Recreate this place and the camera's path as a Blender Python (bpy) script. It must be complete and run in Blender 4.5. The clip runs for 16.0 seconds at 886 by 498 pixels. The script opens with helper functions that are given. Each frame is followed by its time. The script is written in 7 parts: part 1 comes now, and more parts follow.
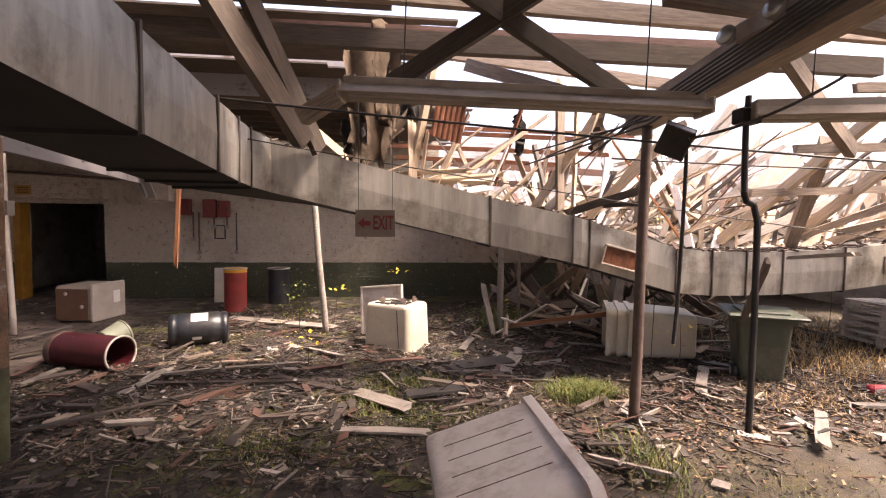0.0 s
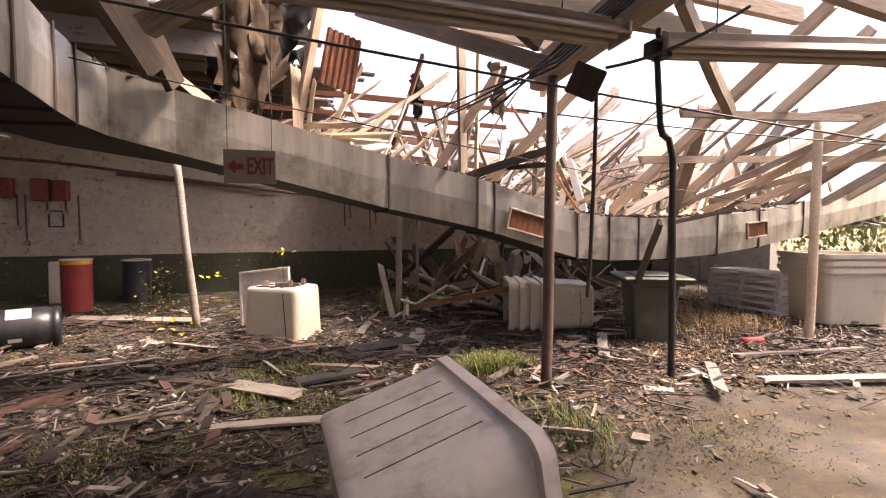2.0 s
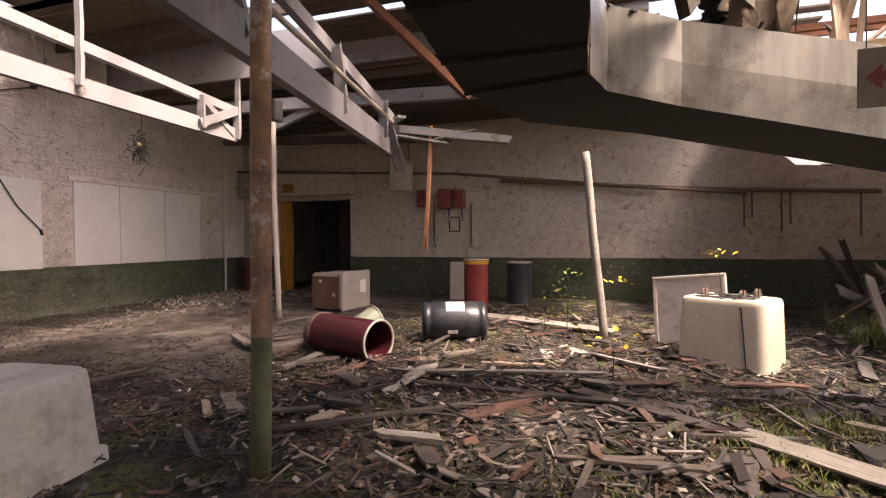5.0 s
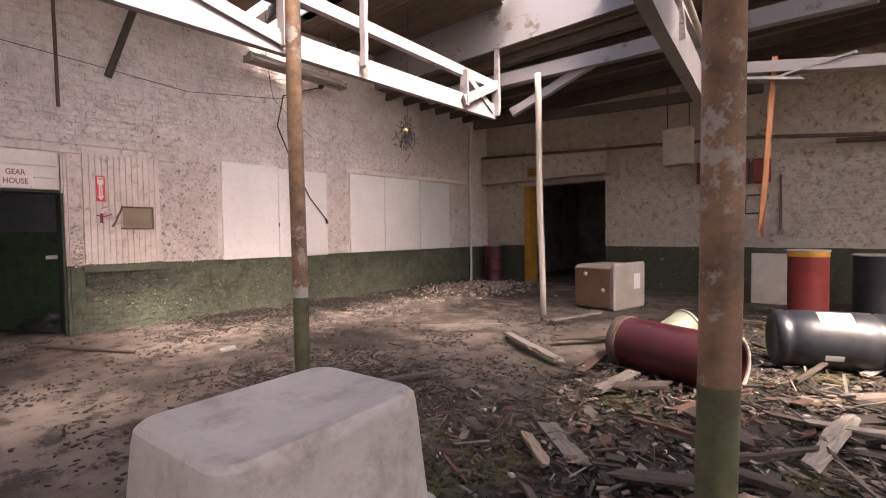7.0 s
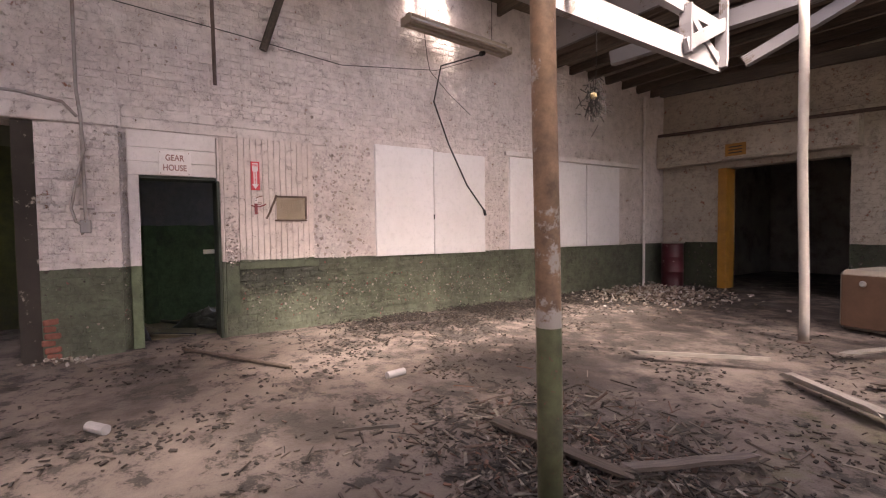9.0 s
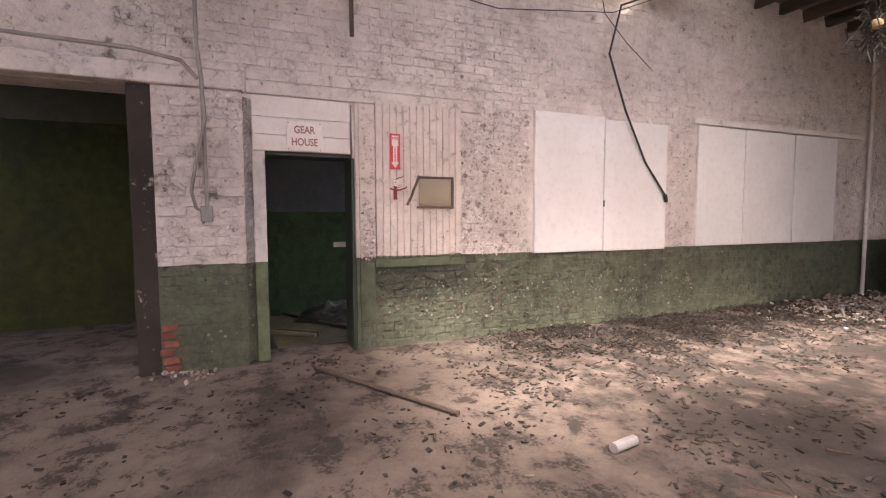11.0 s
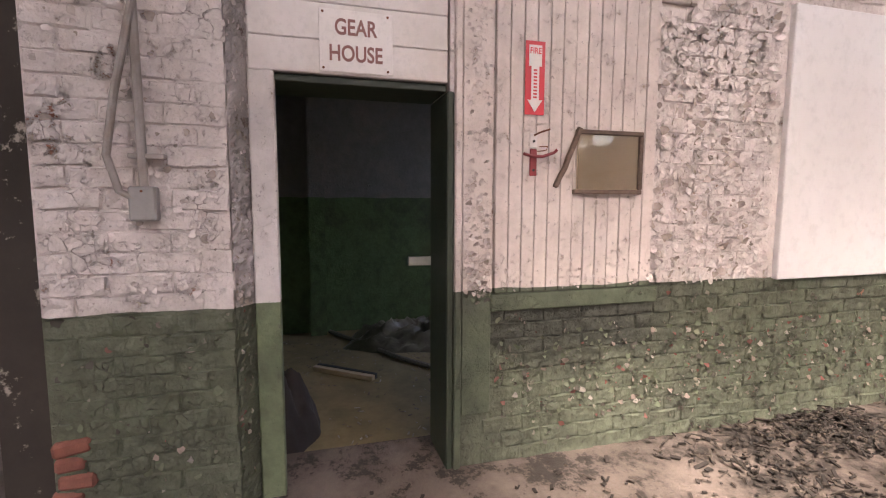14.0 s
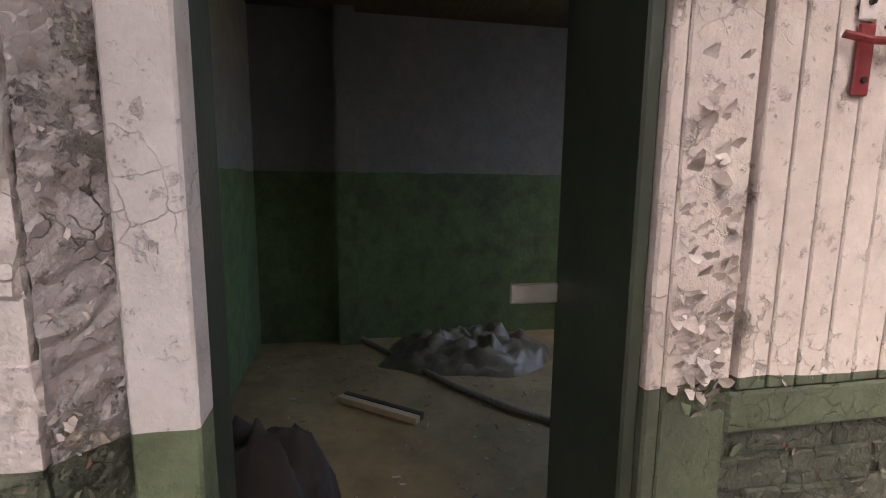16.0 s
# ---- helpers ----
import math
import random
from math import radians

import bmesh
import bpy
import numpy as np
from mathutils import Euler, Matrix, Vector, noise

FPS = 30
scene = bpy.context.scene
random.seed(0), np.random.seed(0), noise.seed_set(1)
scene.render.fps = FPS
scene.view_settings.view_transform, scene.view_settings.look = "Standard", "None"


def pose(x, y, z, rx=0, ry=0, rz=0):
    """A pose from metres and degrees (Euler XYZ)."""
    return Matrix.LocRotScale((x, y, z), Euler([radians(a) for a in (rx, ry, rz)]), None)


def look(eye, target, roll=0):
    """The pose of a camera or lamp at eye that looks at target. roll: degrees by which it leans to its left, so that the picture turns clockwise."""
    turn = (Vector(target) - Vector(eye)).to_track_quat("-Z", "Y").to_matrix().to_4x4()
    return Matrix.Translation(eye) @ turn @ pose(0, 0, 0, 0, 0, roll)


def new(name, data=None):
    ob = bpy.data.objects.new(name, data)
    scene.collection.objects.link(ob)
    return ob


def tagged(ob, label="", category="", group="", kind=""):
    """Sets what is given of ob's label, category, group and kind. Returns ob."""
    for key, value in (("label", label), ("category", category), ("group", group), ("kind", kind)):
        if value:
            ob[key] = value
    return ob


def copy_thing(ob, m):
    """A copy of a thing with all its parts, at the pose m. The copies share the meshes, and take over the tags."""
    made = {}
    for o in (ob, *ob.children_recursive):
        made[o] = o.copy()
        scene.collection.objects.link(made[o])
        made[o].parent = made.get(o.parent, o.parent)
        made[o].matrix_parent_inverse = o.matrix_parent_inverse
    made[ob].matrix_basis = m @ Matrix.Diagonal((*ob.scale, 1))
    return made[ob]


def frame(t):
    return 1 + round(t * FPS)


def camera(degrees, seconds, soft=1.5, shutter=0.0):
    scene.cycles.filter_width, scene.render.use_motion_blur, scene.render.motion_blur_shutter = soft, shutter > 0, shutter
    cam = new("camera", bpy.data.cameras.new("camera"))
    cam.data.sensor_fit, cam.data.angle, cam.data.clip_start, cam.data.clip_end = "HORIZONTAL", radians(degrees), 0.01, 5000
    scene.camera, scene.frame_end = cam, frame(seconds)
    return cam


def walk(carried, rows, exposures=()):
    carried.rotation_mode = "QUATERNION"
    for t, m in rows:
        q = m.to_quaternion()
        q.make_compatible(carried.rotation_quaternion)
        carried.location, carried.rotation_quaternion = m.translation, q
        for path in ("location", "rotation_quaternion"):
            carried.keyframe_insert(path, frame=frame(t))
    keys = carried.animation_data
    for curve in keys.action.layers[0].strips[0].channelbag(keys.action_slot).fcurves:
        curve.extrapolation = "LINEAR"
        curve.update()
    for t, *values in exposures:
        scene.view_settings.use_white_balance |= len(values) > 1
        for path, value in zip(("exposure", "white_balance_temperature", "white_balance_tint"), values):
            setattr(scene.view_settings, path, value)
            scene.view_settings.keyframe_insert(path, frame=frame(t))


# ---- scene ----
cam = camera(86.8, 16.0, soft=1.15)

PATH = [
    (0, (0.392, -0.047, 2.175), (0.616, 1.937, 2.064), 0.6),
    (0.5, (0.285, 0.102, 2.048), (0.55, 2.082, 1.939), 0.5),
    (1, (0.285, 0.26, 1.955), (0.619, 2.229, 1.854), 0.4),
    (1.5, (0.397, 0.413, 1.839), (0.946, 2.334, 1.739), 0.1),
    (2, (0.436, 0.539, 1.713), (1.104, 2.422, 1.611), 0.0),
    (2.5, (0.387, 0.765, 1.617), (1.062, 2.646, 1.529), 0.0),
    (3, (0.323, 1.062, 1.507), (0.976, 2.951, 1.436), -0.2),
    (3.5, (0.074, 1.329, 1.486), (0.533, 3.275, 1.425), -0.3),
    (4, (-0.264, 1.595, 1.473), (-0.144, 3.591, 1.423), -0.3),
    (4.5, (-0.644, 1.834, 1.452), (-0.893, 3.818, 1.416), -0.5),
    (5, (-1.089, 1.97, 1.465), (-1.672, 3.883, 1.424), -0.3),
    (7.3, (-2.887, 2.787, 1.348), (-4.28, 4.221, 1.285), -1.2),
    (7.5, (-3.069, 2.849, 1.326), (-4.486, 4.259, 1.269), -1.5),
    (8, (-3.497, 2.934, 1.298), (-4.998, 4.254, 1.233), -1.3),
    (8.5, (-3.896, 2.977, 1.326), (-5.519, 4.143, 1.246), -0.8),
    (9, (-4.4, 3.02, 1.347), (-6.066, 4.124, 1.265), -0.7),
    (9.5, (-4.844, 2.93, 1.36), (-6.594, 3.893, 1.264), -0.6),
    (12, (-6.937, 3.002, 1.44), (-8.797, 3.721, 1.28), 0.1),
    (12.5, (-7.364, 3.06, 1.459), (-9.236, 3.741, 1.282), 0.4),
    (13, (-7.768, 3.212, 1.42), (-9.659, 3.839, 1.246), 0.3),
    (13.5, (-8.213, 3.228, 1.426), (-10.111, 3.831, 1.237), 0.3),
    (14, (-8.598, 3.263, 1.441), (-10.516, 3.794, 1.242), 0.2),
    (14.5, (-9.0, 3.34, 1.442), (-10.93, 3.811, 1.213), 0.3),
    (15, (-9.397, 3.323, 1.429), (-11.331, 3.764, 1.177), 0.3),
    (15.5, (-9.728, 3.276, 1.432), (-11.667, 3.685, 1.164), 0.3),
    (16, (-10.069, 3.373, 1.398), (-12.013, 3.747, 1.116), 0.6),
]
EXPOSURES = [(0, 2.3, 7450, 23), (2.5, 2.1, 7500, 24), (4, 1.75, 7450, 22), (5, 2.3, 7450, 21), (7.5, 2.85, 7050, 22), (9.5, 2.9, 7000, 22), (12, 3.1, 6950, 19), (14, 3.1, 6900, 17), (14.5, 3.2, 6900, 15), (16, 3.15, 6850, 12)]
walk(cam, [(t, look(eye, target, roll)) for t, eye, target, roll in PATH], EXPOSURES)

# ---- world, sun, exposure ----
world = bpy.data.worlds.new("world")
scene.world = world
world.use_nodes = True
wn = world.node_tree.nodes
sky = wn.new("ShaderNodeTexSky")
sky.sky_type, sky.sun_disc = "NISHITA", False
SUN_DIR = Vector((0.53, -0.14, 0.82)).normalized()
sky.sun_elevation = math.asin(SUN_DIR.z)
sky.sun_rotation = math.atan2(SUN_DIR.x, SUN_DIR.y)
sky.air_density, sky.dust_density = 1.0, 6.0
world.node_tree.links.new(sky.outputs[0], wn["Background"].inputs[0])
wn["Background"].inputs[1].default_value = 0.15
sun = new("sun", bpy.data.lights.new("sun", "SUN"))
sun.data.energy, sun.data.angle, sun.data.color = 2.45, radians(12), (1.0, 0.94, 0.86)
sun.matrix_world = look(SUN_DIR * 30, (0, 0, 0))


# ---- materials ----
def mix(nt, a, b, fac, mode="MIX"):
    n = nt.nodes.new("ShaderNodeMix")
    n.data_type, n.blend_type = "RGBA", mode
    for sock, v in ((n.inputs[0], fac), (n.inputs[6], a), (n.inputs[7], b)):
        if isinstance(v, bpy.types.NodeSocket):
            nt.links.new(v, sock)
        elif isinstance(v, (int, float)):
            sock.default_value = v
        else:
            sock.default_value = (*v, 1)
    return n.outputs[2]


def noise_tex(nt, vec, scale, detail=4, rough=0.6, stretch=None):
    if stretch:
        mp = nt.nodes.new("ShaderNodeMapping")
        mp.inputs["Scale"].default_value = stretch
        nt.links.new(vec, mp.inputs[0])
        vec = mp.outputs[0]
    n = nt.nodes.new("ShaderNodeTexNoise")
    n.inputs["Scale"].default_value, n.inputs["Detail"].default_value, n.inputs["Roughness"].default_value = scale, detail, rough
    nt.links.new(vec, n.inputs["Vector"])
    return n.outputs[0]


def ramp(nt, fac, lo, hi):
    n = nt.nodes.new("ShaderNodeMapRange")
    n.inputs[1].default_value, n.inputs[2].default_value = lo, hi
    nt.links.new(fac, n.inputs[0])
    return n.outputs[0]


def math_node(nt, op, a, b):
    n = nt.nodes.new("ShaderNodeMath")
    n.operation = op
    for sock, v in zip(n.inputs, (a, b)):
        if isinstance(v, bpy.types.NodeSocket):
            nt.links.new(v, sock)
        else:
            sock.default_value = v
    return n.outputs[0]


def start_mat(name, rough=0.7, metal=0.0, coords="Object"):
    m = bpy.data.materials.new(name)
    m.use_nodes = True
    nt = m.node_tree
    bsdf = nt.nodes["Principled BSDF"]
    bsdf.inputs["Roughness"].default_value, bsdf.inputs["Metallic"].default_value = rough, metal
    if coords == "World":
        vec = nt.nodes.new("ShaderNodeNewGeometry").outputs["Position"]
    else:
        tc = nt.nodes.new("ShaderNodeTexCoord").outputs["Object"]
        info = nt.nodes.new("ShaderNodeObjectInfo")
        add = nt.nodes.new("ShaderNodeVectorMath")
        mul = nt.nodes.new("ShaderNodeMath")
        mul.operation = "MULTIPLY"
        mul.inputs[1].default_value = 37.0
        nt.links.new(info.outputs["Random"], mul.inputs[0])
        nt.links.new(tc, add.inputs[0])
        nt.links.new(mul.outputs[0], add.inputs[1])
        vec = add.outputs[0]
    return m, nt, bsdf, vec


def finish(nt, bsdf, colour, height=None, bump=0.3, dist=0.01, rough=None):
    nt.links.new(colour, bsdf.inputs["Base Color"])
    if height is not None:
        b = nt.nodes.new("ShaderNodeBump")
        b.inputs["Strength"].default_value, b.inputs["Distance"].default_value = bump, dist
        nt.links.new(height, b.inputs["Height"])
        nt.links.new(b.outputs[0], bsdf.inputs["Normal"])
    if rough is not None:
        nt.links.new(rough, bsdf.inputs["Roughness"])


def plain(name, c1, c2, scale=6.0, rough=0.7, metal=0.0, bump=0.25, stain=None, stain_scale=1.6, stain_at=(0.5, 0.72), stretch=None, coords="Object", random_value=0.0, dist=0.01):
    """A two-scale surface: mottling c1 to c2, fine grain as relief, and stains in patches."""
    m, nt, bsdf, vec = start_mat(name, rough, metal, coords)
    big = noise_tex(nt, vec, scale, 5, 0.65, stretch)
    fine = noise_tex(nt, vec, scale * 9, 3, 0.7, stretch)
    col = mix(nt, c1, c2, ramp(nt, big, 0.32, 0.68))
    col = mix(nt, col, [v * 0.72 for v in c1], math_node(nt, "MULTIPLY", ramp(nt, fine, 0.5, 0.8), 0.6))
    if stain:
        col = mix(nt, col, stain, ramp(nt, noise_tex(nt, vec, stain_scale, 6, 0.7), *stain_at))
    if random_value:
        info = nt.nodes.new("ShaderNodeObjectInfo").outputs["Random"]
        hsv = nt.nodes.new("ShaderNodeHueSaturation")
        nt.links.new(col, hsv.inputs["Color"])
        val = nt.nodes.new("ShaderNodeMapRange")
        val.inputs[3].default_value, val.inputs[4].default_value = 1 - random_value, 1 + random_value
        nt.links.new(info, val.inputs[0])
        nt.links.new(val.outputs[0], hsv.inputs["Value"])
        col = hsv.outputs[0]
    height = math_node(nt, "ADD", big, math_node(nt, "MULTIPLY", fine, 0.5))
    finish(nt, bsdf, col, height, bump, dist)
    return m


def island_mat(name, cols, rough=0.85, scale=14.0, stretch=(1, 1, 1)):
    """Loose bits: each piece of the mesh takes its own tone."""
    m, nt, bsdf, vec = start_mat(name, rough)
    rnd = nt.nodes.new("ShaderNodeNewGeometry").outputs["Random Per Island"]
    cr = nt.nodes.new("ShaderNodeValToRGB")
    els = cr.color_ramp.elements
    cr.color_ramp.interpolation = "CONSTANT"
    while len(els) < len(cols):
        els.new(0.5)
    for i, (e, c) in enumerate(zip(els, cols)):
        e.position, e.color = i / len(cols), (*c, 1)
    nt.links.new(rnd, cr.inputs[0])
    g = noise_tex(nt, vec, scale, 4, 0.7, stretch)
    col = mix(nt, cr.outputs[0], (0.02, 0.017, 0.014), math_node(nt, "MULTIPLY", ramp(nt, g, 0.45, 0.75), 0.6))
    finish(nt, bsdf, col, g, 0.4, 0.006)
    return m


def painted_wall(name, white, green, line, brick=(0.30, 0.13, 0.09), peel=0.62, courses=True, grime=0.5, cracks=1.0, relief=0.75, rail_patch=False):
    """Two coats meeting at a painted line, flaking off to mortar and brick."""
    m, nt, bsdf, vec = start_mat(name, 0.75, 0, "World")
    sep = nt.nodes.new("ShaderNodeSeparateXYZ")
    nt.links.new(vec, sep.inputs[0])
    wob = noise_tex(nt, vec, 2.2, 3)
    z = math_node(nt, "ADD", sep.outputs[2], math_node(nt, "MULTIPLY", math_node(nt, "SUBTRACT", wob, 0.5), 0.05))
    below = math_node(nt, "LESS_THAN", z, line)
    big = noise_tex(nt, vec, 1.1, 6, 0.7)
    fine = noise_tex(nt, vec, 26, 4, 0.75)
    mid = noise_tex(nt, vec, 7, 5, 0.7)
    w = mix(nt, white, [v * 0.78 for v in white], ramp(nt, mid, 0.35, 0.7))
    w = mix(nt, w, (0.36, 0.30, 0.26), math_node(nt, "MULTIPLY", ramp(nt, big, 0.5, 0.75), grime))
    g = mix(nt, green, [v * 0.55 for v in green], ramp(nt, mid, 0.35, 0.7))
    g = mix(nt, g, (0.05, 0.05, 0.04), math_node(nt, "MULTIPLY", ramp(nt, big, 0.48, 0.7), 0.7))
    col = mix(nt, w, g, below)
    pm = math_node(nt, "ADD", math_node(nt, "MULTIPLY", mid, 0.55), math_node(nt, "MULTIPLY", noise_tex(nt, vec, 19, 5, 0.8), 0.5))
    low_wear = math_node(nt, "SUBTRACT", math_node(nt, "MULTIPLY", ramp(nt, sep.outputs[1], 4.2, 5.4), 0.05), 0.045)
    pm = math_node(nt, "ADD", pm, math_node(nt, "MULTIPLY", below, low_wear))
    peeled = ramp(nt, pm, peel, peel + 0.02)
    under = mix(nt, (0.42, 0.36, 0.31), brick, ramp(nt, noise_tex(nt, vec, 5, 3), 0.5, 0.56))
    low_under = mix(nt, (0.075, 0.06, 0.048), (0.24, 0.20, 0.17), ramp(nt, noise_tex(nt, vec, 9, 3), 0.52, 0.6))
    low_under = mix(nt, low_under, brick, ramp(nt, noise_tex(nt, vec, 6, 2), 0.64, 0.66))
    under = mix(nt, under, low_under, below)
    col = mix(nt, col, under, peeled)
    edge = math_node(nt, "MULTIPLY", ramp(nt, pm, peel - 0.035, peel), math_node(nt, "SUBTRACT", 1.0, peeled))
    col = mix(nt, col, (0.06, 0.05, 0.045), math_node(nt, "MULTIPLY", ramp(nt, fine, 0.62, 0.7), 0.55))
    # crazing: lines along distorted cell borders, broken up in patches
    wn_ = nt.nodes.new("ShaderNodeTexNoise")
    wn_.inputs["Scale"].default_value, wn_.inputs["Detail"].default_value = 9, 4
    nt.links.new(vec, wn_.inputs["Vector"])
    dv = nt.nodes.new("ShaderNodeVectorMath")
    dv.operation = "MULTIPLY_ADD"
    dv.inputs[1].default_value = (0.11, 0.11, 0.11)
    nt.links.new(wn_.outputs["Color"], dv.inputs[0])
    nt.links.new(vec, dv.inputs[2])
    ve = nt.nodes.new("ShaderNodeTexVoronoi")
    ve.feature = "DISTANCE_TO_EDGE"
    ve.inputs["Scale"].default_value = 15
    nt.links.new(dv.outputs[0], ve.inputs["Vector"])
    crack = math_node(nt, "SUBTRACT", 1.0, ramp(nt, ve.outputs["Distance"], 0.0, 0.026))
    crack = math_node(nt, "MULTIPLY", crack, ramp(nt, noise_tex(nt, vec, 3.1, 5, 0.75), 0.5, 0.62))
    crack = math_node(nt, "MULTIPLY", crack, cracks)
    col = mix(nt, col, (0.07, 0.058, 0.05), math_node(nt, "MULTIPLY", crack, 0.6))
    if rail_patch:
        # near-black patch below the plank panel's rail, fading out downwards
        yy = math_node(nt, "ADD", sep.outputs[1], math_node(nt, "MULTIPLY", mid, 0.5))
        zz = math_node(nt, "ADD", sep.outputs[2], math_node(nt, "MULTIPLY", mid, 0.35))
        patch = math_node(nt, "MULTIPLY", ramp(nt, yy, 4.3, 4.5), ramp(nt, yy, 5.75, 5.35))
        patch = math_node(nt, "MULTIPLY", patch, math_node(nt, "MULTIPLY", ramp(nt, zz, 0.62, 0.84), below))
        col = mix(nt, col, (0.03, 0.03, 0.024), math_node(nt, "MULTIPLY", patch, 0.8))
    height = math_node(nt, "ADD", math_node(nt, "MULTIPLY", mid, 0.7), math_node(nt, "MULTIPLY", fine, 0.35))
    height = math_node(nt, "SUBTRACT", height, math_node(nt, "MULTIPLY", crack, 0.9))
    height = math_node(nt, "ADD", height, math_node(nt, "MULTIPLY", edge, 0.5))
    height = math_node(nt, "SUBTRACT", height, math_node(nt, "MULTIPLY", peeled, 0.4))
    if courses:
        br = nt.nodes.new("ShaderNodeTexBrick")
        br.inputs["Scale"].default_value = 1.0
        br.inputs["Brick Width"].default_value, br.inputs["Row Height"].default_value, br.inputs["Mortar Size"].default_value = 0.225, 0.075, 0.008
        comb = nt.nodes.new("ShaderNodeCombineXYZ")
        nt.links.new(math_node(nt, "ADD", sep.outputs[0], sep.outputs[1]), comb.inputs[0])
        nt.links.new(sep.outputs[2], comb.inputs[1])
        nt.links.new(comb.outputs[0], br.inputs["Vector"])
        height = math_node(nt, "SUBTRACT", height, math_node(nt, "MULTIPLY", br.outputs["Fac"], 0.8))
    if relief >= 1.0:
        height = math_node(nt, "ADD", height, math_node(nt, "MULTIPLY", noise_tex(nt, vec, 15, 3, 0.55), 1.3))
    finish(nt, bsdf, col, height, relief, 0.02)
    return m


def floor_mat():
    """Concrete slab with silt, moss and damp patches."""
    m, nt, bsdf, vec = start_mat("slab", 0.85, 0, "World")
    big = noise_tex(nt, vec, 0.55, 6, 0.65)
    mid = noise_tex(nt, vec, 3.2, 6, 0.7)
    fine = noise_tex(nt, vec, 38, 4, 0.75)
    sep = nt.nodes.new("ShaderNodeSeparateXYZ")
    nt.links.new(vec, sep.inputs[0])
    col = mix(nt, (0.165, 0.128, 0.108), (0.104, 0.08, 0.066), ramp(nt, mid, 0.35, 0.65))
    litter = math_node(nt, "ADD", mid, math_node(nt, "MULTIPLY", fine, 0.35))
    col = mix(nt, col, (0.038, 0.029, 0.024), ramp(nt, litter, 0.70, 0.76))
    col = mix(nt, col, (0.034, 0.026, 0.021), math_node(nt, "MULTIPLY", ramp(nt, big, 0.5, 0.62), 0.85))
    drift = math_node(nt, "MULTIPLY", ramp(nt, math_node(nt, "ADD", sep.outputs[1], math_node(nt, "MULTIPLY", mid, 1.6)), 5.5, 6.9), ramp(nt, math_node(nt, "ADD", mid, math_node(nt, "MULTIPLY", big, 0.6)), 0.66, 0.82))
    drift = math_node(nt, "MULTIPLY", drift, ramp(nt, sep.outputs[0], -5.5, -8.0))
    col = mix(nt, col, (0.03, 0.022, 0.018), math_node(nt, "MULTIPLY", drift, 0.9))
    # the rotten litter lies where the roof is gone
    east = ramp(nt, math_node(nt, "ADD", sep.outputs[0], math_node(nt, "MULTIPLY", big, 3.0)), -4.6, -2.6)
    soil = mix(nt, (0.036, 0.027, 0.021), (0.014, 0.011, 0.009), ramp(nt, mid, 0.4, 0.62))
    col = mix(nt, col, soil, math_node(nt, "MULTIPLY", east, ramp(nt, noise_tex(nt, vec, 1.3, 5), 0.28, 0.42)))
    silt = math_node(nt, "MULTIPLY", east, ramp(nt, noise_tex(nt, vec, 2.4, 5, 0.6), 0.58, 0.65))
    col = mix(nt, col, mix(nt, (0.27, 0.22, 0.18), (0.19, 0.15, 0.125), mid), silt)
    moss = math_node(nt, "MULTIPLY", ramp(nt, noise_tex(nt, vec, 1.5, 6, 0.72), 0.52, 0.6), east)
    col = mix(nt, col, mix(nt, (0.055, 0.07, 0.012), (0.09, 0.085, 0.016), mid), moss)
    mud = ramp(nt, math_node(nt, "ADD", sep.outputs[0], math_node(nt, "MULTIPLY", big, 2.0)), 2.4, 3.6)
    col = mix(nt, col, mix(nt, (0.056, 0.039, 0.019), (0.026, 0.02, 0.013), ramp(nt, mid, 0.36, 0.62)), math_node(nt, "MULTIPLY", mud, 0.88))
    height = math_node(nt, "ADD", mid, math_node(nt, "MULTIPLY", fine, 0.4))
    finish(nt, bsdf, col, height, 0.8, 0.03, math_node(nt, "ADD", 0.5, math_node(nt, "MULTIPLY", ramp(nt, noise_tex(nt, vec, 0.9, 4), 0.25, 0.55), 0.45)))
    return m


def wood(name, c1, c2, paint=None, peel=0.5, rough=0.8, rv=0.25, grain=(3, 40, 40)):
    """Timber with grain along local x; old paint left on in patches."""
    m, nt, bsdf, vec = start_mat(name, rough)
    g = noise_tex(nt, vec, 1.6, 5, 0.65, grain)
    b = noise_tex(nt, vec, 2.2, 5, 0.65)
    col = mix(nt, c1, c2, ramp(nt, g, 0.35, 0.65))
    col = mix(nt, col, [v * 0.5 for v in c1], ramp(nt, b, 0.52, 0.75))
    if paint:
        mask = ramp(nt, math_node(nt, "ADD", math_node(nt, "MULTIPLY", g, 0.25), math_node(nt, "MULTIPLY", b, 0.75)), peel, peel + 0.03)
        col = mix(nt, paint, col, mask)
    info = nt.nodes.new("ShaderNodeObjectInfo").outputs["Random"]
    hsv = nt.nodes.new("ShaderNodeHueSaturation")
    val = nt.nodes.new("ShaderNodeMapRange")
    val.inputs[3].default_value, val.inputs[4].default_value = 1 - rv, 1 + rv
    nt.links.new(info, val.inputs[0])
    nt.links.new(val.outputs[0], hsv.inputs["Value"])
    nt.links.new(col, hsv.inputs["Color"])
    finish(nt, bsdf, hsv.outputs[0], g, 0.5, 0.004)
    return m


def glass_mat(name, tint=(1, 1, 1), rough=0.02):
    m, nt, bsdf, vec = start_mat(name, rough)
    bsdf.inputs["Transmission Weight"].default_value = 1.0
    bsdf.inputs["Base Color"].default_value = (*tint, 1)
    return m


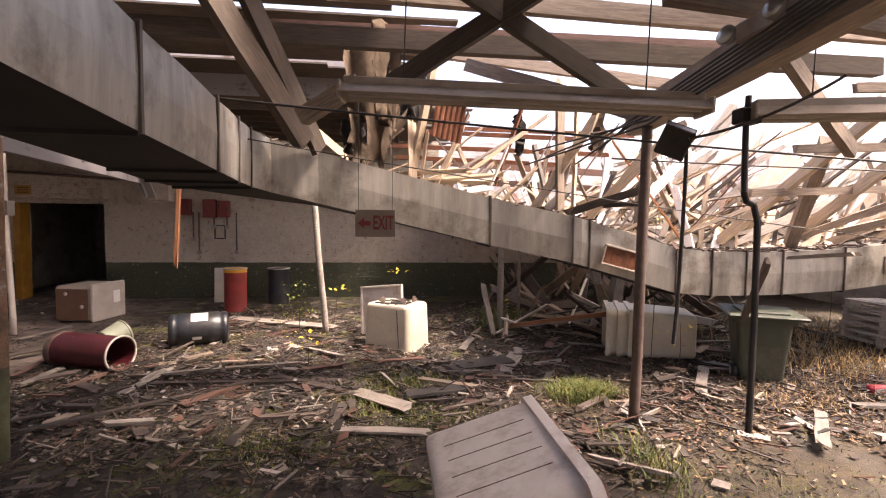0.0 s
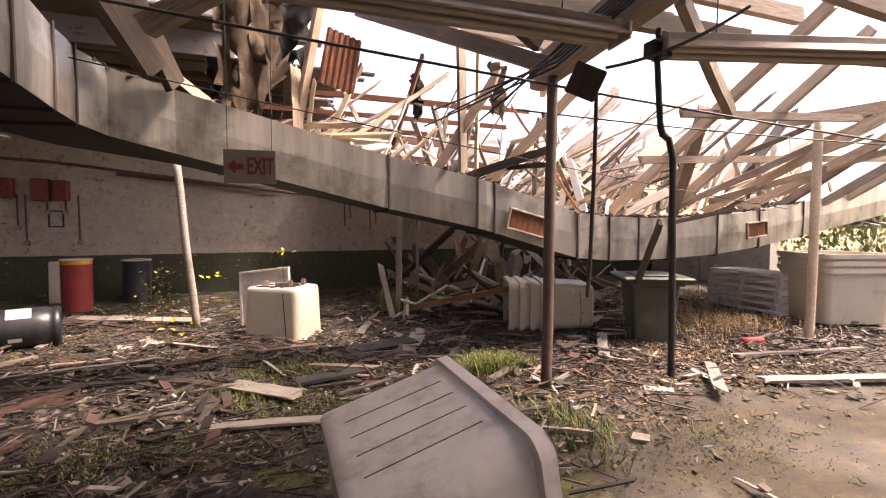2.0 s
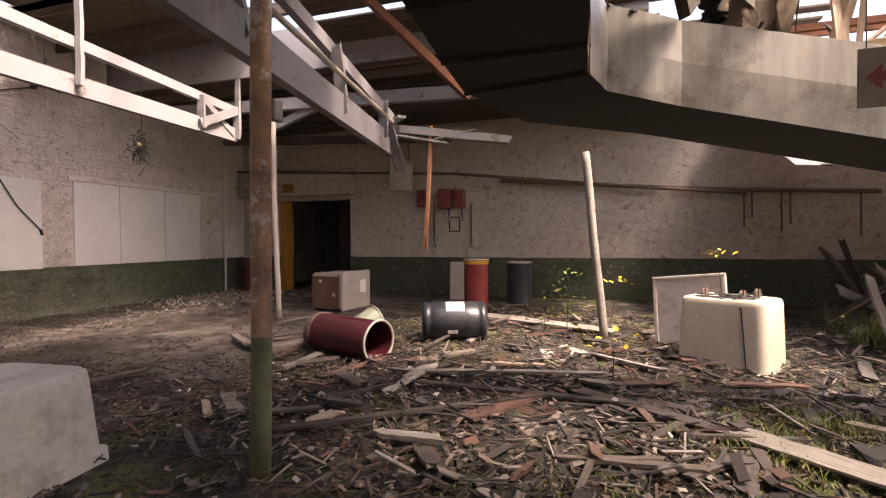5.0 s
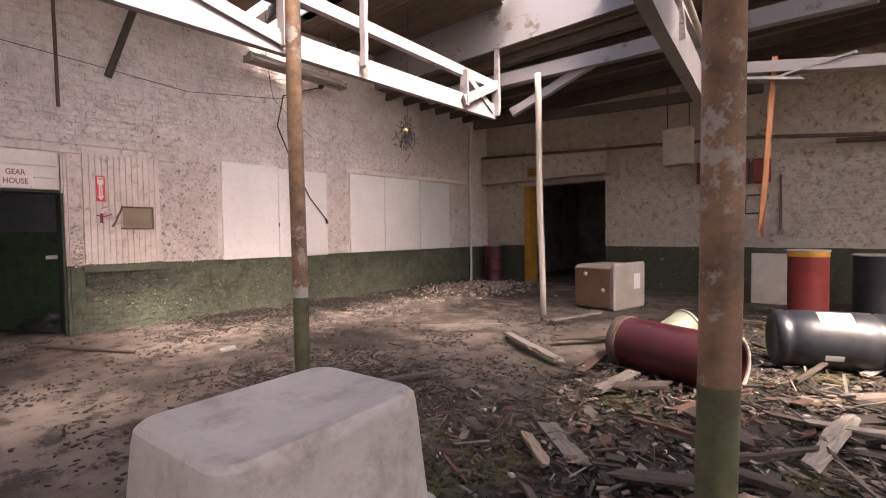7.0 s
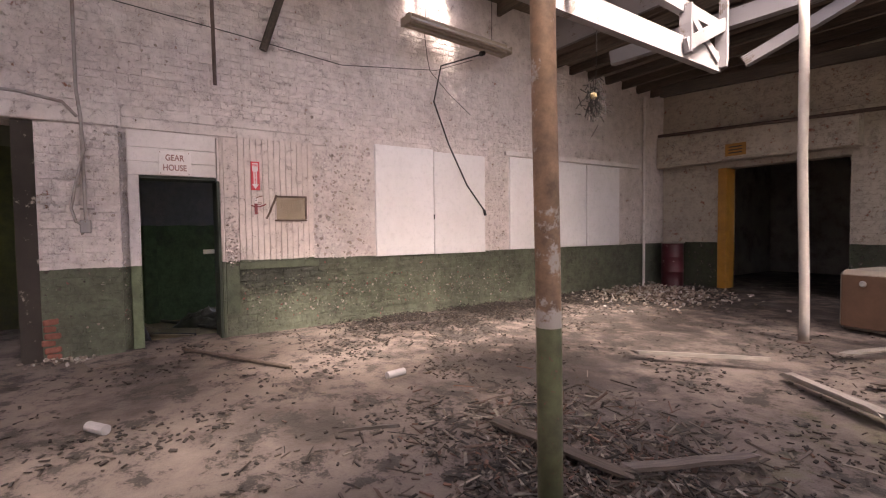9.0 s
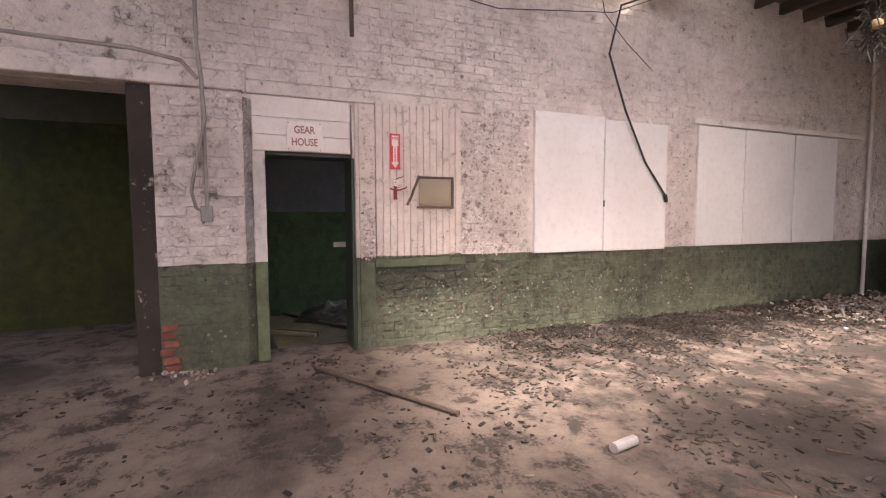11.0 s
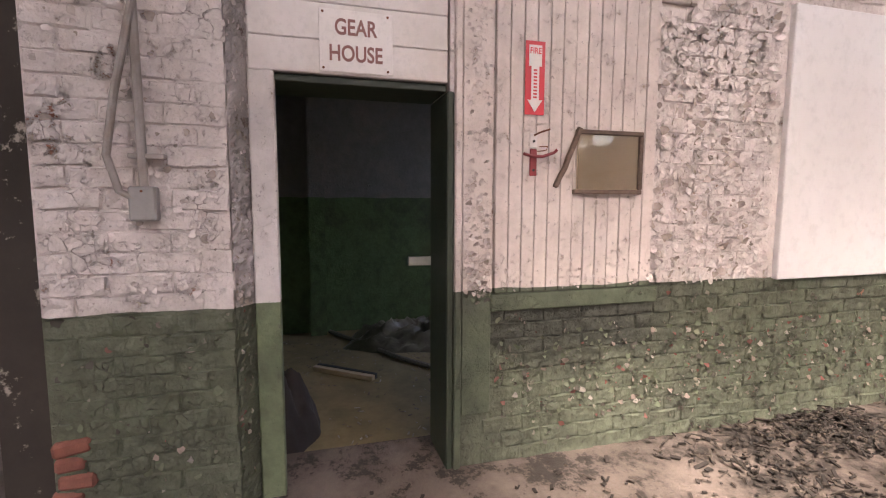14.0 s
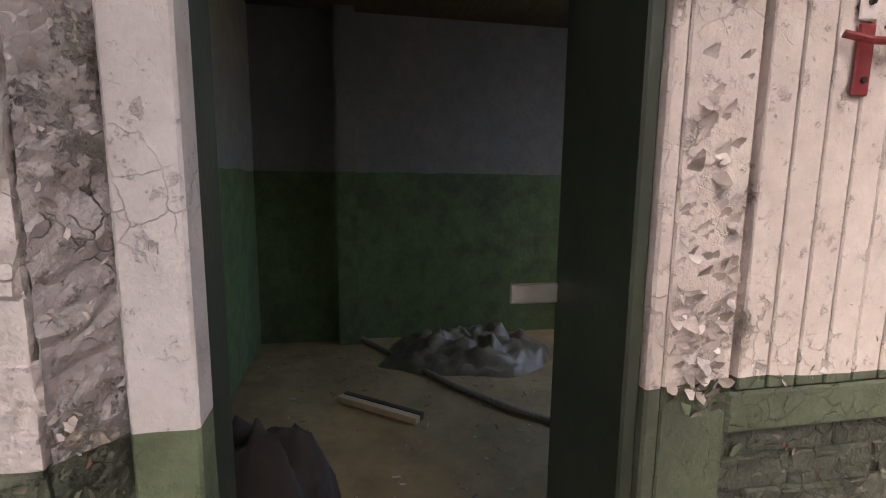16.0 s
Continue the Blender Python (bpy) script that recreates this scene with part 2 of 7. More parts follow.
WHITE_W = (0.70, 0.62, 0.59)
GREEN_W = (0.120, 0.131, 0.088)
M_WEST = painted_wall("west_paint", WHITE_W, GREEN_W, 0.97, peel=0.63, courses=False, relief=1.0, rail_patch=True)
M_BRICK = painted_wall("brick_paint", WHITE_W, GREEN_W, 0.97, peel=0.63, courses=False, relief=1.0, rail_patch=True)
M_NORTH = painted_wall("north_paint", (0.52, 0.455, 0.375), (0.072, 0.083, 0.047), 1.0, peel=0.585, cracks=0.6, grime=0.8)
# torch falloff is in the colours: upper coat darkened, green coat lightened
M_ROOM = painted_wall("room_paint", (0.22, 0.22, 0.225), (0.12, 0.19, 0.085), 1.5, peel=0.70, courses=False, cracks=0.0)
M_PASS = painted_wall("passage_paint", (0.20, 0.20, 0.13), (0.10, 0.115, 0.03), 2.6, peel=0.72, courses=False, cracks=0.0)
M_DARKPLASTER = plain("dark_mottled_plaster", (0.045, 0.035, 0.028), (0.028, 0.021, 0.017), 3, 0.9, stain=(0.34, 0.30, 0.26), stain_scale=7, stain_at=(0.60, 0.66), coords="World")
M_SOUTH = plain("old_plaster", (0.42, 0.38, 0.34), (0.30, 0.27, 0.24), 1.5, 0.85, stain=(0.15, 0.12, 0.1), coords="World")
M_FLOOR = floor_mat()
M_ROOMFLOOR = plain("room_boards", (0.26, 0.20, 0.10), (0.16, 0.12, 0.06), 3, 0.8, stain=(0.30, 0.24, 0.13), coords="World")
M_GROUND = plain("grass_ground", (0.10, 0.10, 0.04), (0.17, 0.13, 0.07), 0.8, 0.95, stain=(0.2, 0.15, 0.08), coords="World")
M_DECK = wood("roof_boards", (0.12, 0.085, 0.06), (0.055, 0.04, 0.03), rv=0.4)
M_TIMBER = wood("grey_timber", (0.32, 0.25, 0.19), (0.17, 0.13, 0.10), rv=0.3)
M_DARK_TIMBER = wood("dark_timber", (0.095, 0.07, 0.052), (0.045, 0.034, 0.026), rv=0.25)
M_PALE = wood("pale_splintered_wood", (0.58, 0.46, 0.34), (0.38, 0.29, 0.20), rv=0.35)
M_WHITE_TIMBER = wood("whitewashed_timber", (0.22, 0.18, 0.15), (0.12, 0.09, 0.07), paint=(0.22, 0.205, 0.21), peel=0.58, rv=0.12)
M_RED_WOOD = wood("red_brown_wood", (0.13, 0.065, 0.046), (0.07, 0.038, 0.029), rv=0.25)
M_ORANGE = wood("orange_splinter", (0.40, 0.17, 0.075), (0.24, 0.10, 0.05), rv=0.15)
M_WET = wood("wet_board", (0.11, 0.085, 0.07), (0.05, 0.038, 0.032), rv=0.4, rough=0.6)
M_GREYBOARD = wood("weathered_board", (0.27, 0.24, 0.21), (0.15, 0.128, 0.11), rv=0.35)
M_LINTEL = painted_wall("lintel_paint", (0.66, 0.585, 0.555), GREEN_W, 0.0, brick=(0.2, 0.15, 0.12), peel=0.615, courses=False, grime=0.6)
M_TRIM = plain("white_trim_paint", (0.72, 0.66, 0.64), (0.60, 0.54, 0.51), 3, 0.6, stain=(0.30, 0.25, 0.2), stain_at=(0.6, 0.7), bump=0.35, coords="World")
M_BOARD = plain("white_panel_paint", (0.76, 0.73, 0.73), (0.68, 0.65, 0.645), 1.4, 0.5, stain=(0.45, 0.40, 0.36), stain_at=(0.64, 0.8), bump=0.1, coords="World")
M_PANEL = painted_wall("plank_paint", (0.66, 0.57, 0.53), (0.10, 0.12, 0.075), 0.985, brick=(0.30, 0.22, 0.17), peel=0.625, courses=False, cracks=0.4)
M_GREENJAMB = painted_wall("jamb_paint", (0.70, 0.64, 0.63), (0.155, 0.19, 0.11), 0.97, brick=(0.2, 0.17, 0.12), peel=0.64, courses=False, cracks=0.45)
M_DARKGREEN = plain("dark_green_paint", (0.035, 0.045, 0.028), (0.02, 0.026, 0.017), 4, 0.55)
M_GALV = plain("galvanised_sheet", (0.50, 0.47, 0.42), (0.25, 0.235, 0.21), 3.0, 0.36, 0.55, 0.16, stain=(0.12, 0.095, 0.07), stain_scale=2.2, stain_at=(0.5, 0.74), stretch=(1.6, 1.6, 0.2), coords="World")
# dark copy of the duct sheet: shade on its underside, held in the colour
M_GALVSHADE = plain("shaded_sheet", (0.022, 0.02, 0.019), (0.013, 0.012, 0.011), 2.0, 0.8, 0.0, 0.2, coords="World")
M_FLANGE = plain("seam_metal", (0.16, 0.13, 0.11), (0.09, 0.075, 0.065), 6, 0.6, 0.5)
M_RUST = plain("rust", (0.23, 0.085, 0.04), (0.12, 0.05, 0.03), 7, 0.85, 0.3)
M_RUSTPIPE = plain("rusty_pipe", (0.17, 0.12, 0.10), (0.10, 0.07, 0.06), 8, 0.75, 0.4)
M_DARKMETAL = plain("dark_metal", (0.05, 0.045, 0.042), (0.03, 0.027, 0.025), 6, 0.55, 0.5)
M_BLACKRUB = plain("black_cable", (0.03, 0.027, 0.026), (0.018, 0.017, 0.016), 8, 0.6)
M_TUB = plain("cream_plastic", (0.68, 0.62, 0.50), (0.58, 0.52, 0.41), 2.2, 0.42, bump=0.06, stain=(0.34, 0.28, 0.2), stain_scale=2.6, stain_at=(0.58, 0.8))
M_TUBW = plain("white_plastic", (0.60, 0.55, 0.51), (0.48, 0.44, 0.40), 2.2, 0.42, bump=0.06, stain=(0.27, 0.22, 0.18), stain_scale=3.2, stain_at=(0.5, 0.74))
M_DRUMRED = plain("maroon_drum_paint", (0.095, 0.014, 0.02), (0.05, 0.010, 0.013), 3, 0.45, 0.1, 0.1, stain=(0.42, 0.36, 0.33), stain_scale=5, stain_at=(0.64, 0.72))
M_REDBAR = plain("red_drum_paint", (0.24, 0.028, 0.025), (0.16, 0.02, 0.018), 3, 0.5, 0, 0.1)
M_YELLOW = plain("yellow_paint", (0.42, 0.20, 0.025), (0.28, 0.13, 0.02), 4, 0.55)
M_BAND = plain("yellow_band_paint", (0.62, 0.32, 0.03), (0.5, 0.25, 0.03), 4, 0.55)
M_BLACKDRUM = plain("black_plastic", (0.018, 0.021, 0.028), (0.012, 0.014, 0.018), 2, 0.4, bump=0.05, stain=(0.05, 0.047, 0.045))
M_BIN = plain("green_bin_plastic", (0.060, 0.074, 0.05), (0.042, 0.052, 0.036), 2, 0.5, bump=0.05, stain=(0.13, 0.12, 0.10))
M_PAPER = plain("paper_label", (0.78, 0.76, 0.74), (0.7, 0.68, 0.66), 3, 0.6, bump=0.05)
M_CARD = plain("tan_board", (0.46, 0.36, 0.26), (0.40, 0.31, 0.22), 2, 0.75, bump=0.05)
M_FRAMEWOOD = wood("frame_wood", (0.15, 0.10, 0.075), (0.09, 0.06, 0.045), rv=0.05)
M_SIGNRED = plain("sign_red", (0.62, 0.035, 0.05), (0.52, 0.03, 0.04), 6, 0.4, bump=0.03)
M_SIGNWHITE = plain("sign_white", (0.76, 0.70, 0.68), (0.70, 0.64, 0.62), 4, 0.35, bump=0.03)
M_LETTER = plain("letter_paint", (0.27, 0.12, 0.105), (0.22, 0.095, 0.085), 8, 0.6, bump=0.03)
M_EXITLETTER = plain("exit_letter_paint", (0.20, 0.02, 0.02), (0.14, 0.015, 0.015), 8, 0.6, bump=0.03)
M_EXITBOARD = plain("exit_board", (0.22, 0.18, 0.145), (0.17, 0.14, 0.11), 4, 0.6, bump=0.05)
M_GREYBOX = plain("grey_enamel", (0.33, 0.31, 0.30), (0.26, 0.24, 0.23), 5, 0.5)
M_FIXTURE = plain("cream_enamel", (0.42, 0.36, 0.30), (0.30, 0.25, 0.2), 4, 0.5, stain=(0.18, 0.12, 0.08))
M_BRACKET = plain("red_bracket", (0.25, 0.025, 0.03), (0.18, 0.022, 0.025), 8, 0.5)
M_ROOFING = plain("grey_roofing_felt", (0.36, 0.34, 0.35), (0.25, 0.235, 0.245), 3.0, 0.95, stain=(0.16, 0.14, 0.13), bump=0.5, coords="World")
M_INSUL = plain("torn_insulation", (0.20, 0.145, 0.10), (0.09, 0.065, 0.05), 9, 0.95, bump=0.8, stain=(0.10, 0.07, 0.05), stain_scale=5)
M_FELT = plain("black_felt", (0.045, 0.04, 0.038), (0.025, 0.022, 0.02), 3, 0.9, bump=0.5)
M_PLASTER = plain("plaster_lumps", (0.55, 0.50, 0.46), (0.40, 0.35, 0.31), 8, 0.9)
M_LEAFG = plain("yellow_green_leaf", (0.12, 0.16, 0.03), (0.20, 0.21, 0.035), 20, 0.55)
M_LEAFY = plain("yellow_leaf", (0.62, 0.47, 0.03), (0.50, 0.42, 0.04), 20, 0.55)
M_GRASS = island_mat("grass_blades", [(0.10, 0.14, 0.02), (0.16, 0.17, 0.03), (0.07, 0.11, 0.02), (0.24, 0.21, 0.07)], 0.7)
M_STRAW = island_mat("dry_straw", [(0.45, 0.30, 0.13), (0.34, 0.22, 0.10), (0.52, 0.38, 0.19)], 0.8)
M_CHIPS = island_mat("rotten_chips", [(0.22, 0.185, 0.155), (0.02, 0.015, 0.012), (0.13, 0.065, 0.045), (0.025, 0.019, 0.015), (0.04, 0.028, 0.022), (0.075, 0.052, 0.039), (0.085, 0.045, 0.032), (0.045, 0.033, 0.027), (0.10, 0.078, 0.063), (0.033, 0.025, 0.02), (0.09, 0.068, 0.054), (0.045, 0.033, 0.026), (0.17, 0.14, 0.115), (0.05, 0.036, 0.028), (0.085, 0.055, 0.041), (0.055, 0.04, 0.03)], 0.8, 10)
M_SLABS = island_mat("rotten_slabs", [(0.03, 0.024, 0.02), (0.07, 0.056, 0.047), (0.045, 0.033, 0.027), (0.27, 0.235, 0.205), (0.035, 0.027, 0.023), (0.10, 0.05, 0.035), (0.055, 0.045, 0.038), (0.025, 0.02, 0.017), (0.05, 0.037, 0.03), (0.17, 0.14, 0.12), (0.04, 0.03, 0.025), (0.085, 0.042, 0.03)], 0.75, 9)
M_TANCHIP = island_mat("tan_chips", [(0.20, 0.125, 0.07), (0.12, 0.075, 0.045), (0.27, 0.18, 0.10), (0.09, 0.055, 0.035)], 0.85)
M_CRUMBS = island_mat("silt_crumbs", [(0.028, 0.021, 0.017), (0.045, 0.033, 0.027), (0.035, 0.026, 0.02), (0.085, 0.065, 0.052), (0.022, 0.017, 0.014)], 0.9)
M_WHITES = island_mat("pale_crumbs", [(0.42, 0.38, 0.35), (0.30, 0.26, 0.22), (0.22, 0.17, 0.14), (0.34, 0.28, 0.23), (0.16, 0.12, 0.10)], 0.85)
M_PLASTICBAG = plain("dusty_plastic_sheet", (0.16, 0.145, 0.105), (0.085, 0.077, 0.055), 7, 0.32, bump=0.7)
M_CLOTH = plain("brown_cloth", (0.045, 0.034, 0.03), (0.03, 0.023, 0.02), 5, 0.95, bump=0.4)
M_CHROME = plain("bright_steel", (0.70, 0.69, 0.66), (0.6, 0.59, 0.57), 6, 0.3, 0.9, 0.05)
M_BULBGLASS = glass_mat("lamp_glass", (0.9, 0.92, 0.9))
M_TAN = plain("tan_crate", (0.36, 0.31, 0.25), (0.30, 0.25, 0.2), 2, 0.6, bump=0.08)
M_BROWNCRATE = plain("brown_crate", (0.16, 0.085, 0.05), (0.11, 0.06, 0.035), 3, 0.65, bump=0.1)
M_OFFWHITE = plain("chalky_board", (0.46, 0.41, 0.36), (0.34, 0.30, 0.26), 2, 0.7)
M_GREENPLASTIC = plain("pale_green_plastic", (0.22, 0.24, 0.175), (0.17, 0.185, 0.135), 3, 0.5)
M_PINK = plain("faded_red_plastic", (0.55, 0.06, 0.08), (0.42, 0.05, 0.06), 4, 0.5)
M_FOLIAGE = island_mat("far_leaves", [(0.10, 0.13, 0.03), (0.15, 0.17, 0.04), (0.08, 0.10, 0.03), (0.25, 0.22, 0.06)], 0.7)
M_BLUEPALLET = wood("pale_pallet_wood", (0.76, 0.73, 0.71), (0.60, 0.56, 0.52), rv=0.1)


def pole_mat():
    """Steel post: bare brown above, green coat below the painted line."""
    m, nt, bsdf, vec = start_mat("post_paint", 0.6, 0.1, "World")
    sep = nt.nodes.new("ShaderNodeSeparateXYZ")
    nt.links.new(vec, sep.inputs[0])
    mid = noise_tex(nt, vec, 6, 5, 0.7)
    fine = noise_tex(nt, vec, 40, 4, 0.7)
    up = mix(nt, (0.36, 0.22, 0.135), (0.15, 0.095, 0.062), ramp(nt, mid, 0.35, 0.65))
    up = mix(nt, up, (0.42, 0.37, 0.33), ramp(nt, noise_tex(nt, vec, 4, 5, 0.75), 0.54, 0.6))
    low = mix(nt, (0.13, 0.14, 0.07), (0.07, 0.07, 0.04), ramp(nt, mid, 0.35, 0.65))
    low = mix(nt, low, (0.16, 0.09, 0.06), ramp(nt, fine, 0.6, 0.68))
    col = mix(nt, up, low, math_node(nt, "LESS_THAN", sep.outputs[2], 0.88))
    finish(nt, bsdf, col, math_node(nt, "ADD", mid, math_node(nt, "MULTIPLY", fine, 0.5)), 0.5, 0.006)
    return m


M_POLE = pole_mat()
M_MORTAR = painted_wall("mortar_paint", (0.42, 0.38, 0.375), (0.10, 0.112, 0.075), 0.97, brick=(0.16, 0.12, 0.10), peel=0.575, courses=False, grime=0.8, relief=1.0)


# ---- shapes ----
def obj(name, bm, material, parent=None, label="", smooth=False):
    me = bpy.data.meshes.new(name)
    bm.to_mesh(me)
    bm.free()
    me.materials.append(material)
    if smooth:
        me.shade_smooth()
    ob = new(name, me)
    if parent:
        ob.parent = parent
    if label:
        ob["label"] = label
    return ob


def part(name, bm, material, parent, label="", smooth=False):
    return obj(name, bm, material, parent, label, smooth)


def thing(name, label, category, at=None, group="", kind=""):
    ob = new(name)
    ob.empty_display_size = 0.1
    if at is not None:
        ob.matrix_world = at
    return tagged(ob, label, category, group, kind)


def box(bm, x0, x1, y0, y1, z0, z1, bevel=0.0, m=None):
    """A box between the given limits, with chamfered edges."""
    c = Matrix.LocRotScale(((x0 + x1) / 2, (y0 + y1) / 2, (z0 + z1) / 2), None, (x1 - x0, y1 - y0, z1 - z0))
    r = bmesh.ops.create_cube(bm, size=1.0, matrix=c)
    vs = r["verts"]
    if bevel:
        es = list({e for v in vs for e in v.link_edges})
        out = bmesh.ops.bevel(bm, geom=es, offset=bevel, segments=1, affect="EDGES")
        vs = list({v for f in out["faces"] for v in f.verts} | {v for v in vs if v.is_valid})
    if m is not None:
        bmesh.ops.transform(bm, matrix=m, verts=vs)
    return bm


def boxes(*lims, bevel=0.0):
    bm = bmesh.new()
    for l in lims:
        box(bm, *l, bevel=bevel)
    return bm


def tube(bm, pts, r, seg=10, cap=True, radii=None):
    pts = [Vector(p) for p in pts]
    rings = []
    side = None
    for i, p in enumerate(pts):
        d = (pts[min(i + 1, len(pts) - 1)] - pts[max(i - 1, 0)]).normalized()
        if side is None:
            side = d.orthogonal().normalized()
        side = (side - d * side.dot(d)).normalized()
        up = d.cross(side)
        rr = radii[i] if radii else r
        rings.append([bm.verts.new(p + (side * math.cos(a) + up * math.sin(a)) * rr) for a in [2 * math.pi * k / seg for k in range(seg)]])
    for a, b in zip(rings, rings[1:]):
        for k in range(seg):
            bm.faces.new((a[k], a[(k + 1) % seg], b[(k + 1) % seg], b[k]))
    if cap:
        bm.faces.new(rings[0][::-1])
        bm.faces.new(rings[-1])
    return bm


def lathe(bm, prof, seg=32, m=None):
    """A turned body round local z from (radius, height) pairs."""
    rings = []
    for r, z in prof:
        rings.append([bm.verts.new((r * math.cos(2 * math.pi * k / seg), r * math.sin(2 * math.pi * k / seg), z)) for k in range(seg)])
    for a, b in zip(rings, rings[1:]):
        for k in range(seg):
            bm.faces.new((a[k], a[(k + 1) % seg], b[(k + 1) % seg], b[k]))
    bm.faces.new(rings[0][::-1])
    bm.faces.new(rings[-1])
    if m is not None:
        bmesh.ops.transform(bm, matrix=m, verts=bm.verts)
    return bm


def board(bm, length, width, thick, rng, ragged=0.06, steps=7, warp=0.012, m=None):
    """A sawn board along local x with worn edges and broken ends."""
    rings = []
    for i in range(steps):
        f = i / (steps - 1)
        x = (f - 0.5) * length
        dy, dz = rng.uniform(-warp, warp), rng.uniform(-warp, warp) * 0.6
        w = width * rng.uniform(0.94, 1.03) / 2
        t = thick / 2
        ring = []
        for sy, sz in ((-1, -1), (0, -1), (1, -1), (1, 1), (0, 1), (-1, 1)):
            e = rng.uniform(-ragged, ragged) if i in (0, steps - 1) else 0
            ring.append(bm.verts.new((x + e, sy * w + dy, sz * t + dz)))
        rings.append(ring)
    for a, b in zip(rings, rings[1:]):
        for k in range(6):
            bm.faces.new((a[k], a[(k + 1) % 6], b[(k + 1) % 6], b[k]))
    bm.faces.new(rings[0][::-1])
    bm.faces.new(rings[-1])
    if m is not None:
        bmesh.ops.transform(bm, matrix=m, verts=[v for r in rings for v in r])
    return bm


def between(a, b, roll=0.0):
    """The pose whose x axis runs from a to b, at their middle."""
    a, b = Vector(a), Vector(b)
    x = (b - a).normalized()
    y = Vector((0, 0, 1)).cross(x)
    y = y.normalized() if y.length > 1e-3 else Vector((0, 1, 0))
    z = x.cross(y)
    m = Matrix((x, y, z)).transposed().to_4x4()
    m.translation = (a + b) / 2
    return m @ pose(0, 0, 0, roll)


def rounded_ring(lx, ly, r, n=5):
    pts = []
    for cx, cy, a0 in ((lx / 2 - r, ly / 2 - r, 0), (-lx / 2 + r, ly / 2 - r, 90), (-lx / 2 + r, -ly / 2 + r, 180), (lx / 2 - r, -ly / 2 + r, 270)):
        for k in range(n):
            a = radians(a0 + 90 * k / (n - 1))
            pts.append((cx + r * math.cos(a), cy + r * math.sin(a)))
    return pts


def loft(bm, rings, close_first=True, close_last=True):
    vs = [[bm.verts.new(p) for p in ring] for ring in rings]
    n = len(vs[0])
    for a, b in zip(vs, vs[1:]):
        for k in range(n):
            bm.faces.new((a[k], a[(k + 1) % n], b[(k + 1) % n], b[k]))
    if close_first:
        bm.faces.new(vs[0][::-1])
    if close_last:
        bm.faces.new(vs[-1])
    return bm


def letters(text, size, depth, material, parent, at, name="lettering", squeeze=1.0):
    cu = bpy.data.curves.new(name, "FONT")
    cu.body, cu.size, cu.extrude, cu.offset = text, size, depth, size * 0.022
    cu.align_x, cu.align_y = "CENTER", "CENTER"
    tmp = bpy.data.objects.new(name, cu)
    scene.collection.objects.link(tmp)
    me = bpy.data.meshes.new_from_object(tmp)
    bpy.data.objects.remove(tmp)
    me.materials.clear()
    me.materials.append(material)
    me.transform(Matrix.Diagonal((squeeze, 1, 1, 1)))
    ob = new(name, me)
    ob.parent = parent
    ob.matrix_local = at
    return ob


# ---- large structure ----
GX, NY = -10.9, 13.73
CEIL = 5.6


def structure(name, bm, material, label, category):
    return tagged(obj(name, bm, material), label, category, kind="structure")


# floor: one slab that swells where litter has built up
def slab():
    bm = bmesh.new()
    nx, ny = 96, 84
    x0, x1, y0, y1 = GX - 0.4, 13.0, -6.0, NY + 0.4
    grid = []
    for j in range(ny + 1):
        row = []
        for i in range(nx + 1):
            x, y = x0 + (x1 - x0) * i / nx, y0 + (y1 - y0) * j / ny
            heap = max(0.0, min(1.0, (x + 4.5) / 2.0)) * max(0.0, min(1.0, (y - 3.6) / 1.5)) * max(0.0, min(1.0, (11.0 - y) / 2))
            z = 0.035 * heap * (0.7 + noise.noise((x * 1.1, y * 1.1, 0))) + 0.006 * noise.noise((x * 3, y * 3, 4))
            if x < GX + 1.5:
                z *= max(0.0, (x - GX) / 1.5)
            row.append(bm.verts.new((x, y, max(z, -0.004))))
        grid.append(row)
    for j in range(ny):
        for i in range(nx):
            bm.faces.new((grid[j][i], grid[j][i + 1], grid[j + 1][i + 1], grid[j + 1][i]))
    return bm


structure("floor", slab(), M_FLOOR, "silted concrete slab with moss and rotten litter", "floor")
bm = bmesh.new()
bmesh.ops.create_grid(bm, x_segments=20, y_segments=20, size=400, matrix=Matrix.Translation((0, 0, -0.75)))
structure("ground", bm, M_GROUND, "rough grassy ground around the building", "ground")

# west wall with the passage opening (y 0.7 to 2.17) and the gear house doorway (y 3.0 to 3.94)
W0, W1 = GX - 0.36, GX - 0.02
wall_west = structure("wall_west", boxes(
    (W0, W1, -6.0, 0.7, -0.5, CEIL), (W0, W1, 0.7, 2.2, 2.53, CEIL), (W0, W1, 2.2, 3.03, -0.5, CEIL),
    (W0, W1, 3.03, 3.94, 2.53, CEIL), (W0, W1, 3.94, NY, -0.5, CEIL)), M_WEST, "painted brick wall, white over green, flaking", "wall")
wall_north = structure("wall_north", boxes(
    (GX - 0.36, -9.45, NY, NY + 0.35, -0.5, CEIL), (-9.45, -7.37, NY, NY + 0.35, 2.6, CEIL), (-7.37, 7.2, NY, NY + 0.35, -0.5, 3.6), (7.2, 13.3, NY, NY + 0.35, -0.5, 2.6),
    (-7.37, 1.8, NY, NY + 0.35, 3.6, CEIL)), M_NORTH, "dingy painted brick wall, cream over dark green", "wall")
# out of view; added to cut daylight from the south and bounce some back
structure("wall_south", boxes((GX - 0.4, 13.0, -6.3, -6.0, -0.5, CEIL)), M_SOUTH, "unseen stained plaster wall behind the start, added to close off daylight", "wall")
structure("wall_east", boxes((13.0, 13.3, -6.3, 3.2, -0.5, CEIL), (13.0, 13.3, 3.2, 9.5, -0.5, 0.4), (13.0, 13.3, 9.5, NY, -0.5, 2.3)), M_SOUTH, "stained outer wall, broken off low under the wreck", "wall")

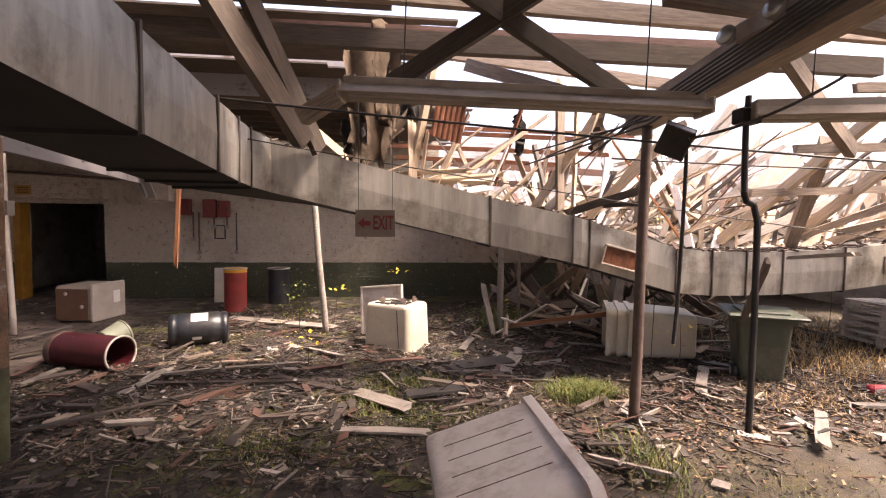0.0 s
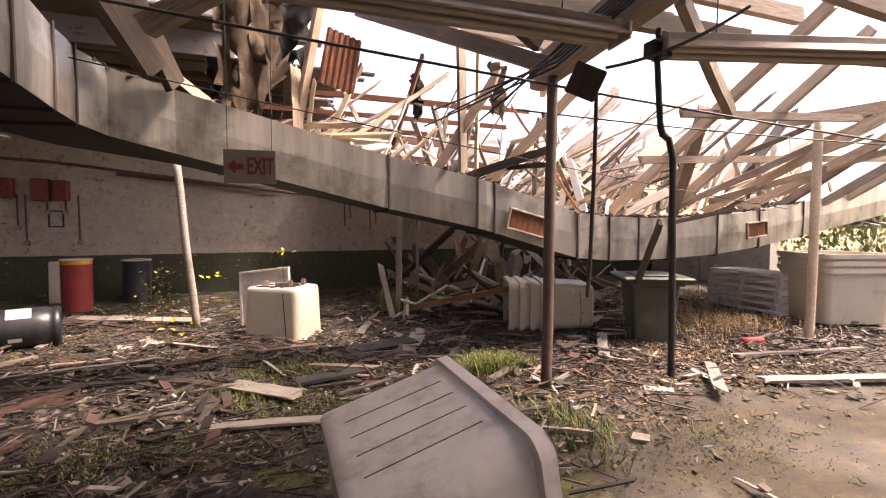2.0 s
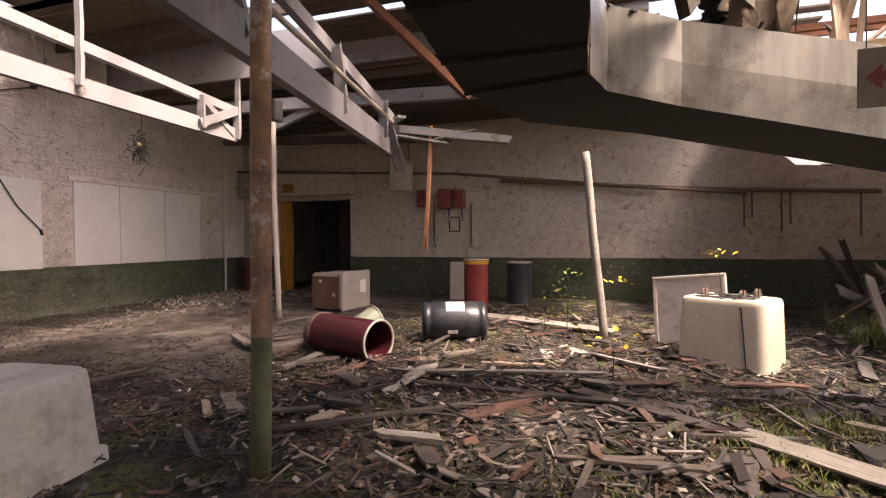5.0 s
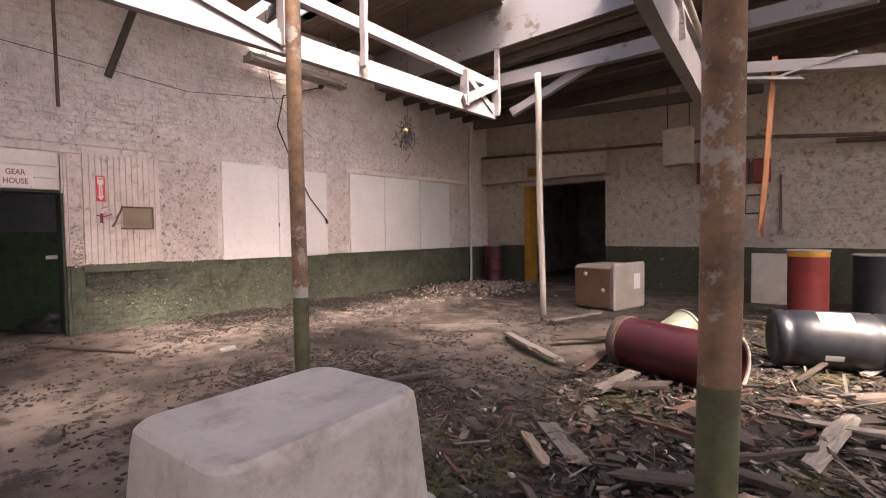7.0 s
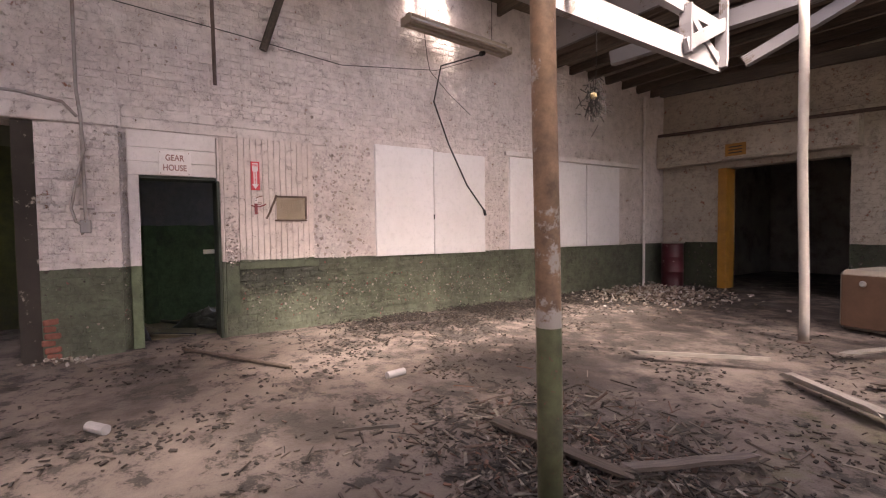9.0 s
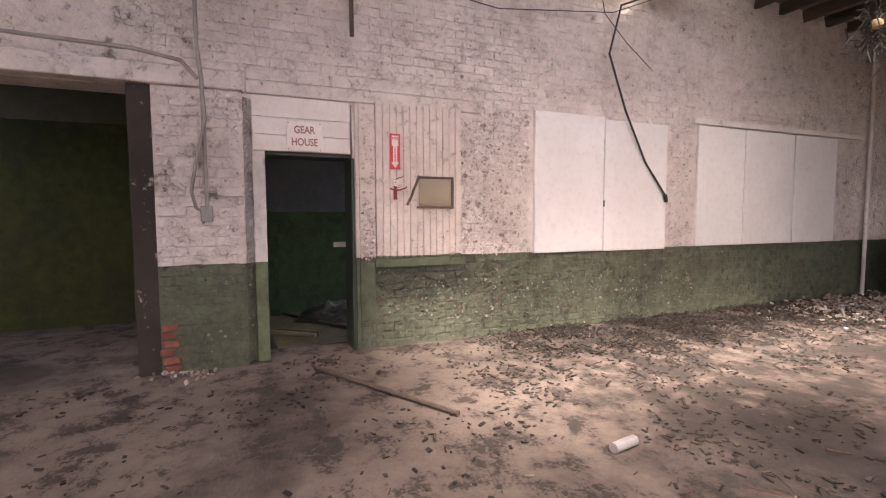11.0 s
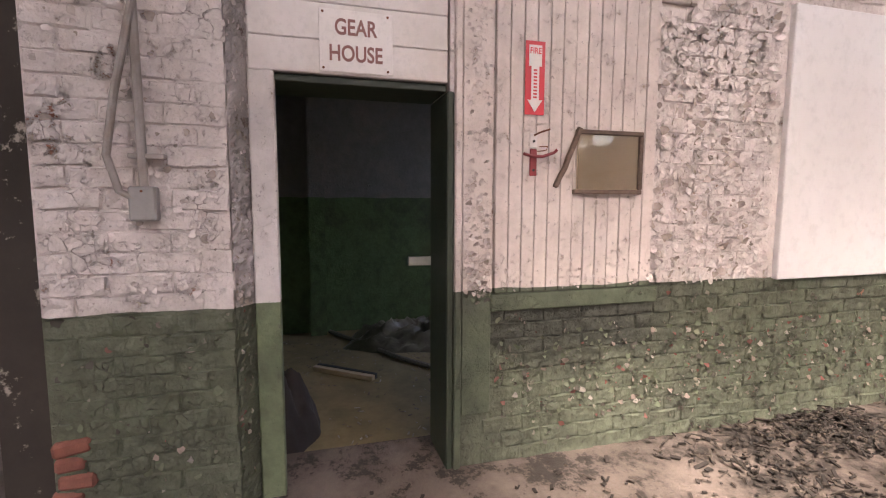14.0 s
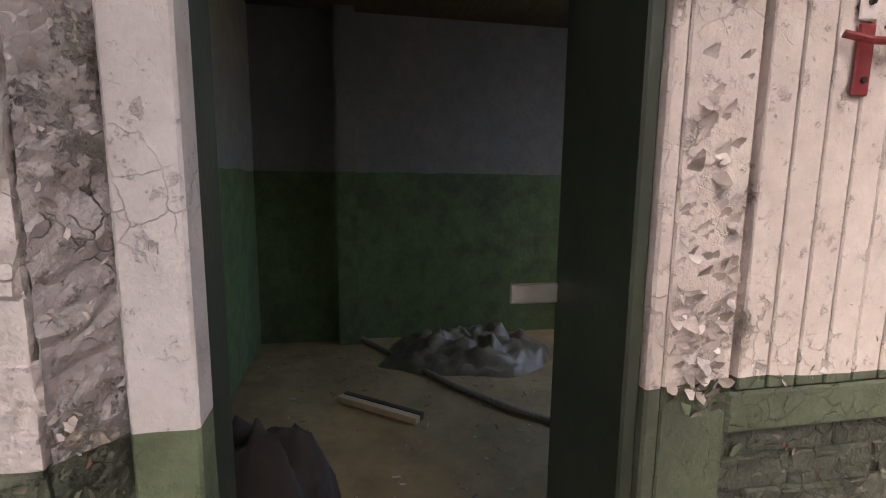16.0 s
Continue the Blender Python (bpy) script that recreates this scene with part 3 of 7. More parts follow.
PIER = 0.11
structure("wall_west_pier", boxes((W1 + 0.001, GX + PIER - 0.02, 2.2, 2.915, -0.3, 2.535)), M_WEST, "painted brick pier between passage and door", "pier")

# rooms behind the openings
structure("floor_gear_room", boxes((-15.6, GX - 0.36, 0.9, 7.6, -0.6, -0.45)), M_ROOMFLOOR, "dusty boarded floor below the sill", "floor")
# gap in the unseen north side is an added opening that lights the room
structure("wall_gear_room", boxes((-15.75, -15.5, 0.9, 7.6, -0.45, 3.2), (-15.5, -14.9, 6.6, 6.75, -0.45, 3.2), (-14.9, -12.9, 6.6, 6.75, -0.45, 0.5), (-12.9, GX - 0.36, 6.6, 6.75, -0.45, 3.2), (-15.5, GX - 0.36, 2.2, 2.32, -0.45, 3.2)), M_ROOM, "green painted room walls, upper coat darkened for torch falloff", "wall")
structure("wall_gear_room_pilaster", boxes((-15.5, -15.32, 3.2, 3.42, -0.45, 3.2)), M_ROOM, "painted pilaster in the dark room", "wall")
structure("ceiling_gear_room", boxes((-15.75, GX - 0.36, 0.9, 6.75, 3.2, 3.3)), M_DECK, "dark boarded ceiling", "ceiling")
structure("wall_passage", boxes((-13.6, -13.4, -2.2, 2.2, -0.5, 3.0), (-13.4, GX - 0.36, -2.2, -2.0, -0.5, 3.0)), M_PASS, "olive green painted passage walls", "wall")
structure("wall_passage_side", boxes((-13.4, GX + PIER - 0.03, 2.02, 2.199, -0.5, 2.53)), M_DARKPLASTER, "dark mottled brown passage side wall", "wall")
structure("trim_passage_strip", boxes((-12.2, -12.1, 2.0, 2.019, 1.25, 2.35), bevel=0.004), M_GREYBOARD, "pale worn batten on the dark passage wall", "batten")
# stops short at y -0.6: an unseen opening added to light the passage
structure("ceiling_passage", boxes((-13.6, GX - 0.36, -0.6, 2.198, 3.0, 3.1)), M_DECK, "dark boarded passage ceiling", "ceiling")
structure("floor_passage", boxes((-13.6, GX - 0.36, -2.2, 2.2, -0.1, -0.006)), M_FLOOR, "dirty concrete passage floor", "floor")
structure("wall_north_room", boxes((-10.9, -10.7, NY + 0.35, 19, -0.5, 3.2), (-6.2, -6.0, NY + 0.35, 19, -0.5, 3.2), (-10.9, -6.0, 19, 19.2, -0.5, 3.2), (-8.1, -7.6, 16.4, 16.6, -0.1, 2.2)), M_SOUTH, "dim plaster walls beyond the doorway", "wall")
structure("ceiling_north_room", boxes((-10.9, -6.0, NY + 0.35, 19.2, 3.2, 3.3)), M_DECK, "dark ceiling beyond the doorway", "ceiling")
structure("floor_north_room", boxes((-10.9, -6.0, NY + 0.34, 19.2, -0.2, -0.01)), M_FLOOR, "dim concrete floor beyond the doorway", "floor")


# roof stretches, standing or added out of view: one mesh each, broken eastern ends
def roof(x0, x1, y0, y1, z, seed, ragged=0.5, slope=0.0, gap=0.0):
    rng = random.Random(seed)
    bm = bmesh.new()
    y = y0
    while y < y1:
        w = 0.19
        end = x1 + rng.uniform(-ragged, ragged * 0.4)
        if rng.random() >= gap:
            zz = z + slope * (y - y0)
            box(bm, x0, end, y, y + w - 0.006, zz, zz + 0.03)
        y += w
    return bm


# unseen south-west stretch, added to keep direct sun off the west bay
structure("ceiling", roof(GX - 0.4, -4.0, -3.0, 3.4, CEIL - 0.25, 1, 0.5), M_DECK, "unseen boarded roof with broken edge, added to block sun", "ceiling")
structure("ceiling_north", roof(GX - 0.4, 2.0, 9.6, NY + 0.4, 4.6, 2, 0.8, -0.02), M_DECK, "dark boarded roof over the back bay", "ceiling")
bm = roof(GX - 0.4, -7.1, 3.4, 6.5, CEIL - 0.25, 6, 0.7)
for y0, y1, x0 in ((6.44, 7.4, -10.3), (7.4, 9.62, GX - 0.4)):
    y = y0
    while y < y1:
        box(bm, x0 + 0.2 * math.sin(y * 9), -7.1 + 0.3 * math.sin(y * 23), y, y + 0.184, CEIL - 0.25, CEIL - 0.22)
        y += 0.19
structure("ceiling_west", bm, M_DECK, "old boarded roof with broken eastern edge", "ceiling")
structure("ceiling_broken", roof(-5.5, 0.6, 3.4, 9.6, 5.0, 16, 2.0, 0.0, 0.28), M_DECK, "broken boarded roof with many boards gone", "ceiling")
# unseen deck, sized and gapped to shade the floor near the start
structure("ceiling_middle", roof(-4.2, 5.4, -3.0, 4.55, 4.75, 3, 0.6, 0.0, 0.06), M_DECK, "unseen gappy boarded roof added to shade the start", "ceiling")
bm = boxes((GX - 0.4, -0.2, 9.55, 9.63, 4.6, CEIL - 0.2))
structure("wall_drop", bm, M_WHITE_TIMBER, "boarded drop between the two roof levels", "wall")

# west wall trim
trim = structure("trim_gear_door", boxes((GX - 0.08, GX + 0.006, 2.995, 3.106, 0.0, 2.03), bevel=0.006), M_GREENJAMB, "cracked white and green door casing", "trim")
structure("trim_gear_head", boxes((GX - 0.06, GX + 0.008, 2.95, 5.4, 2.555, 2.68), bevel=0.008), M_LINTEL, "white painted timber head above the doorway", "trim")
structure("trim_gear_rail", boxes((GX - 0.05, GX - 0.004, 2.95, 5.45, 2.684, 2.79), bevel=0.006), M_LINTEL, "second white painted rail of the lintel", "trim")
structure("trim_passage_head", boxes((GX - 0.1, GX + PIER + 0.015, 0.5, 2.93, 2.54, 2.71), bevel=0.01), M_LINTEL, "white painted timber lintel", "trim")
structure("trim_right_post", boxes((GX - 0.3, GX + 0.008, 3.963, 4.0, 0.0, 2.55), bevel=0.006), M_PANEL, "narrow white painted door post", "trim")
structure("trim_flat_post", boxes((GX - 0.02, GX + 0.004, 4.004, 4.165, 0.30, 2.55), bevel=0.004), M_PANEL, "flat post with curling white paint", "trim")
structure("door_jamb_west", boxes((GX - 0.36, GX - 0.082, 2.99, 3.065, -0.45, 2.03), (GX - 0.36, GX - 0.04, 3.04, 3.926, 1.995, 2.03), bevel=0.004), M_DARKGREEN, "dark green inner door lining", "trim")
structure("door_sill", boxes((GX - 0.36, GX - 0.02, 3.115, 3.93, -0.3, -0.012), bevel=0.01), M_ROOMFLOOR, "worn timber sill dropping into the room", "trim")
# crumbled mortar between the brick and the casing
bm = bmesh.new()
grid = []
for j in range(141):
    z = 0.02 + 2.48 * j / 140
    row = []
    for i in range(8):
        y = 2.92 + 0.077 * i / 7
        lump = 0.3 + 0.9 * noise.noise((y * 26, z * 17, 3)) + 0.6 * noise.noise((y * 60, z * 44, 8))
        row.append(bm.verts.new((GX - 0.03 + 0.11 * (1 - i / 7) + (0.03 * max(0.0, lump) if 0 < i < 7 else 0.0), y + 0.006 * noise.noise((z * 30, i, 1)), z)))
    grid.append(row)
for a, b in zip(grid, grid[1:]):
    for i in range(7):
        bm.faces.new((a[i], a[i + 1], b[i + 1], b[i]))
structure("trim_mortar_strip", bm, M_MORTAR, "crumbling grey mortar strip beside the door casing", "mortar")
# transom of three boards over the door
transom = tagged(new("transom"), "cream painted boards above the gear house door", "door transom", kind="structure")
for z0, z1 in ((2.034, 2.185), (2.188, 2.35), (2.353, 2.553)):
    part("plank", boxes((GX - 0.07, GX - 0.014, 2.998, 3.926, z0, z1), bevel=0.004), M_TRIM, transom)

# dark door standing open against the jamb, inside
door = tagged(new("door_1"), "dark green plank door standing open inwards", "door", kind="structure")
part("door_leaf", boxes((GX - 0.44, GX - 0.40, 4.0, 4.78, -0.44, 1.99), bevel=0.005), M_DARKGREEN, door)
part("hasp", boxes((GX - 0.37, GX - 0.355, 3.79, 3.955, 1.07, 1.125), bevel=0.003), M_CHROME, door, "bright steel hasp")
part("staple", boxes((GX - 0.39, GX - 0.33, 3.94, 3.985, 1.05, 1.14), bevel=0.004), M_CHROME, door, "bright steel hinge plate")
part("door_edge", boxes((GX - 0.37, GX - 0.012, 3.925, 3.962, -0.02, 1.994), bevel=0.006), M_DARKGREEN, door)

# vertical plank panel beside the door
panel = tagged(new("plank_panel"), "tongued plank panel with flaking cream paint on the brick", "wall panel", kind="structure")
rng = random.Random(5)
y = 4.18
while y < 5.14:
    w = 0.075
    part("plank", boxes((GX - 0.03, GX + 0.010 + rng.uniform(-0.003, 0.003), y, y + w - 0.004, 0.96, 2.57), bevel=0.003), M_PANEL, panel)
    y += w
part("bottom_rail", boxes((GX - 0.03, GX + 0.012, 4.16, 5.21, 0.86, 0.955), bevel=0.006), M_PANEL, panel)

# white boards over the old windows
boards_1 = tagged(new("window_board"), "pair of smooth white boards over a blocked window", "boarded window", kind="structure")
part("sheet", boxes((GX - 0.03, GX + 0.02, 6.11, 7.145, 0.955, 2.65), bevel=0.006), M_BOARD, boards_1)
part("sheet", boxes((GX - 0.03, GX + 0.018, 7.155, 8.22, 0.95, 2.62), bevel=0.006), M_BOARD, boards_1)
part("latch", boxes((GX + 0.02, GX + 0.03, 7.14, 7.16, 1.52, 1.60), bevel=0.003), M_DARKMETAL, boards_1, "small dark latch")
boards_2 = tagged(new("window_board"), "tall white boards over a second blocked window", "boarded window", kind="structure")
for y0, y1 in ((8.80, 9.76), (9.77, 10.90), (10.92, 12.0)):
    part("sheet", boxes((GX - 0.03, GX + 0.02, y0, y1, 0.97, 2.66), bevel=0.006), M_BOARD, boards_2)
structure("trim_board_head", boxes((GX - 0.02, GX + 0.03, 8.7, 12.7, 2.68, 2.76), bevel=0.006), M_TRIM, "thin white head over the boards", "trim")
structure("pipe_corner", tube(bmesh.new(), [(GX + 0.05, 12.86, 0), (GX + 0.05, 12.86, 4.3)], 0.03), M_TRIM, "white painted corner pipe", "pipe")

# north wall fittings
structure("trim_north_head", boxes((GX, -7.2, NY - 0.32, NY - 0.002, 2.72, 3.42), bevel=0.02), M_NORTH, "boxed beam over the dark doorway", "trim")
structure("trim_north_post", boxes((-9.62, -9.44, NY - 0.06, NY + 0.3, 0, 2.6), bevel=0.01), M_YELLOW, "yellow ochre painted door post", "trim")
structure("pipe_north", tube(bmesh.new(), [(GX + 0.1, NY - 0.4, 3.46), (-4.3, NY - 0.35, 3.12), (0.2, NY - 0.3, 2.62), (2.2, NY - 0.3, 2.42)], 0.035), M_RUSTPIPE, "dark pipe along the back wall", "pipe")
structure("pipe_north", tube(bmesh.new(), [(-3.1, NY - 0.12, 2.92), (-1.0, NY - 0.12, 2.74), (2.3, NY - 0.12, 2.5), (4.6, NY - 0.12, 2.4)], 0.045), M_RUSTPIPE, "rusty pipe hung along the back wall", "pipe")
for i, (x, z0) in enumerate(((2.2, 1.7), (2.35, 1.9), (2.9, 1.6), (3.06, 1.75), (4.3, 1.5))):
    structure("pipe_drop", tube(bmesh.new(), [(x, NY - 0.08, 2.45), (x + 0.02, NY - 0.06, z0)], 0.018, 8), M_RUSTPIPE, "short rusty pipe drop on the wall", "pipe")


# ---- bricks of the west wall near the door ----
def brick_meshes(n=12):
    out = []
    for i in range(n):
        rng = random.Random(100 + i)
        bm = bmesh.new()
        L, D, H = 0.236, 0.05, 0.0865
        prof = [(-1, 0.0), (-0.94, 0.85), (-0.45, 1.0), (0.05, 1.0), (0.5, 1.0), (0.94, 0.85), (1, 0.0)]
        rows = []
        for v, dz in ((-1, 0.0), (-0.86, 0.92), (0, 1.0), (0.84, 0.92), (1, 0.0)):
            row = []
            for u, d in prof:
                dd = min(d, dz) if min(d, dz) == 0 else min(d, 1) * rng.uniform(0.4, 1.35)
                row.append(bm.verts.new((dd * 0.011 if dd else rng.uniform(-0.004, 0.002), u * L / 2 + rng.uniform(-0.004, 0.004), v * H / 2 + rng.uniform(-0.003, 0.003))))
            rows.append(row)
        for a, b in zip(rows, rows[1:]):
            for k in range(len(prof) - 1):
                bm.faces.new((a[k], a[k + 1], b[k + 1], b[k]))
        me = bpy.data.meshes.new("brick")
        bm.to_mesh(me)
        bm.free()
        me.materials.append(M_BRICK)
        out.append(me)
    return out


def blocked(y, z):
    """Places on the west wall covered by openings, trim, panels and boards."""
    if y < 2.2 and z < 2.6: return True
    if 2.92 < y < 4.2 and z < 2.82: return True
    if y < 2.7 and 2.5 < z < 2.74: return True
    if 4.1 < y < 5.28 and 0.85 < z < 2.82: return True
    if y < 5.5 and 2.52 < z < 2.83: return True
    if 6.02 < y < 8.3 and 0.93 < z < 2.68: return True
    if 8.7 < y < 12.75 and 0.93 < z < 2.78: return True
    return False


def lay_bricks():
    meshes = brick_meshes()
    rng = random.Random(8)
    near, rest = [], []
    for r in range(53):
        z = 0.04 + r * 0.088
        off = 0.12 if r % 2 else 0
        for k in range(52):
            y = 2.323 - off + k * 0.24 + rng.uniform(-0.006, 0.006)
            half = r % 2 and k == 0
            if half:
                y = 2.262
            if y > 12.7 or blocked(y, z) or (4.0 < y < 4.2 and z < 2.8):
                continue
            cut = 1.0
            if y - 0.118 < 2.83 and y + 0.118 > 2.925:
                lo = y - 0.118
                end = 2.918 + rng.uniform(-0.022, 0.012)
                y, cut = (lo + end) / 2, (end - lo) / 0.236
            spot = (y, z + rng.uniform(-0.003, 0.003), rng.randrange(12), rng.uniform(-2.2, 2.2), rng.uniform(-0.006, 0.002), 0.49 if half else cut)
            (near if len(near) < 300 and 2.17 < y < 6.05 and z < 2.55 else rest).append(spot)
    near = [(y, z, k, tilt, out + (PIER if y < 2.93 and z < 2.55 else 0.0), sc) for y, z, k, tilt, out, sc in near]
    rest = [(y, z, k, tilt, out + (PIER if y < 2.93 and z < 2.55 else 0.0), sc) for y, z, k, tilt, out, sc in rest]
    for y, z, k, tilt, out, sc in near:
        b = new("brick", meshes[k])
        b.parent = wall_west
        b.matrix_local = pose(GX - 0.018 + out, y, z, tilt, rng.uniform(-1.6, 1.6), rng.uniform(-1.5, 1.5)) @ Matrix.Diagonal((1, sc, 1, 1))
    verts, faces = [], []
    tv = [[v.co.copy() for v in m.vertices] for m in meshes]
    tf = [[tuple(p.vertices) for p in m.polygons] for m in meshes]
    for y, z, k, tilt, out, sc in rest:
        m, base = pose(GX - 0.018 + out, y, z, tilt, 0, 0) @ Matrix.Diagonal((1, sc, 1, 1)), len(verts)
        verts += [tuple(m @ c) for c in tv[k]]
        faces += [tuple(i + base for i in f) for f in tf[k]]
    me = bpy.data.meshes.new("bricks")
    me.from_pydata(verts, [], faces)
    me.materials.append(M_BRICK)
    ob = new("bricks", me)
    ob.parent = wall_west
    tagged(ob, "flaking white and green painted bricks", kind="stuff")


def curls():
    """Curled flakes of paint, each rooted on the wall along one edge."""
    rng = random.Random(21)
    verts, faces = {"w": [], "g": []}, {"w": [], "g": []}

    def flake(y, z, s, a, base_x):
        key = "g" if z < 0.96 else "w"
        vs, fs = verts[key], faces[key]
        k0, lift = len(vs), rng.uniform(0.2, 0.95)
        ends = (1.0, rng.uniform(0.8, 1.25), rng.uniform(0.55, 1.0), rng.uniform(0.1, 0.5))
        for u, wd in zip((0, 0.38, 0.72, 1), ends):
            for v in (-0.5, 0.0, 0.5):
                du, dv = u * s * 1.1 + rng.uniform(-0.08, 0.08) * s, v * s * wd * 1.3
                bow = 0.12 * s * (1 if v else 0) * u
                vs.append((base_x + s * lift * u ** 1.8 + bow, y + du * math.cos(a) - dv * math.sin(a), z + du * math.sin(a) + dv * math.cos(a)))
        for r in range(3):
            for c in range(2):
                q = k0 + r * 3 + c
                fs.append((q, q + 1, q + 4, q + 3))

    def scatter(n, y0, y1, z0, z1, s0, s1, base_x=GX - 0.012):
        for i in range(n):
            y, z = rng.uniform(y0, y1), rng.uniform(z0, z1)
            if blocked(y, z):
                continue
            s = s0 + (s1 - s0) * rng.random() ** 2
            flake(y, z, s, rng.uniform(0, 6.28), base_x)

    scatter(330, 2.25, 2.9, 1.0, 2.5, 0.005, 0.03, GX + PIER - 0.012)
    scatter(110, 2.25, 2.9, 0.05, 0.95, 0.006, 0.03, GX + PIER - 0.012)
    scatter(1150, 5.2, 6.05, 0.97, 2.6, 0.008, 0.042)
    scatter(500, 2.3, 9.0, 2.8, 3.6, 0.008, 0.03)
    scatter(300, 8.25, 8.75, 0.97, 2.6, 0.01, 0.03)
    for i in range(2300):
        y = rng.uniform(4.15, 8.8)
        z = rng.gauss(0.47 - 0.02 * (y - 4.2), 0.17)
        if 0.03 < z < 0.93 and not blocked(y, z):
            flake(y, z, 0.007 + 0.02 * rng.random() ** 2, rng.uniform(0, 6.28), GX - 0.012)
    # the flat post beside the planks curls worst, above all at hand height
    for i in range(230):
        z = 0.92 + abs(rng.gauss(0, 0.28)) if i < 150 else rng.uniform(0.9, 2.5)
        if z < 2.5:
            flake(rng.uniform(4.02, 4.15), z, rng.uniform(0.008, 0.026), rng.choice((1.57, -1.57, 1.2, 2.0)) + rng.uniform(-.5, .5), GX + 0.003)
    # crumbled strip between the brick and the casing
    for i in range(260):
        y = rng.uniform(2.925, 2.99)
        flake(y, rng.uniform(0.1, 2.5), rng.uniform(0.006, 0.017), rng.uniform(0, 6.28), GX - 0.025 + 0.11 * (2.99 - y) / 0.07)
    # chipped lower edge of the plank panel
    for i in range(120):
        flake(rng.uniform(4.2, 5.16), 0.97 + abs(rng.gauss(0, 0.07)), rng.uniform(0.006, 0.016), rng.uniform(0, 6.28), GX + 0.008)
    for i in range(90):
        flake(rng.uniform(5.12, 5.24), rng.uniform(0.98, 2.5), rng.uniform(0.012, 0.04), rng.uniform(0, 6.28), GX + 0.002)
    for key, m, lab in (("w", M_FLAKEW, "curled flakes of white paint"), ("g", M_FLAKEG, "curled flakes of green and grey paint")):
        me = bpy.data.meshes.new("paint_flakes")
        me.from_pydata(verts[key], [], faces[key])
        me.materials.append(m)
        for p_ in me.polygons:
            p_.use_smooth = True
        ob = new("paint_flakes", me)
        ob.parent = wall_west
        tagged(ob, lab, kind="stuff")


M_FLAKEW = island_mat("white_flakes", [(0.70, 0.62, 0.59), (0.64, 0.56, 0.53), (0.68, 0.61, 0.58), (0.58, 0.50, 0.47), (0.40, 0.33, 0.29)], 0.7)
M_FLAKEG = island_mat("green_flakes", [(0.125, 0.142, 0.09), (0.10, 0.11, 0.07), (0.13, 0.15, 0.095), (0.08, 0.07, 0.055), (0.11, 0.13, 0.08), (0.12, 0.135, 0.085), (0.22, 0.20, 0.16), (0.07, 0.06, 0.048), (0.13, 0.14, 0.09), (0.31, 0.27, 0.235), (0.26, 0.20, 0.17), (0.20, 0.075, 0.06)], 0.7)



# ---- west wall things ----
def gear_sign():
    s = thing("door_sign", "white plastic sign with dark red capital letters above the door", "sign", pose(GX - 0.012, 3.475, 2.185))
    part("plate", boxes((0, 0.006, -0.168, 0.175, -0.14, 0.14), bevel=0.002), M_SIGNWHITE, s)
    up = pose(0.007, 0, 0, 90, 0, 90)
    letters("GEAR", 0.1, 0.001, M_LETTER, s, pose(0, 0, 0.06) @ up, squeeze=0.78)
    letters("HOUSE", 0.1, 0.001, M_LETTER, s, pose(0, 0, -0.058) @ up, squeeze=0.78)
    for y in (-0.15, 0.15):
        for z in (-0.125, 0.125):
            part("screw", tube(bmesh.new(), [(0.004, y, z), (0.009, y, z)], 0.006, 8), M_RUST, s)


def fire_sign():
    s = thing("fire_sign", "red and white fire extinguisher arrow sign on planks", "sign", pose(GX + 0.018, 4.385, 2.08))
    part("plate", boxes((0, 0.004, -0.055, 0.055, -0.185, 0.185), bevel=0.001), M_SIGNRED, s)
    part("inset", boxes((0.0045, 0.006, -0.036, 0.036, 0.06, 0.165)), M_SIGNWHITE, s)
    bm = bmesh.new()
    pts = [(-0.022, 0.06), (0.022, 0.06), (0.022, -0.11), (0.042, -0.11), (0, -0.172), (-0.042, -0.11), (-0.022, -0.11)]
    loft(bm, [[(0.0045, y, z) for y, z in pts], [(0.0065, y, z) for y, z in pts]])
    part("arrow", bm, M_SIGNWHITE, s)
    letters("FIRE", 0.042, 0.0006, M_SIGNRED, s, pose(0.0068, 0, 0.135, 90, 0, 90), squeeze=0.85)
    for k in range(9):
        part("text_bar", boxes((0.0066, 0.0074, -0.010, 0.010, 0.035 - k * 0.017, 0.044 - k * 0.017)), M_SIGNRED, s)


def bracket():
    s = thing("extinguisher_bracket", "red steel extinguisher bracket with bent strap on planks", "bracket", pose(GX + 0.016, 4.385, 1.70))
    part("back_plate", boxes((0, 0.008, -0.02, 0.02, -0.12, 0.02), bevel=0.003), M_BRACKET, s)
    part("top_plate", boxes((0, 0.006, -0.022, 0.022, 0.025, 0.1), bevel=0.003), M_TRIM, s)
    part("strap", tube(bmesh.new(), [(0.01, -0.06, -0.005), (0.03, -0.02, -0.02), (0.035, 0.04, -0.02), (0.04, 0.1, 0.0), (0.05, 0.115, 0.015)], 0.008, 8), M_BRACKET, s)
    part("hook", tube(bmesh.new(), [(0.008, 0, 0.09), (0.03, 0.03, 0.105), (0.04, 0.075, 0.12)], 0.005, 8), M_RUST, s)
    part("clip", tube(bmesh.new(), [(0.03, 0.01, 0.005), (0.05, 0.05, 0.01), (0.05, 0.06, 0.03), (0.03, 0.02, 0.03)], 0.003, 6), M_RUST, s)
    for z in (-0.09, 0.06):
        part("bolt", tube(bmesh.new(), [(0.006, 0, z), (0.013, 0, z)], 0.007, 8), M_DARKMETAL, s)


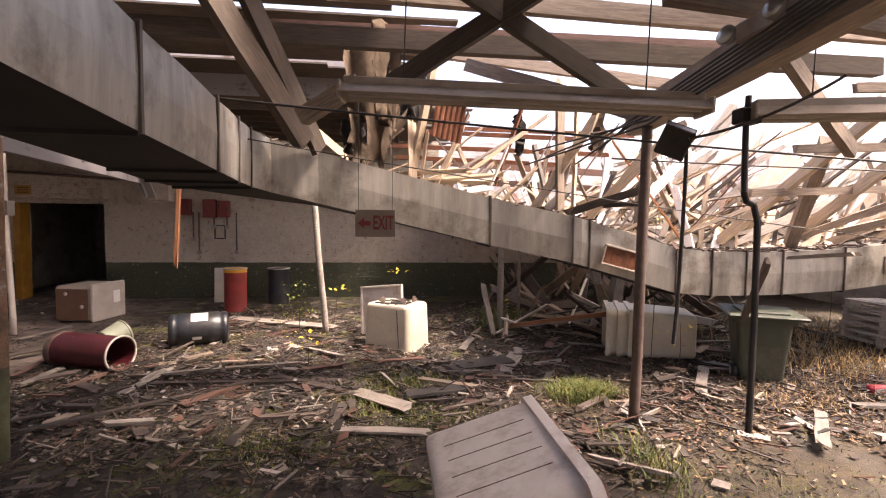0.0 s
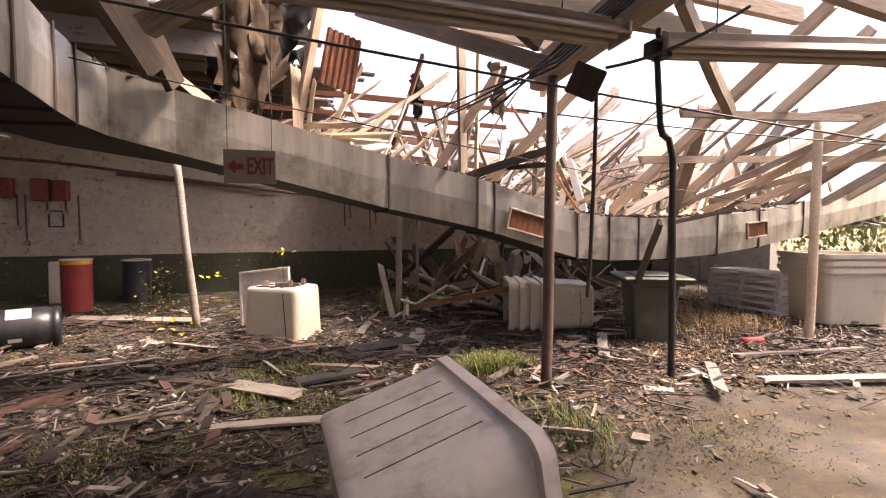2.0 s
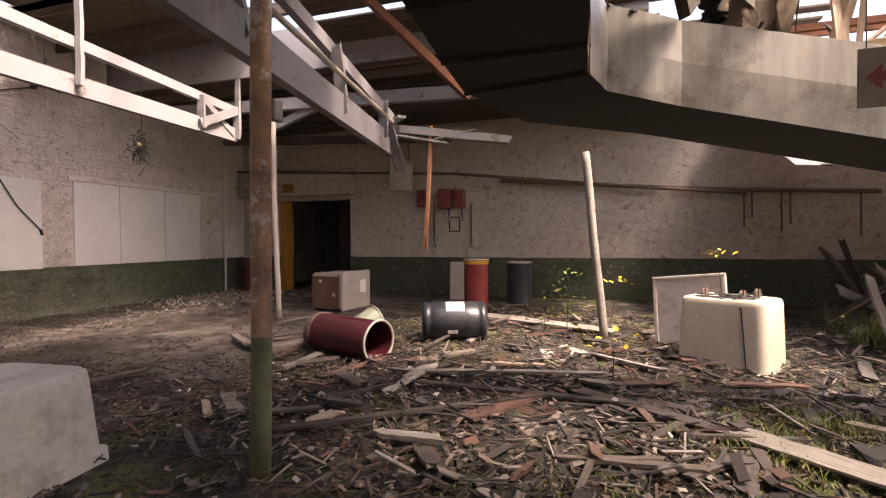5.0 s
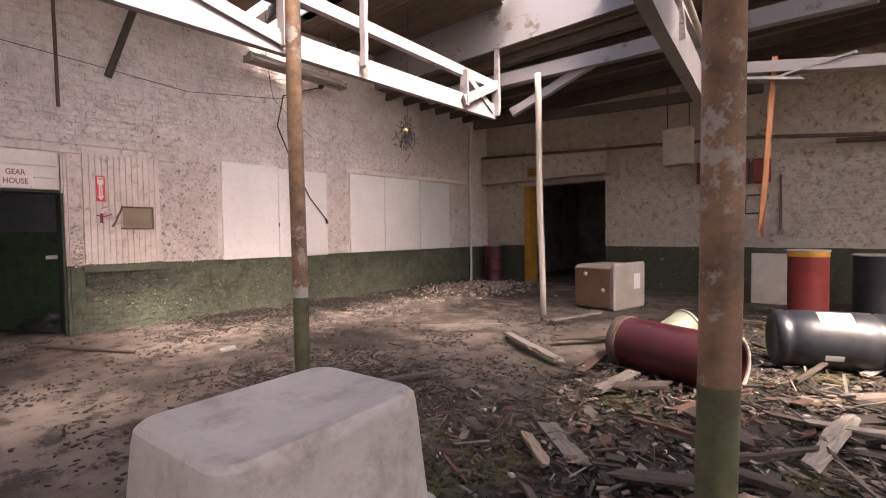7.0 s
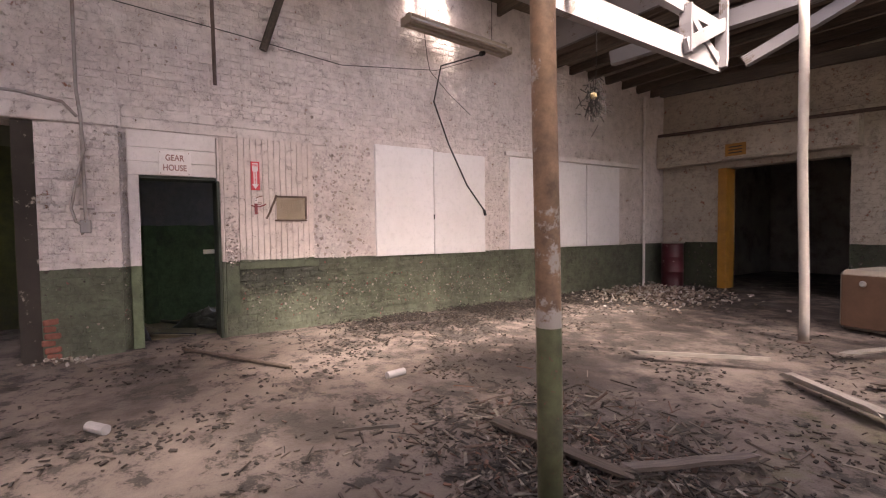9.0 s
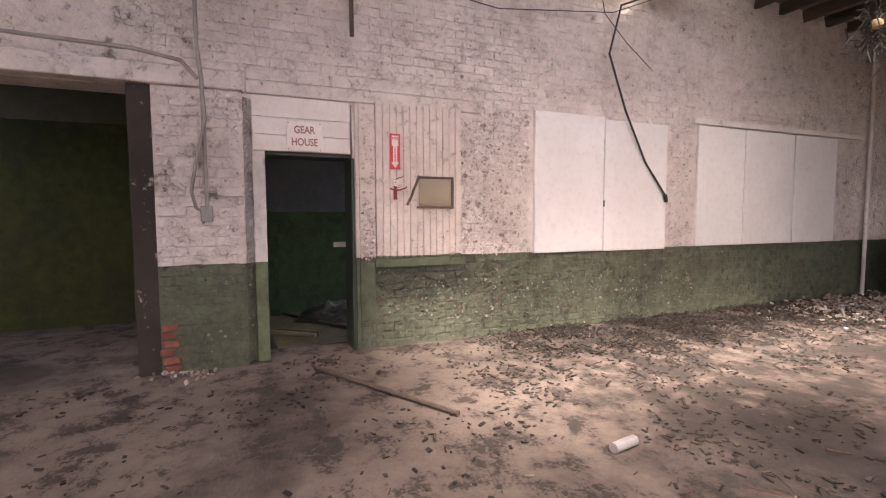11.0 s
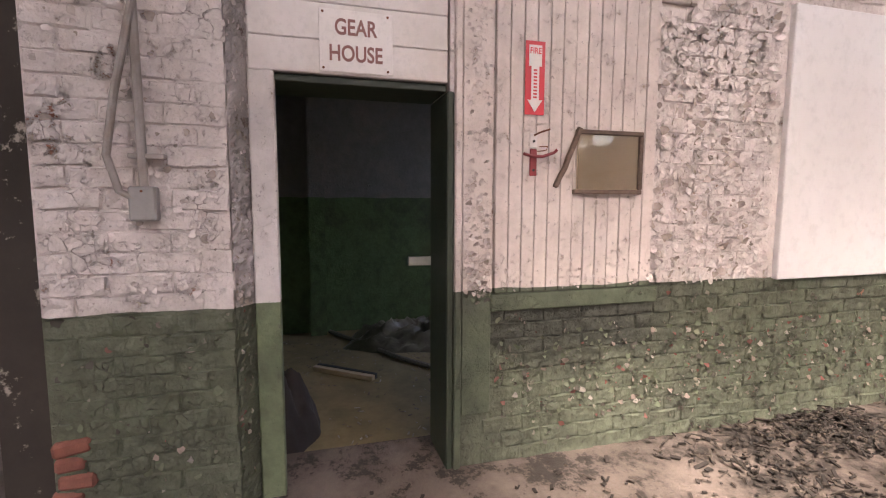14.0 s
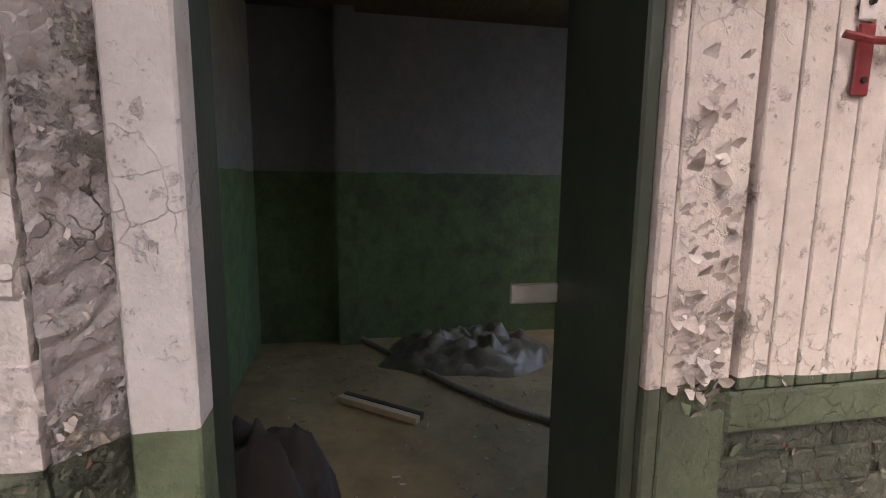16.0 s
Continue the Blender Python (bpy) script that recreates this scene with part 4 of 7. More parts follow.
def notice_frame():
    s = thing("notice_frame", "broken brown wooden frame with tan backing on planks", "picture frame", pose(GX + 0.016, 4.845, 1.66))
    part("backing", boxes((0, 0.006, -0.2, 0.19, -0.15, 0.15)), M_CARD, s)
    part("glass", boxes((0.008, 0.0105, -0.195, 0.185, -0.145, 0.145)), M_GLASSY, s)
    part("top_rail", boxes((0, 0.025, -0.215, 0.205, 0.148, 0.172), bevel=0.004), M_FRAMEWOOD, s)
    part("bottom_rail", boxes((0, 0.025, -0.225, 0.205, -0.172, -0.148), bevel=0.004), M_FRAMEWOOD, s)
    part("side_rail", boxes((0, 0.025, 0.182, 0.206, -0.147, 0.147), bevel=0.004), M_FRAMEWOOD, s)
    bm = board(bmesh.new(), 0.34, 0.026, 0.022, random.Random(2), 0.004, m=between((0.02, -0.2, 0.165), (0.02, -0.325, -0.13)))
    part("loose_rail", bm, M_FRAMEWOOD, s)


M_GLASSY = glass_mat("frame_glass", (0.95, 0.95, 0.93), 0.03)


def conduit():
    s = thing("electric_conduit", "painted steel conduit and junction box on the brick", "conduit", pose(GX + PIER, 2.6, 0))
    part("pipe", tube(bmesh.new(), [(0.035, -0.03, 4.6), (0.035, -0.03, 2.9), (0.04, 0.0, 2.6), (0.04, 0.01, 1.5)], 0.018, 10), M_TRIMGREY, s)
    part("flex_pipe", tube(bmesh.new(), [(0.05, 0.0, 2.55), (0.06, 0.02, 2.25), (0.06, -0.07, 1.85), (0.055, -0.11, 1.62), (0.05, -0.075, 1.48), (0.045, -0.02, 1.45)], 0.015, 10), M_TRIMGREY, s)
    part("side_pipe", tube(bmesh.new(), [(0.04, -1.9, 2.83), (0.04, -0.5, 2.80), (0.045, -0.15, 2.74), (0.045, -0.03, 2.6)], 0.017, 10), M_TRIMGREY, s)
    part("box", boxes((0.0, 0.06, -0.045, 0.055, 1.36, 1.5), bevel=0.008), M_GREYBOX, s)
    part("strap", boxes((0.0, 0.05, -0.04, 0.09, 1.61, 1.63), bevel=0.003), M_TRIMGREY, s)
    part("cover_screw", tube(bmesh.new(), [(0.058, 0.005, 1.48), (0.064, 0.005, 1.48)], 0.005, 8), M_RUST, s)


M_TRIMGREY = plain("grey_painted_steel", (0.36, 0.32, 0.30), (0.27, 0.24, 0.22), 8, 0.55, 0.1, stain=(0.2, 0.13, 0.1))

gear_sign(); fire_sign(); bracket(); notice_frame(); conduit()

s = thing("hanging_cable", "black cable with a plug dangling in front of the boards", "cable")
part("cord", tube(bmesh.new(), [(GX + 0.35, 7.9, 4.22), (GX + 0.2, 7.2, 3.95), (GX + 0.1, 7.12, 3.4), (GX + 0.07, 7.42, 2.75), (GX + 0.05, 7.8, 2.1), (GX + 0.045, 8.17, 1.68)], 0.013, 8), M_BLACKRUB, s)
part("plug", tube(bmesh.new(), [(GX + 0.045, 8.17, 1.69), (GX + 0.045, 8.2, 1.59)], 0.024, 8), M_BLACKRUB, s)
part("knob", tube(bmesh.new(), [(GX + 0.35, 7.88, 4.22), (GX + 0.36, 7.95, 4.25)], 0.04, 8), M_BLACKRUB, s)
s = thing("wall_wire", "thin black wire sagging across the upper wall", "cable")
part("wire", tube(bmesh.new(), [(GX + 0.03, 1.0, 4.15), (GX + 0.03, 2.6, 3.98), (GX + 0.04, 4.2, 3.85), (GX + 0.04, 5.6, 3.72), (GX + 0.06, 7.2, 3.92), (GX + 0.1, 7.9, 4.2)], 0.006, 6), M_BLACKRUB, s)
s = thing("crack_wire", "thin wire running down the wall", "cable")
part("wire", tube(bmesh.new(), [(GX + 0.03, 7.0, 4.5), (GX + 0.03, 7.05, 4.1), (GX + 0.03, 7.1, 3.9), (GX + 0.03, 7.45, 3.6), (GX + 0.03, 7.9, 3.3)], 0.005, 6), M_BLACKRUB, s)
for a, b, r, m_, lab in (((-10.73, 3.9, 5.3), (-10.73, 3.92, 3.14), 0.022, M_RUSTPIPE, "thin rusty rod hanging from the roof"), ((-10.5, 5.0, 5.3), (-10.77, 4.5, 3.68), 0.05, M_DARK_TIMBER, "dark broken batten hanging from the roof")):
    s = thing("hanging_rod", lab, "rod")
    part("rod", tube(bmesh.new(), [a, b], r, 8), m_, s)


def fluorescent(a, b, label, lamp=True):
    s = thing("strip_light", label, "strip light", between(a, b))
    L = (Vector(b) - Vector(a)).length
    pts = [(-0.15, -0.03), (-0.06, 0.05), (0.06, 0.05), (0.15, -0.03), (0.14, -0.04), (0.05, 0.035), (-0.05, 0.035), (-0.14, -0.04)]
    bm = loft(bmesh.new(), [[(x, y, z) for y, z in pts] for x in (-L / 2, L / 2)])
    part("reflector", bm, M_FIXTURE, s)
    part("channel", boxes((-L / 2 + 0.02, L / 2 - 0.02, -0.05, 0.05, 0.03, 0.11), bevel=0.008), M_FIXTURE, s)
    for y in (-0.06, 0.06):
        part("tube_lamp", tube(bmesh.new(), [(-L / 2 + 0.06, y, -0.03), (L / 2 - 0.06, y, -0.03)], 0.018, 10), M_OFFWHITE, s, "unlit dusty tube")
    for x in (-L / 2, L / 2):
        part("end_cap", boxes((x - 0.012, x + 0.012, -0.13, 0.13, -0.06, 0.06), bevel=0.004), M_FIXTURE, s)
    for x in (-L / 3, L / 3):
        part("hanger", tube(bmesh.new(), [(x, 0, 0.1), (x, 0, 1.0)], 0.006, 6), M_DARKMETAL, s)
    return s


fluorescent((-10.3, 6.35, 4.32), (-10.45, 8.35, 4.30), "grimy unlit strip light under the roof near the wall")
fluorescent((0.02, 3.62, 3.16), (2.8, 3.38, 3.08), "long cream unlit strip light hanging from the wrecked roof")
fluorescent((3.2, 3.4, 3.05), (5.6, 2.6, 3.0), "second cream unlit strip light hanging askew")

# torn fibre clump hanging near the truss
rng = random.Random(3)
s = thing("hanging_fibre", "tangled brown fibre clump caught under the roof", "debris")
bm = bmesh.new()
for k in range(150):
    c = Vector((-8.75, 8.5, 3.15)) + Vector((rng.gauss(0, 0.07), rng.gauss(0, 0.07), rng.gauss(0, 0.13)))
    tube(bm, [c, c + Vector((rng.uniform(-.08, .08), rng.uniform(-.08, .08), rng.uniform(-.16, .05)))], 0.006, 5)
tube(bm, [(-8.75, 8.5, 3.2), (-8.7, 8.5, 5.37)], 0.005, 5)
part("fibres", bm, M_FELT, s)
bm = bmesh.new()
bmesh.ops.create_icosphere(bm, subdivisions=2, radius=0.05, matrix=Matrix.Translation((-8.72, 8.42, 3.18)))
part("tuft", bm, M_STRAW, s, "straw coloured tuft")

# ---- posts ----
def post(label, base, top, r, material=None, plates=True):
    s = thing("post", label, "post", group="roof posts")
    d = Vector(top) - Vector(base)
    pts = [Vector(base) + d * f + Vector((0.006 * math.sin(9 * f), 0.006 * math.cos(7 * f), 0)) for f in [k / 14 for k in range(15)]]
    part("shaft", tube(bmesh.new(), pts, r, 18), material or M_POLE, s, smooth=True)
    if plates:
        part("collar", tube(bmesh.new(), [Vector(base) + d.normalized() * 0.0, Vector(base) + d.normalized() * 0.03], r + 0.02, 16), M_RUSTPIPE, s)
    return s


p = post("brown and green painted steel post", (-3.0, 4.36, -0.01), (-2.93, 4.42, 5.3), 0.062)
part("switch_box", boxes((-2.95, -2.9, 4.42, 4.5, 2.2, 2.33), bevel=0.006), M_GREYBOX, p)
post("flaking brown and green painted steel post", (-5.95, 4.64, -0.01), (-6.08, 4.72, 5.3), 0.06)
post("slim grey painted steel post", (-6.56, 9.4, -0.01), (-6.6, 9.33, 3.9), 0.05, M_OFFWHITE)
p = post("rusty steel post carrying the sagging girder", (3.0, 4.62, -0.01), (3.13, 4.77, 3.3), 0.055, M_RUSTPIPE)
post("weathered pale timber post", (7.69, 5.1, -0.01), (7.72, 5.1, 3.2), 0.06, M_PALE)
post("leaning pale timber prop", (-0.83, 9.1, -0.01), (-1.1, 9.3, 2.75), 0.06, M_GREYBOARD, False)
post("grey round post behind the duct", (2.58, 9.1, -0.01), (2.6, 9.05, 2.6), 0.06, M_GREYBOARD, False)
post("slim grey prop behind the duct", (3.2, 10.0, -0.01), (3.25, 10.0, 2.6), 0.035, M_GREYBOARD, False)


# ---- timber roof frames ----
def timber(a, b, w, h, material, label="", name="beam", category="beam", seed=None, ragged=0.03, group="fallen roof timbers", roll=0.0):
    rng = random.Random(seed if seed is not None else int(abs(a[0] * 91 + a[1] * 37 + b[2] * 11) * 10))
    L = (Vector(b) - Vector(a)).length
    bm = board(bmesh.new(), L, w, h, rng, ragged, 8, 0.006)
    ob = obj(name, bm, material)
    ob.matrix_world = between(a, b, roll)
    return tagged(ob, label, category, group)


def truss(label, x0, y0, x1, y1, z, top, material):
    s = thing("roof_truss", label, "truss", group="roof trusses")
    rng = random.Random(int(abs(x0) * 10))
    P = lambda f, zz, o=0.0: Vector((x0 + (x1 - x0) * f + o, y0 + (y1 - y0) * f, zz))
    def add(name, a, b, w, h):
        part(name, board(bmesh.new(), (b - a).length, w, h, rng, 0.01, 6, 0.004, m=between(a, b)), material, s)
    add("bottom_chord", P(0, z), P(1, z), 0.10, 0.26)
    add("top_chord", P(0, z + top * 0.75), P(1, z + top * 1.3), 0.10, 0.15)
    for f in (0.004, 0.085, 0.38, 0.68, 0.99):
        add("strut", P(f, z - 0.08, 0.07), P(f, z + top * (0.75 + 0.55 * f), 0.07), 0.04, 0.15)
    add("brace", P(0.09, z, 0.1), P(0.004, z + top * 0.75, 0.1), 0.05, 0.15)
    add("brace", P(0.01, z, 0.05), P(0.085, z + top * 0.8, 0.05), 0.04, 0.1)
    add("brace", P(0.38, z, 0.06), P(0.66, z + top * 1.1, 0.06), 0.05, 0.13)
    return s


truss("whitewashed timber roof truss with diagonal braces", -7.65, 9.6, -7.3, -1.5, 3.52, 0.62, M_WHITE_TIMBER)
for y in (9.58, 6.5, 3.4, 0.3):
    timber((-7.56 + 0.043 * (9.6 - y), y, 3.5), (-7.56 + 0.043 * (9.6 - y), y, 5.36), 0.05, 0.1, M_WHITE_TIMBER, "whitewashed hanger from truss to roof", "hanger", "hanger", group="truss hangers")
b2 = thing("roof_truss", "whitewashed truss with its broken end hanging", "truss", group="roof trusses")
rng = random.Random(77)
for nm, a, b, w, h in (("bottom_chord", (-4.15, 9.05, 3.0), (-3.3, 2.4, 3.08), 0.11, 0.33), ("top_chord", (-4.1, 9.0, 3.42), (-3.9, 2.2, 4.6), 0.1, 0.16),
                       ("strut", (-4.05, 8.6, 3.0), (-4.05, 8.6, 3.6), 0.05, 0.14), ("strut", (-3.85, 7.0, 3.0), (-3.95, 7.0, 3.8), 0.05, 0.14), ("strut", (-3.6, 5.0, 3.0), (-3.9, 5.0, 4.2), 0.05, 0.14),
                       ("torn_board", (-4.0, 8.95, 3.12), (-3.2, 9.15, 2.98), 0.2, 0.03), ("torn_board", (-4.02, 8.8, 3.2), (-3.95, 9.15, 2.6), 0.13, 0.025), ("torn_board", (-3.4, 9.1, 3.05), (-2.75, 9.2, 3.18), 0.14, 0.025),
                       ("splinter", (-4.12, 9.0, 2.95), (-4.05, 9.12, 2.62), 0.06, 0.03), ("splinter", (-4.2, 8.9, 3.4), (-4.15, 9.1, 2.95), 0.12, 0.03), ("splinter", (-4.3, 9.1, 3.3), (-3.9, 9.0, 3.45), 0.16, 0.04)):
    part(nm, board(bmesh.new(), (Vector(b) - Vector(a)).length, w, h, rng, 0.05, 6, 0.01, m=between(a, b)), M_WHITE_TIMBER, b2)
part("pipe", tube(bmesh.new(), [(-4.05, 8.95, 3.35), (-3.3, 3.0, 3.4)], 0.03, 10), M_FIXTURE, b2, "pale conduit along the chord")
timber((-4.1, 9.0, 3.25), (-2.3, 9.3, 3.02), 0.16, 0.12, M_WHITE_TIMBER, "splintered pale beam sagging from the broken truss", ragged=0.2)
timber((-3.45, 9.12, 3.16), (-3.55, 9.1, 1.43), 0.13, 0.05, M_ORANGE, "long orange splinter of fresh broken wood hanging down", "splintered_board", "board", ragged=0.2)
timber((-3.3, 6.2, 4.0), (-2.3, 6.9, 3.0), 0.08, 0.08, M_RUST, "rusty pipe poking from the broken roof", "rusty_bar", "pipe")
# timbers of the dark back bay
for k in range(7):
    y = 9.9 + 0.55 * k
    timber((GX, y, 4.5 - 0.01 * k), (0.6, y, 4.5 - 0.01 * k), 0.07, 0.16, M_DARK_TIMBER, "dark roof joist over the back bay", "joist", "joist", group="roof joists")
timber((-9.4, 9.75, 4.15), (-2.6, 9.75, 3.95), 0.14, 0.22, M_WHITE_TIMBER, "long grey tie beam under the back roof")
timber((-7.4, 9.8, 3.5), (-5.6, 9.8, 4.1), 0.1, 0.14, M_WHITE_TIMBER, "short raking brace under the tie beam")
timber((-9.6, 11.5, 3.9), (-4.0, 12.2, 3.75), 0.12, 0.18, M_DARK_TIMBER, "dark beam crossing the back bay")
for k in range(9):
    y = -5.2 + k * 1.72
    timber((GX, y, 5.22), (-3.9, y, 5.22), 0.08, 0.2, M_DARK_TIMBER, "dark roof joist in the west bay", "joist", "joist", group="roof joists")


# ---- the fallen air duct ----
duct = thing("air_duct", "long sagging galvanised sheet metal air duct, shade coloured in underneath", "air duct")
# face line: x, y, top z; the duct's body lies to the left of the line
RUN = [(-0.80, -2.5, 3.62), (-0.90, 0.2, 3.45), (-1.00, 1.9, 3.33), (-1.04, 2.85, 3.28), (-1.07, 4.15, 3.20), (-1.08, 4.75, 3.16), (-1.08, 5.15, 3.14),
       (-0.95, 5.47, 3.10), (-0.45, 5.62, 2.99), (1.66, 5.84, 2.50), (2.72, 5.74, 2.28), (2.95, 5.75, 2.22), (4.15, 5.74, 1.88), (4.70, 5.80, 1.83),
       (5.25, 5.86, 1.82), (5.85, 5.92, 1.82), (6.9, 6.0, 1.86), (8.03, 6.17, 1.95), (9.3, 6.3, 2.12), (12.6, 6.6, 2.6)]
DW, DH = 0.86, 0.60


def duct_rings():
    out = []
    for i, (x, y, z) in enumerate(RUN):
        p = Vector((x, y, 0))
        a = Vector((*RUN[max(i - 1, 0)][:2], 0))
        b = Vector((*RUN[min(i + 1, len(RUN) - 1)][:2], 0))
        d1, d2 = (p - a), (b - p)
        d1 = d1.normalized() if d1.length > 0 else d2.normalized()
        d2 = d2.normalized() if d2.length > 0 else d1
        d = (d1 + d2).normalized()
        left = Vector((-d.y, d.x, 0)) / max(0.75, d.dot(d1))
        out.append((p, left, z))
    return out


rings = duct_rings()
for i in range(len(rings) - 1):
    for nm in ("face", "underside"):
        bm = bmesh.new()
        quads = []
        for (p, left, z) in (rings[i], rings[i + 1]):
            q = [p + Vector((0, 0, z - DH)), p + Vector((0, 0, z)), p + left * DW + Vector((0, 0, z - 0.02)), p + left * DW + Vector((0, 0, z - DH))]
            quads.append([bm.verts.new(v) for v in q])
        a, b = quads
        if nm == "face":
            # near side bulges a little between its seams
            mid_lo, mid_hi = (a[0].co + b[0].co) / 2, (a[1].co + b[1].co) / 2
            out = -(rings[i][1] + rings[i + 1][1]) * 0.5 * 0.012
            c0, c1 = bm.verts.new(mid_lo + out * 0.5), bm.verts.new(mid_hi + out)
            m0 = bm.verts.new((a[0].co + a[1].co) / 2 + out)
            m1 = bm.verts.new((b[0].co + b[1].co) / 2 + out)
            cc = bm.verts.new((mid_lo + mid_hi) / 2 + out * 2.2)
            bm.faces.new((a[0], c0, cc, m0)); bm.faces.new((c0, b[0], m1, cc)); bm.faces.new((m0, cc, c1, a[1])); bm.faces.new((cc, m1, b[1], c1))
            bm.faces.new((a[1], b[1], b[2], a[2]))
            bm.faces.new((a[2], b[2], b[3], a[3]))
            part("duct_section", bm, M_GALV, duct)
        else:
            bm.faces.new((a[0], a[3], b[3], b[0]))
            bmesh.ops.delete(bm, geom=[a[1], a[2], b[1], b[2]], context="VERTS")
            part("duct_underside", bm, M_GALVSHADE, duct, "dark underside, shade in its colour")
for i in (3, 4, 5, 6, 9, 10, 11, 12, 13, 14, 15, 16, 17, 18):
    p, left, z = rings[i]
    w = 0.022 if i in (3, 4, 9, 12) else 0.014
    o = -left.normalized()
    for a, b in ((p + o * 0.012 + Vector((0, 0, z - DH - 0.012)), p + o * 0.012 + Vector((0, 0, z + 0.03))), (p + Vector((0, 0, z + 0.014)), p + left * DW + Vector((0, 0, z))), (p + Vector((0, 0, z - DH - 0.012)), p + left * DW + Vector((0, 0, z - DH - 0.012)))):
        part("seam", board(bmesh.new(), (b - a).length, 0.03, w, random.Random(i), 0.002, 3, 0.001, m=between(a, b, 90 if a.z == b.z else 0)), M_GALVSHADE if a.z == b.z else M_FLANGE, duct)
# ragged edge of muck along the duct's top
rng = random.Random(12)
verts, faces = [], []
for k in range(420):
    f = rng.uniform(6.5, len(RUN) - 2.01)
    i, u = int(f), f - int(f)
    p = rings[i][0].lerp(rings[i + 1][0], u) + rings[i][1] * DW * rng.uniform(0.02, 0.9) ** 1.4
    z = rings[i][2] * (1 - u) + rings[i + 1][2] * u
    m = Matrix.Translation((p.x, p.y, z + 0.012)) @ pose(0, 0, 0, rng.uniform(-25, 25), rng.uniform(-25, 25), rng.uniform(0, 360))
    l, w, t = rng.uniform(0.03, 0.2), rng.uniform(0.01, 0.05), rng.uniform(0.005, 0.02)
    base = len(verts)
    verts += [tuple(m @ Vector((sx * l / 2, sy * w / 2, sz * t / 2))) for sx in (-1, 1) for sy in (-1, 1) for sz in (-1, 1)]
    faces += [tuple(base + q for q in f_) for f_ in ((0, 1, 3, 2), (4, 6, 7, 5), (0, 4, 5, 1), (2, 3, 7, 6), (0, 2, 6, 4), (1, 5, 7, 3))]
me = bpy.data.meshes.new("duct_litter")
me.from_pydata(verts, [], faces)
me.materials.append(M_CHIPS)
tagged(new("duct_litter", me), "rotten chips lying along the duct top", "debris", kind="stuff")


def register(x, y, z, yaw, w, h, tilt):
    s = thing("air_register", "rusty louvred air register set in the duct side", "vent", pose(x, y, z, 0, 0, yaw) @ pose(0, 0, 0, 0, tilt, 0), group="duct registers")
    for nm, l in (("rim_top", (-w / 2, w / 2, -0.03, 0.0, h / 2 - 0.025, h / 2)), ("rim_bottom", (-w / 2, w / 2, -0.03, 0.0, -h / 2, -h / 2 + 0.025)), ("rim_side", (-w / 2, -w / 2 + 0.025, -0.03, 0, -h / 2 + 0.025, h / 2 - 0.025)), ("rim_side", (w / 2 - 0.025, w / 2, -0.03, 0, -h / 2 + 0.025, h / 2 - 0.025))):
        part(nm, boxes(l, bevel=0.004), M_FIXTURE, s)
    part("backing", boxes((-w / 2 + 0.02, w / 2 - 0.02, -0.008, 0.004, -h / 2 + 0.02, h / 2 - 0.02)), M_RUST, s)
    n = 7
    for k in range(n):
        xx = -w / 2 + 0.05 + (w - 0.1) * k / (n - 1)
        part("louvre", boxes((xx - 0.002, xx + 0.002, -0.013, -0.009, -h / 2 + 0.03, h / 2 - 0.03)), M_RUST, s)


register(3.40, 5.70, 1.73, 2, 0.62, 0.27, 14)
register(7.95, 6.14, 1.64, 7, 0.58, 0.27, -5)
bpy.context.view_layer.update()

# exit sign hung on two wires
ex = thing("exit_sign", "tan exit sign with dark red letters and arrow on wires", "sign", pose(0.25, 4.49, 2.165, 0, 0, -4))
part("plate", boxes((-0.19, 0.19, -0.006, 0.006, -0.13, 0.13), bevel=0.002), M_EXITBOARD, ex)
letters("EXIT", 0.185, 0.001, M_EXITLETTER, ex, pose(0.075, -0.0075, 0.0, 90, 0, 0), squeeze=0.52)
bm = bmesh.new()
pts = [(-0.165, 0.0), (-0.105, 0.055), (-0.105, 0.022), (-0.045, 0.022), (-0.045, -0.022), (-0.105, -0.022), (-0.105, -0.055)]
loft(bm, [[(x, -0.0062, z) for x, z in pts], [(x, -0.009, z) for x, z in pts]])
part("arrow", bm, M_EXITLETTER, ex)
for x in (-0.16, 0.16):
    part("wire", tube(bmesh.new(), [(x, 0, 0.13), (x * 1.02, 0.02, 1.4)], 0.003, 5), M_DARKMETAL, ex)


# ---- wrecked roof over the middle ----
girder = timber((3.2, 5.2, 3.36), (2.75, -0.6, 3.62), 0.2, 0.3, M_TIMBER, "heavy sagging timber girder carried by the rusty post", "girder", "girder")
sp = thing("emergency_light", "twin headed emergency lamp on the girder side", "emergency light", pose(2.80, 2.72, 3.47))
part("body", boxes((-0.07, 0.0, -0.06, 0.28, -0.05, 0.08), bevel=0.012), M_FIXTURE, sp)
for y in (-0.08, 0.33):
    lamp = part("lamp_head", lathe(bmesh.new(), [(0.03, -0.07), (0.05, -0.05), (0.068, 0.0), (0.068, 0.012)], 20, pose(-0.09, y, 0.03, 0, -80, 20)), M_GREYBOX, sp, smooth=True)
    part("lens", lathe(bmesh.new(), [(0.06, 0.0), (0.055, 0.012), (0.02, 0.02)], 20, pose(-0.1, y, 0.032, 0, -80, 20)), M_CHROME, lamp, "dull silvered lamp lens", smooth=True)
rng = random.Random(9)
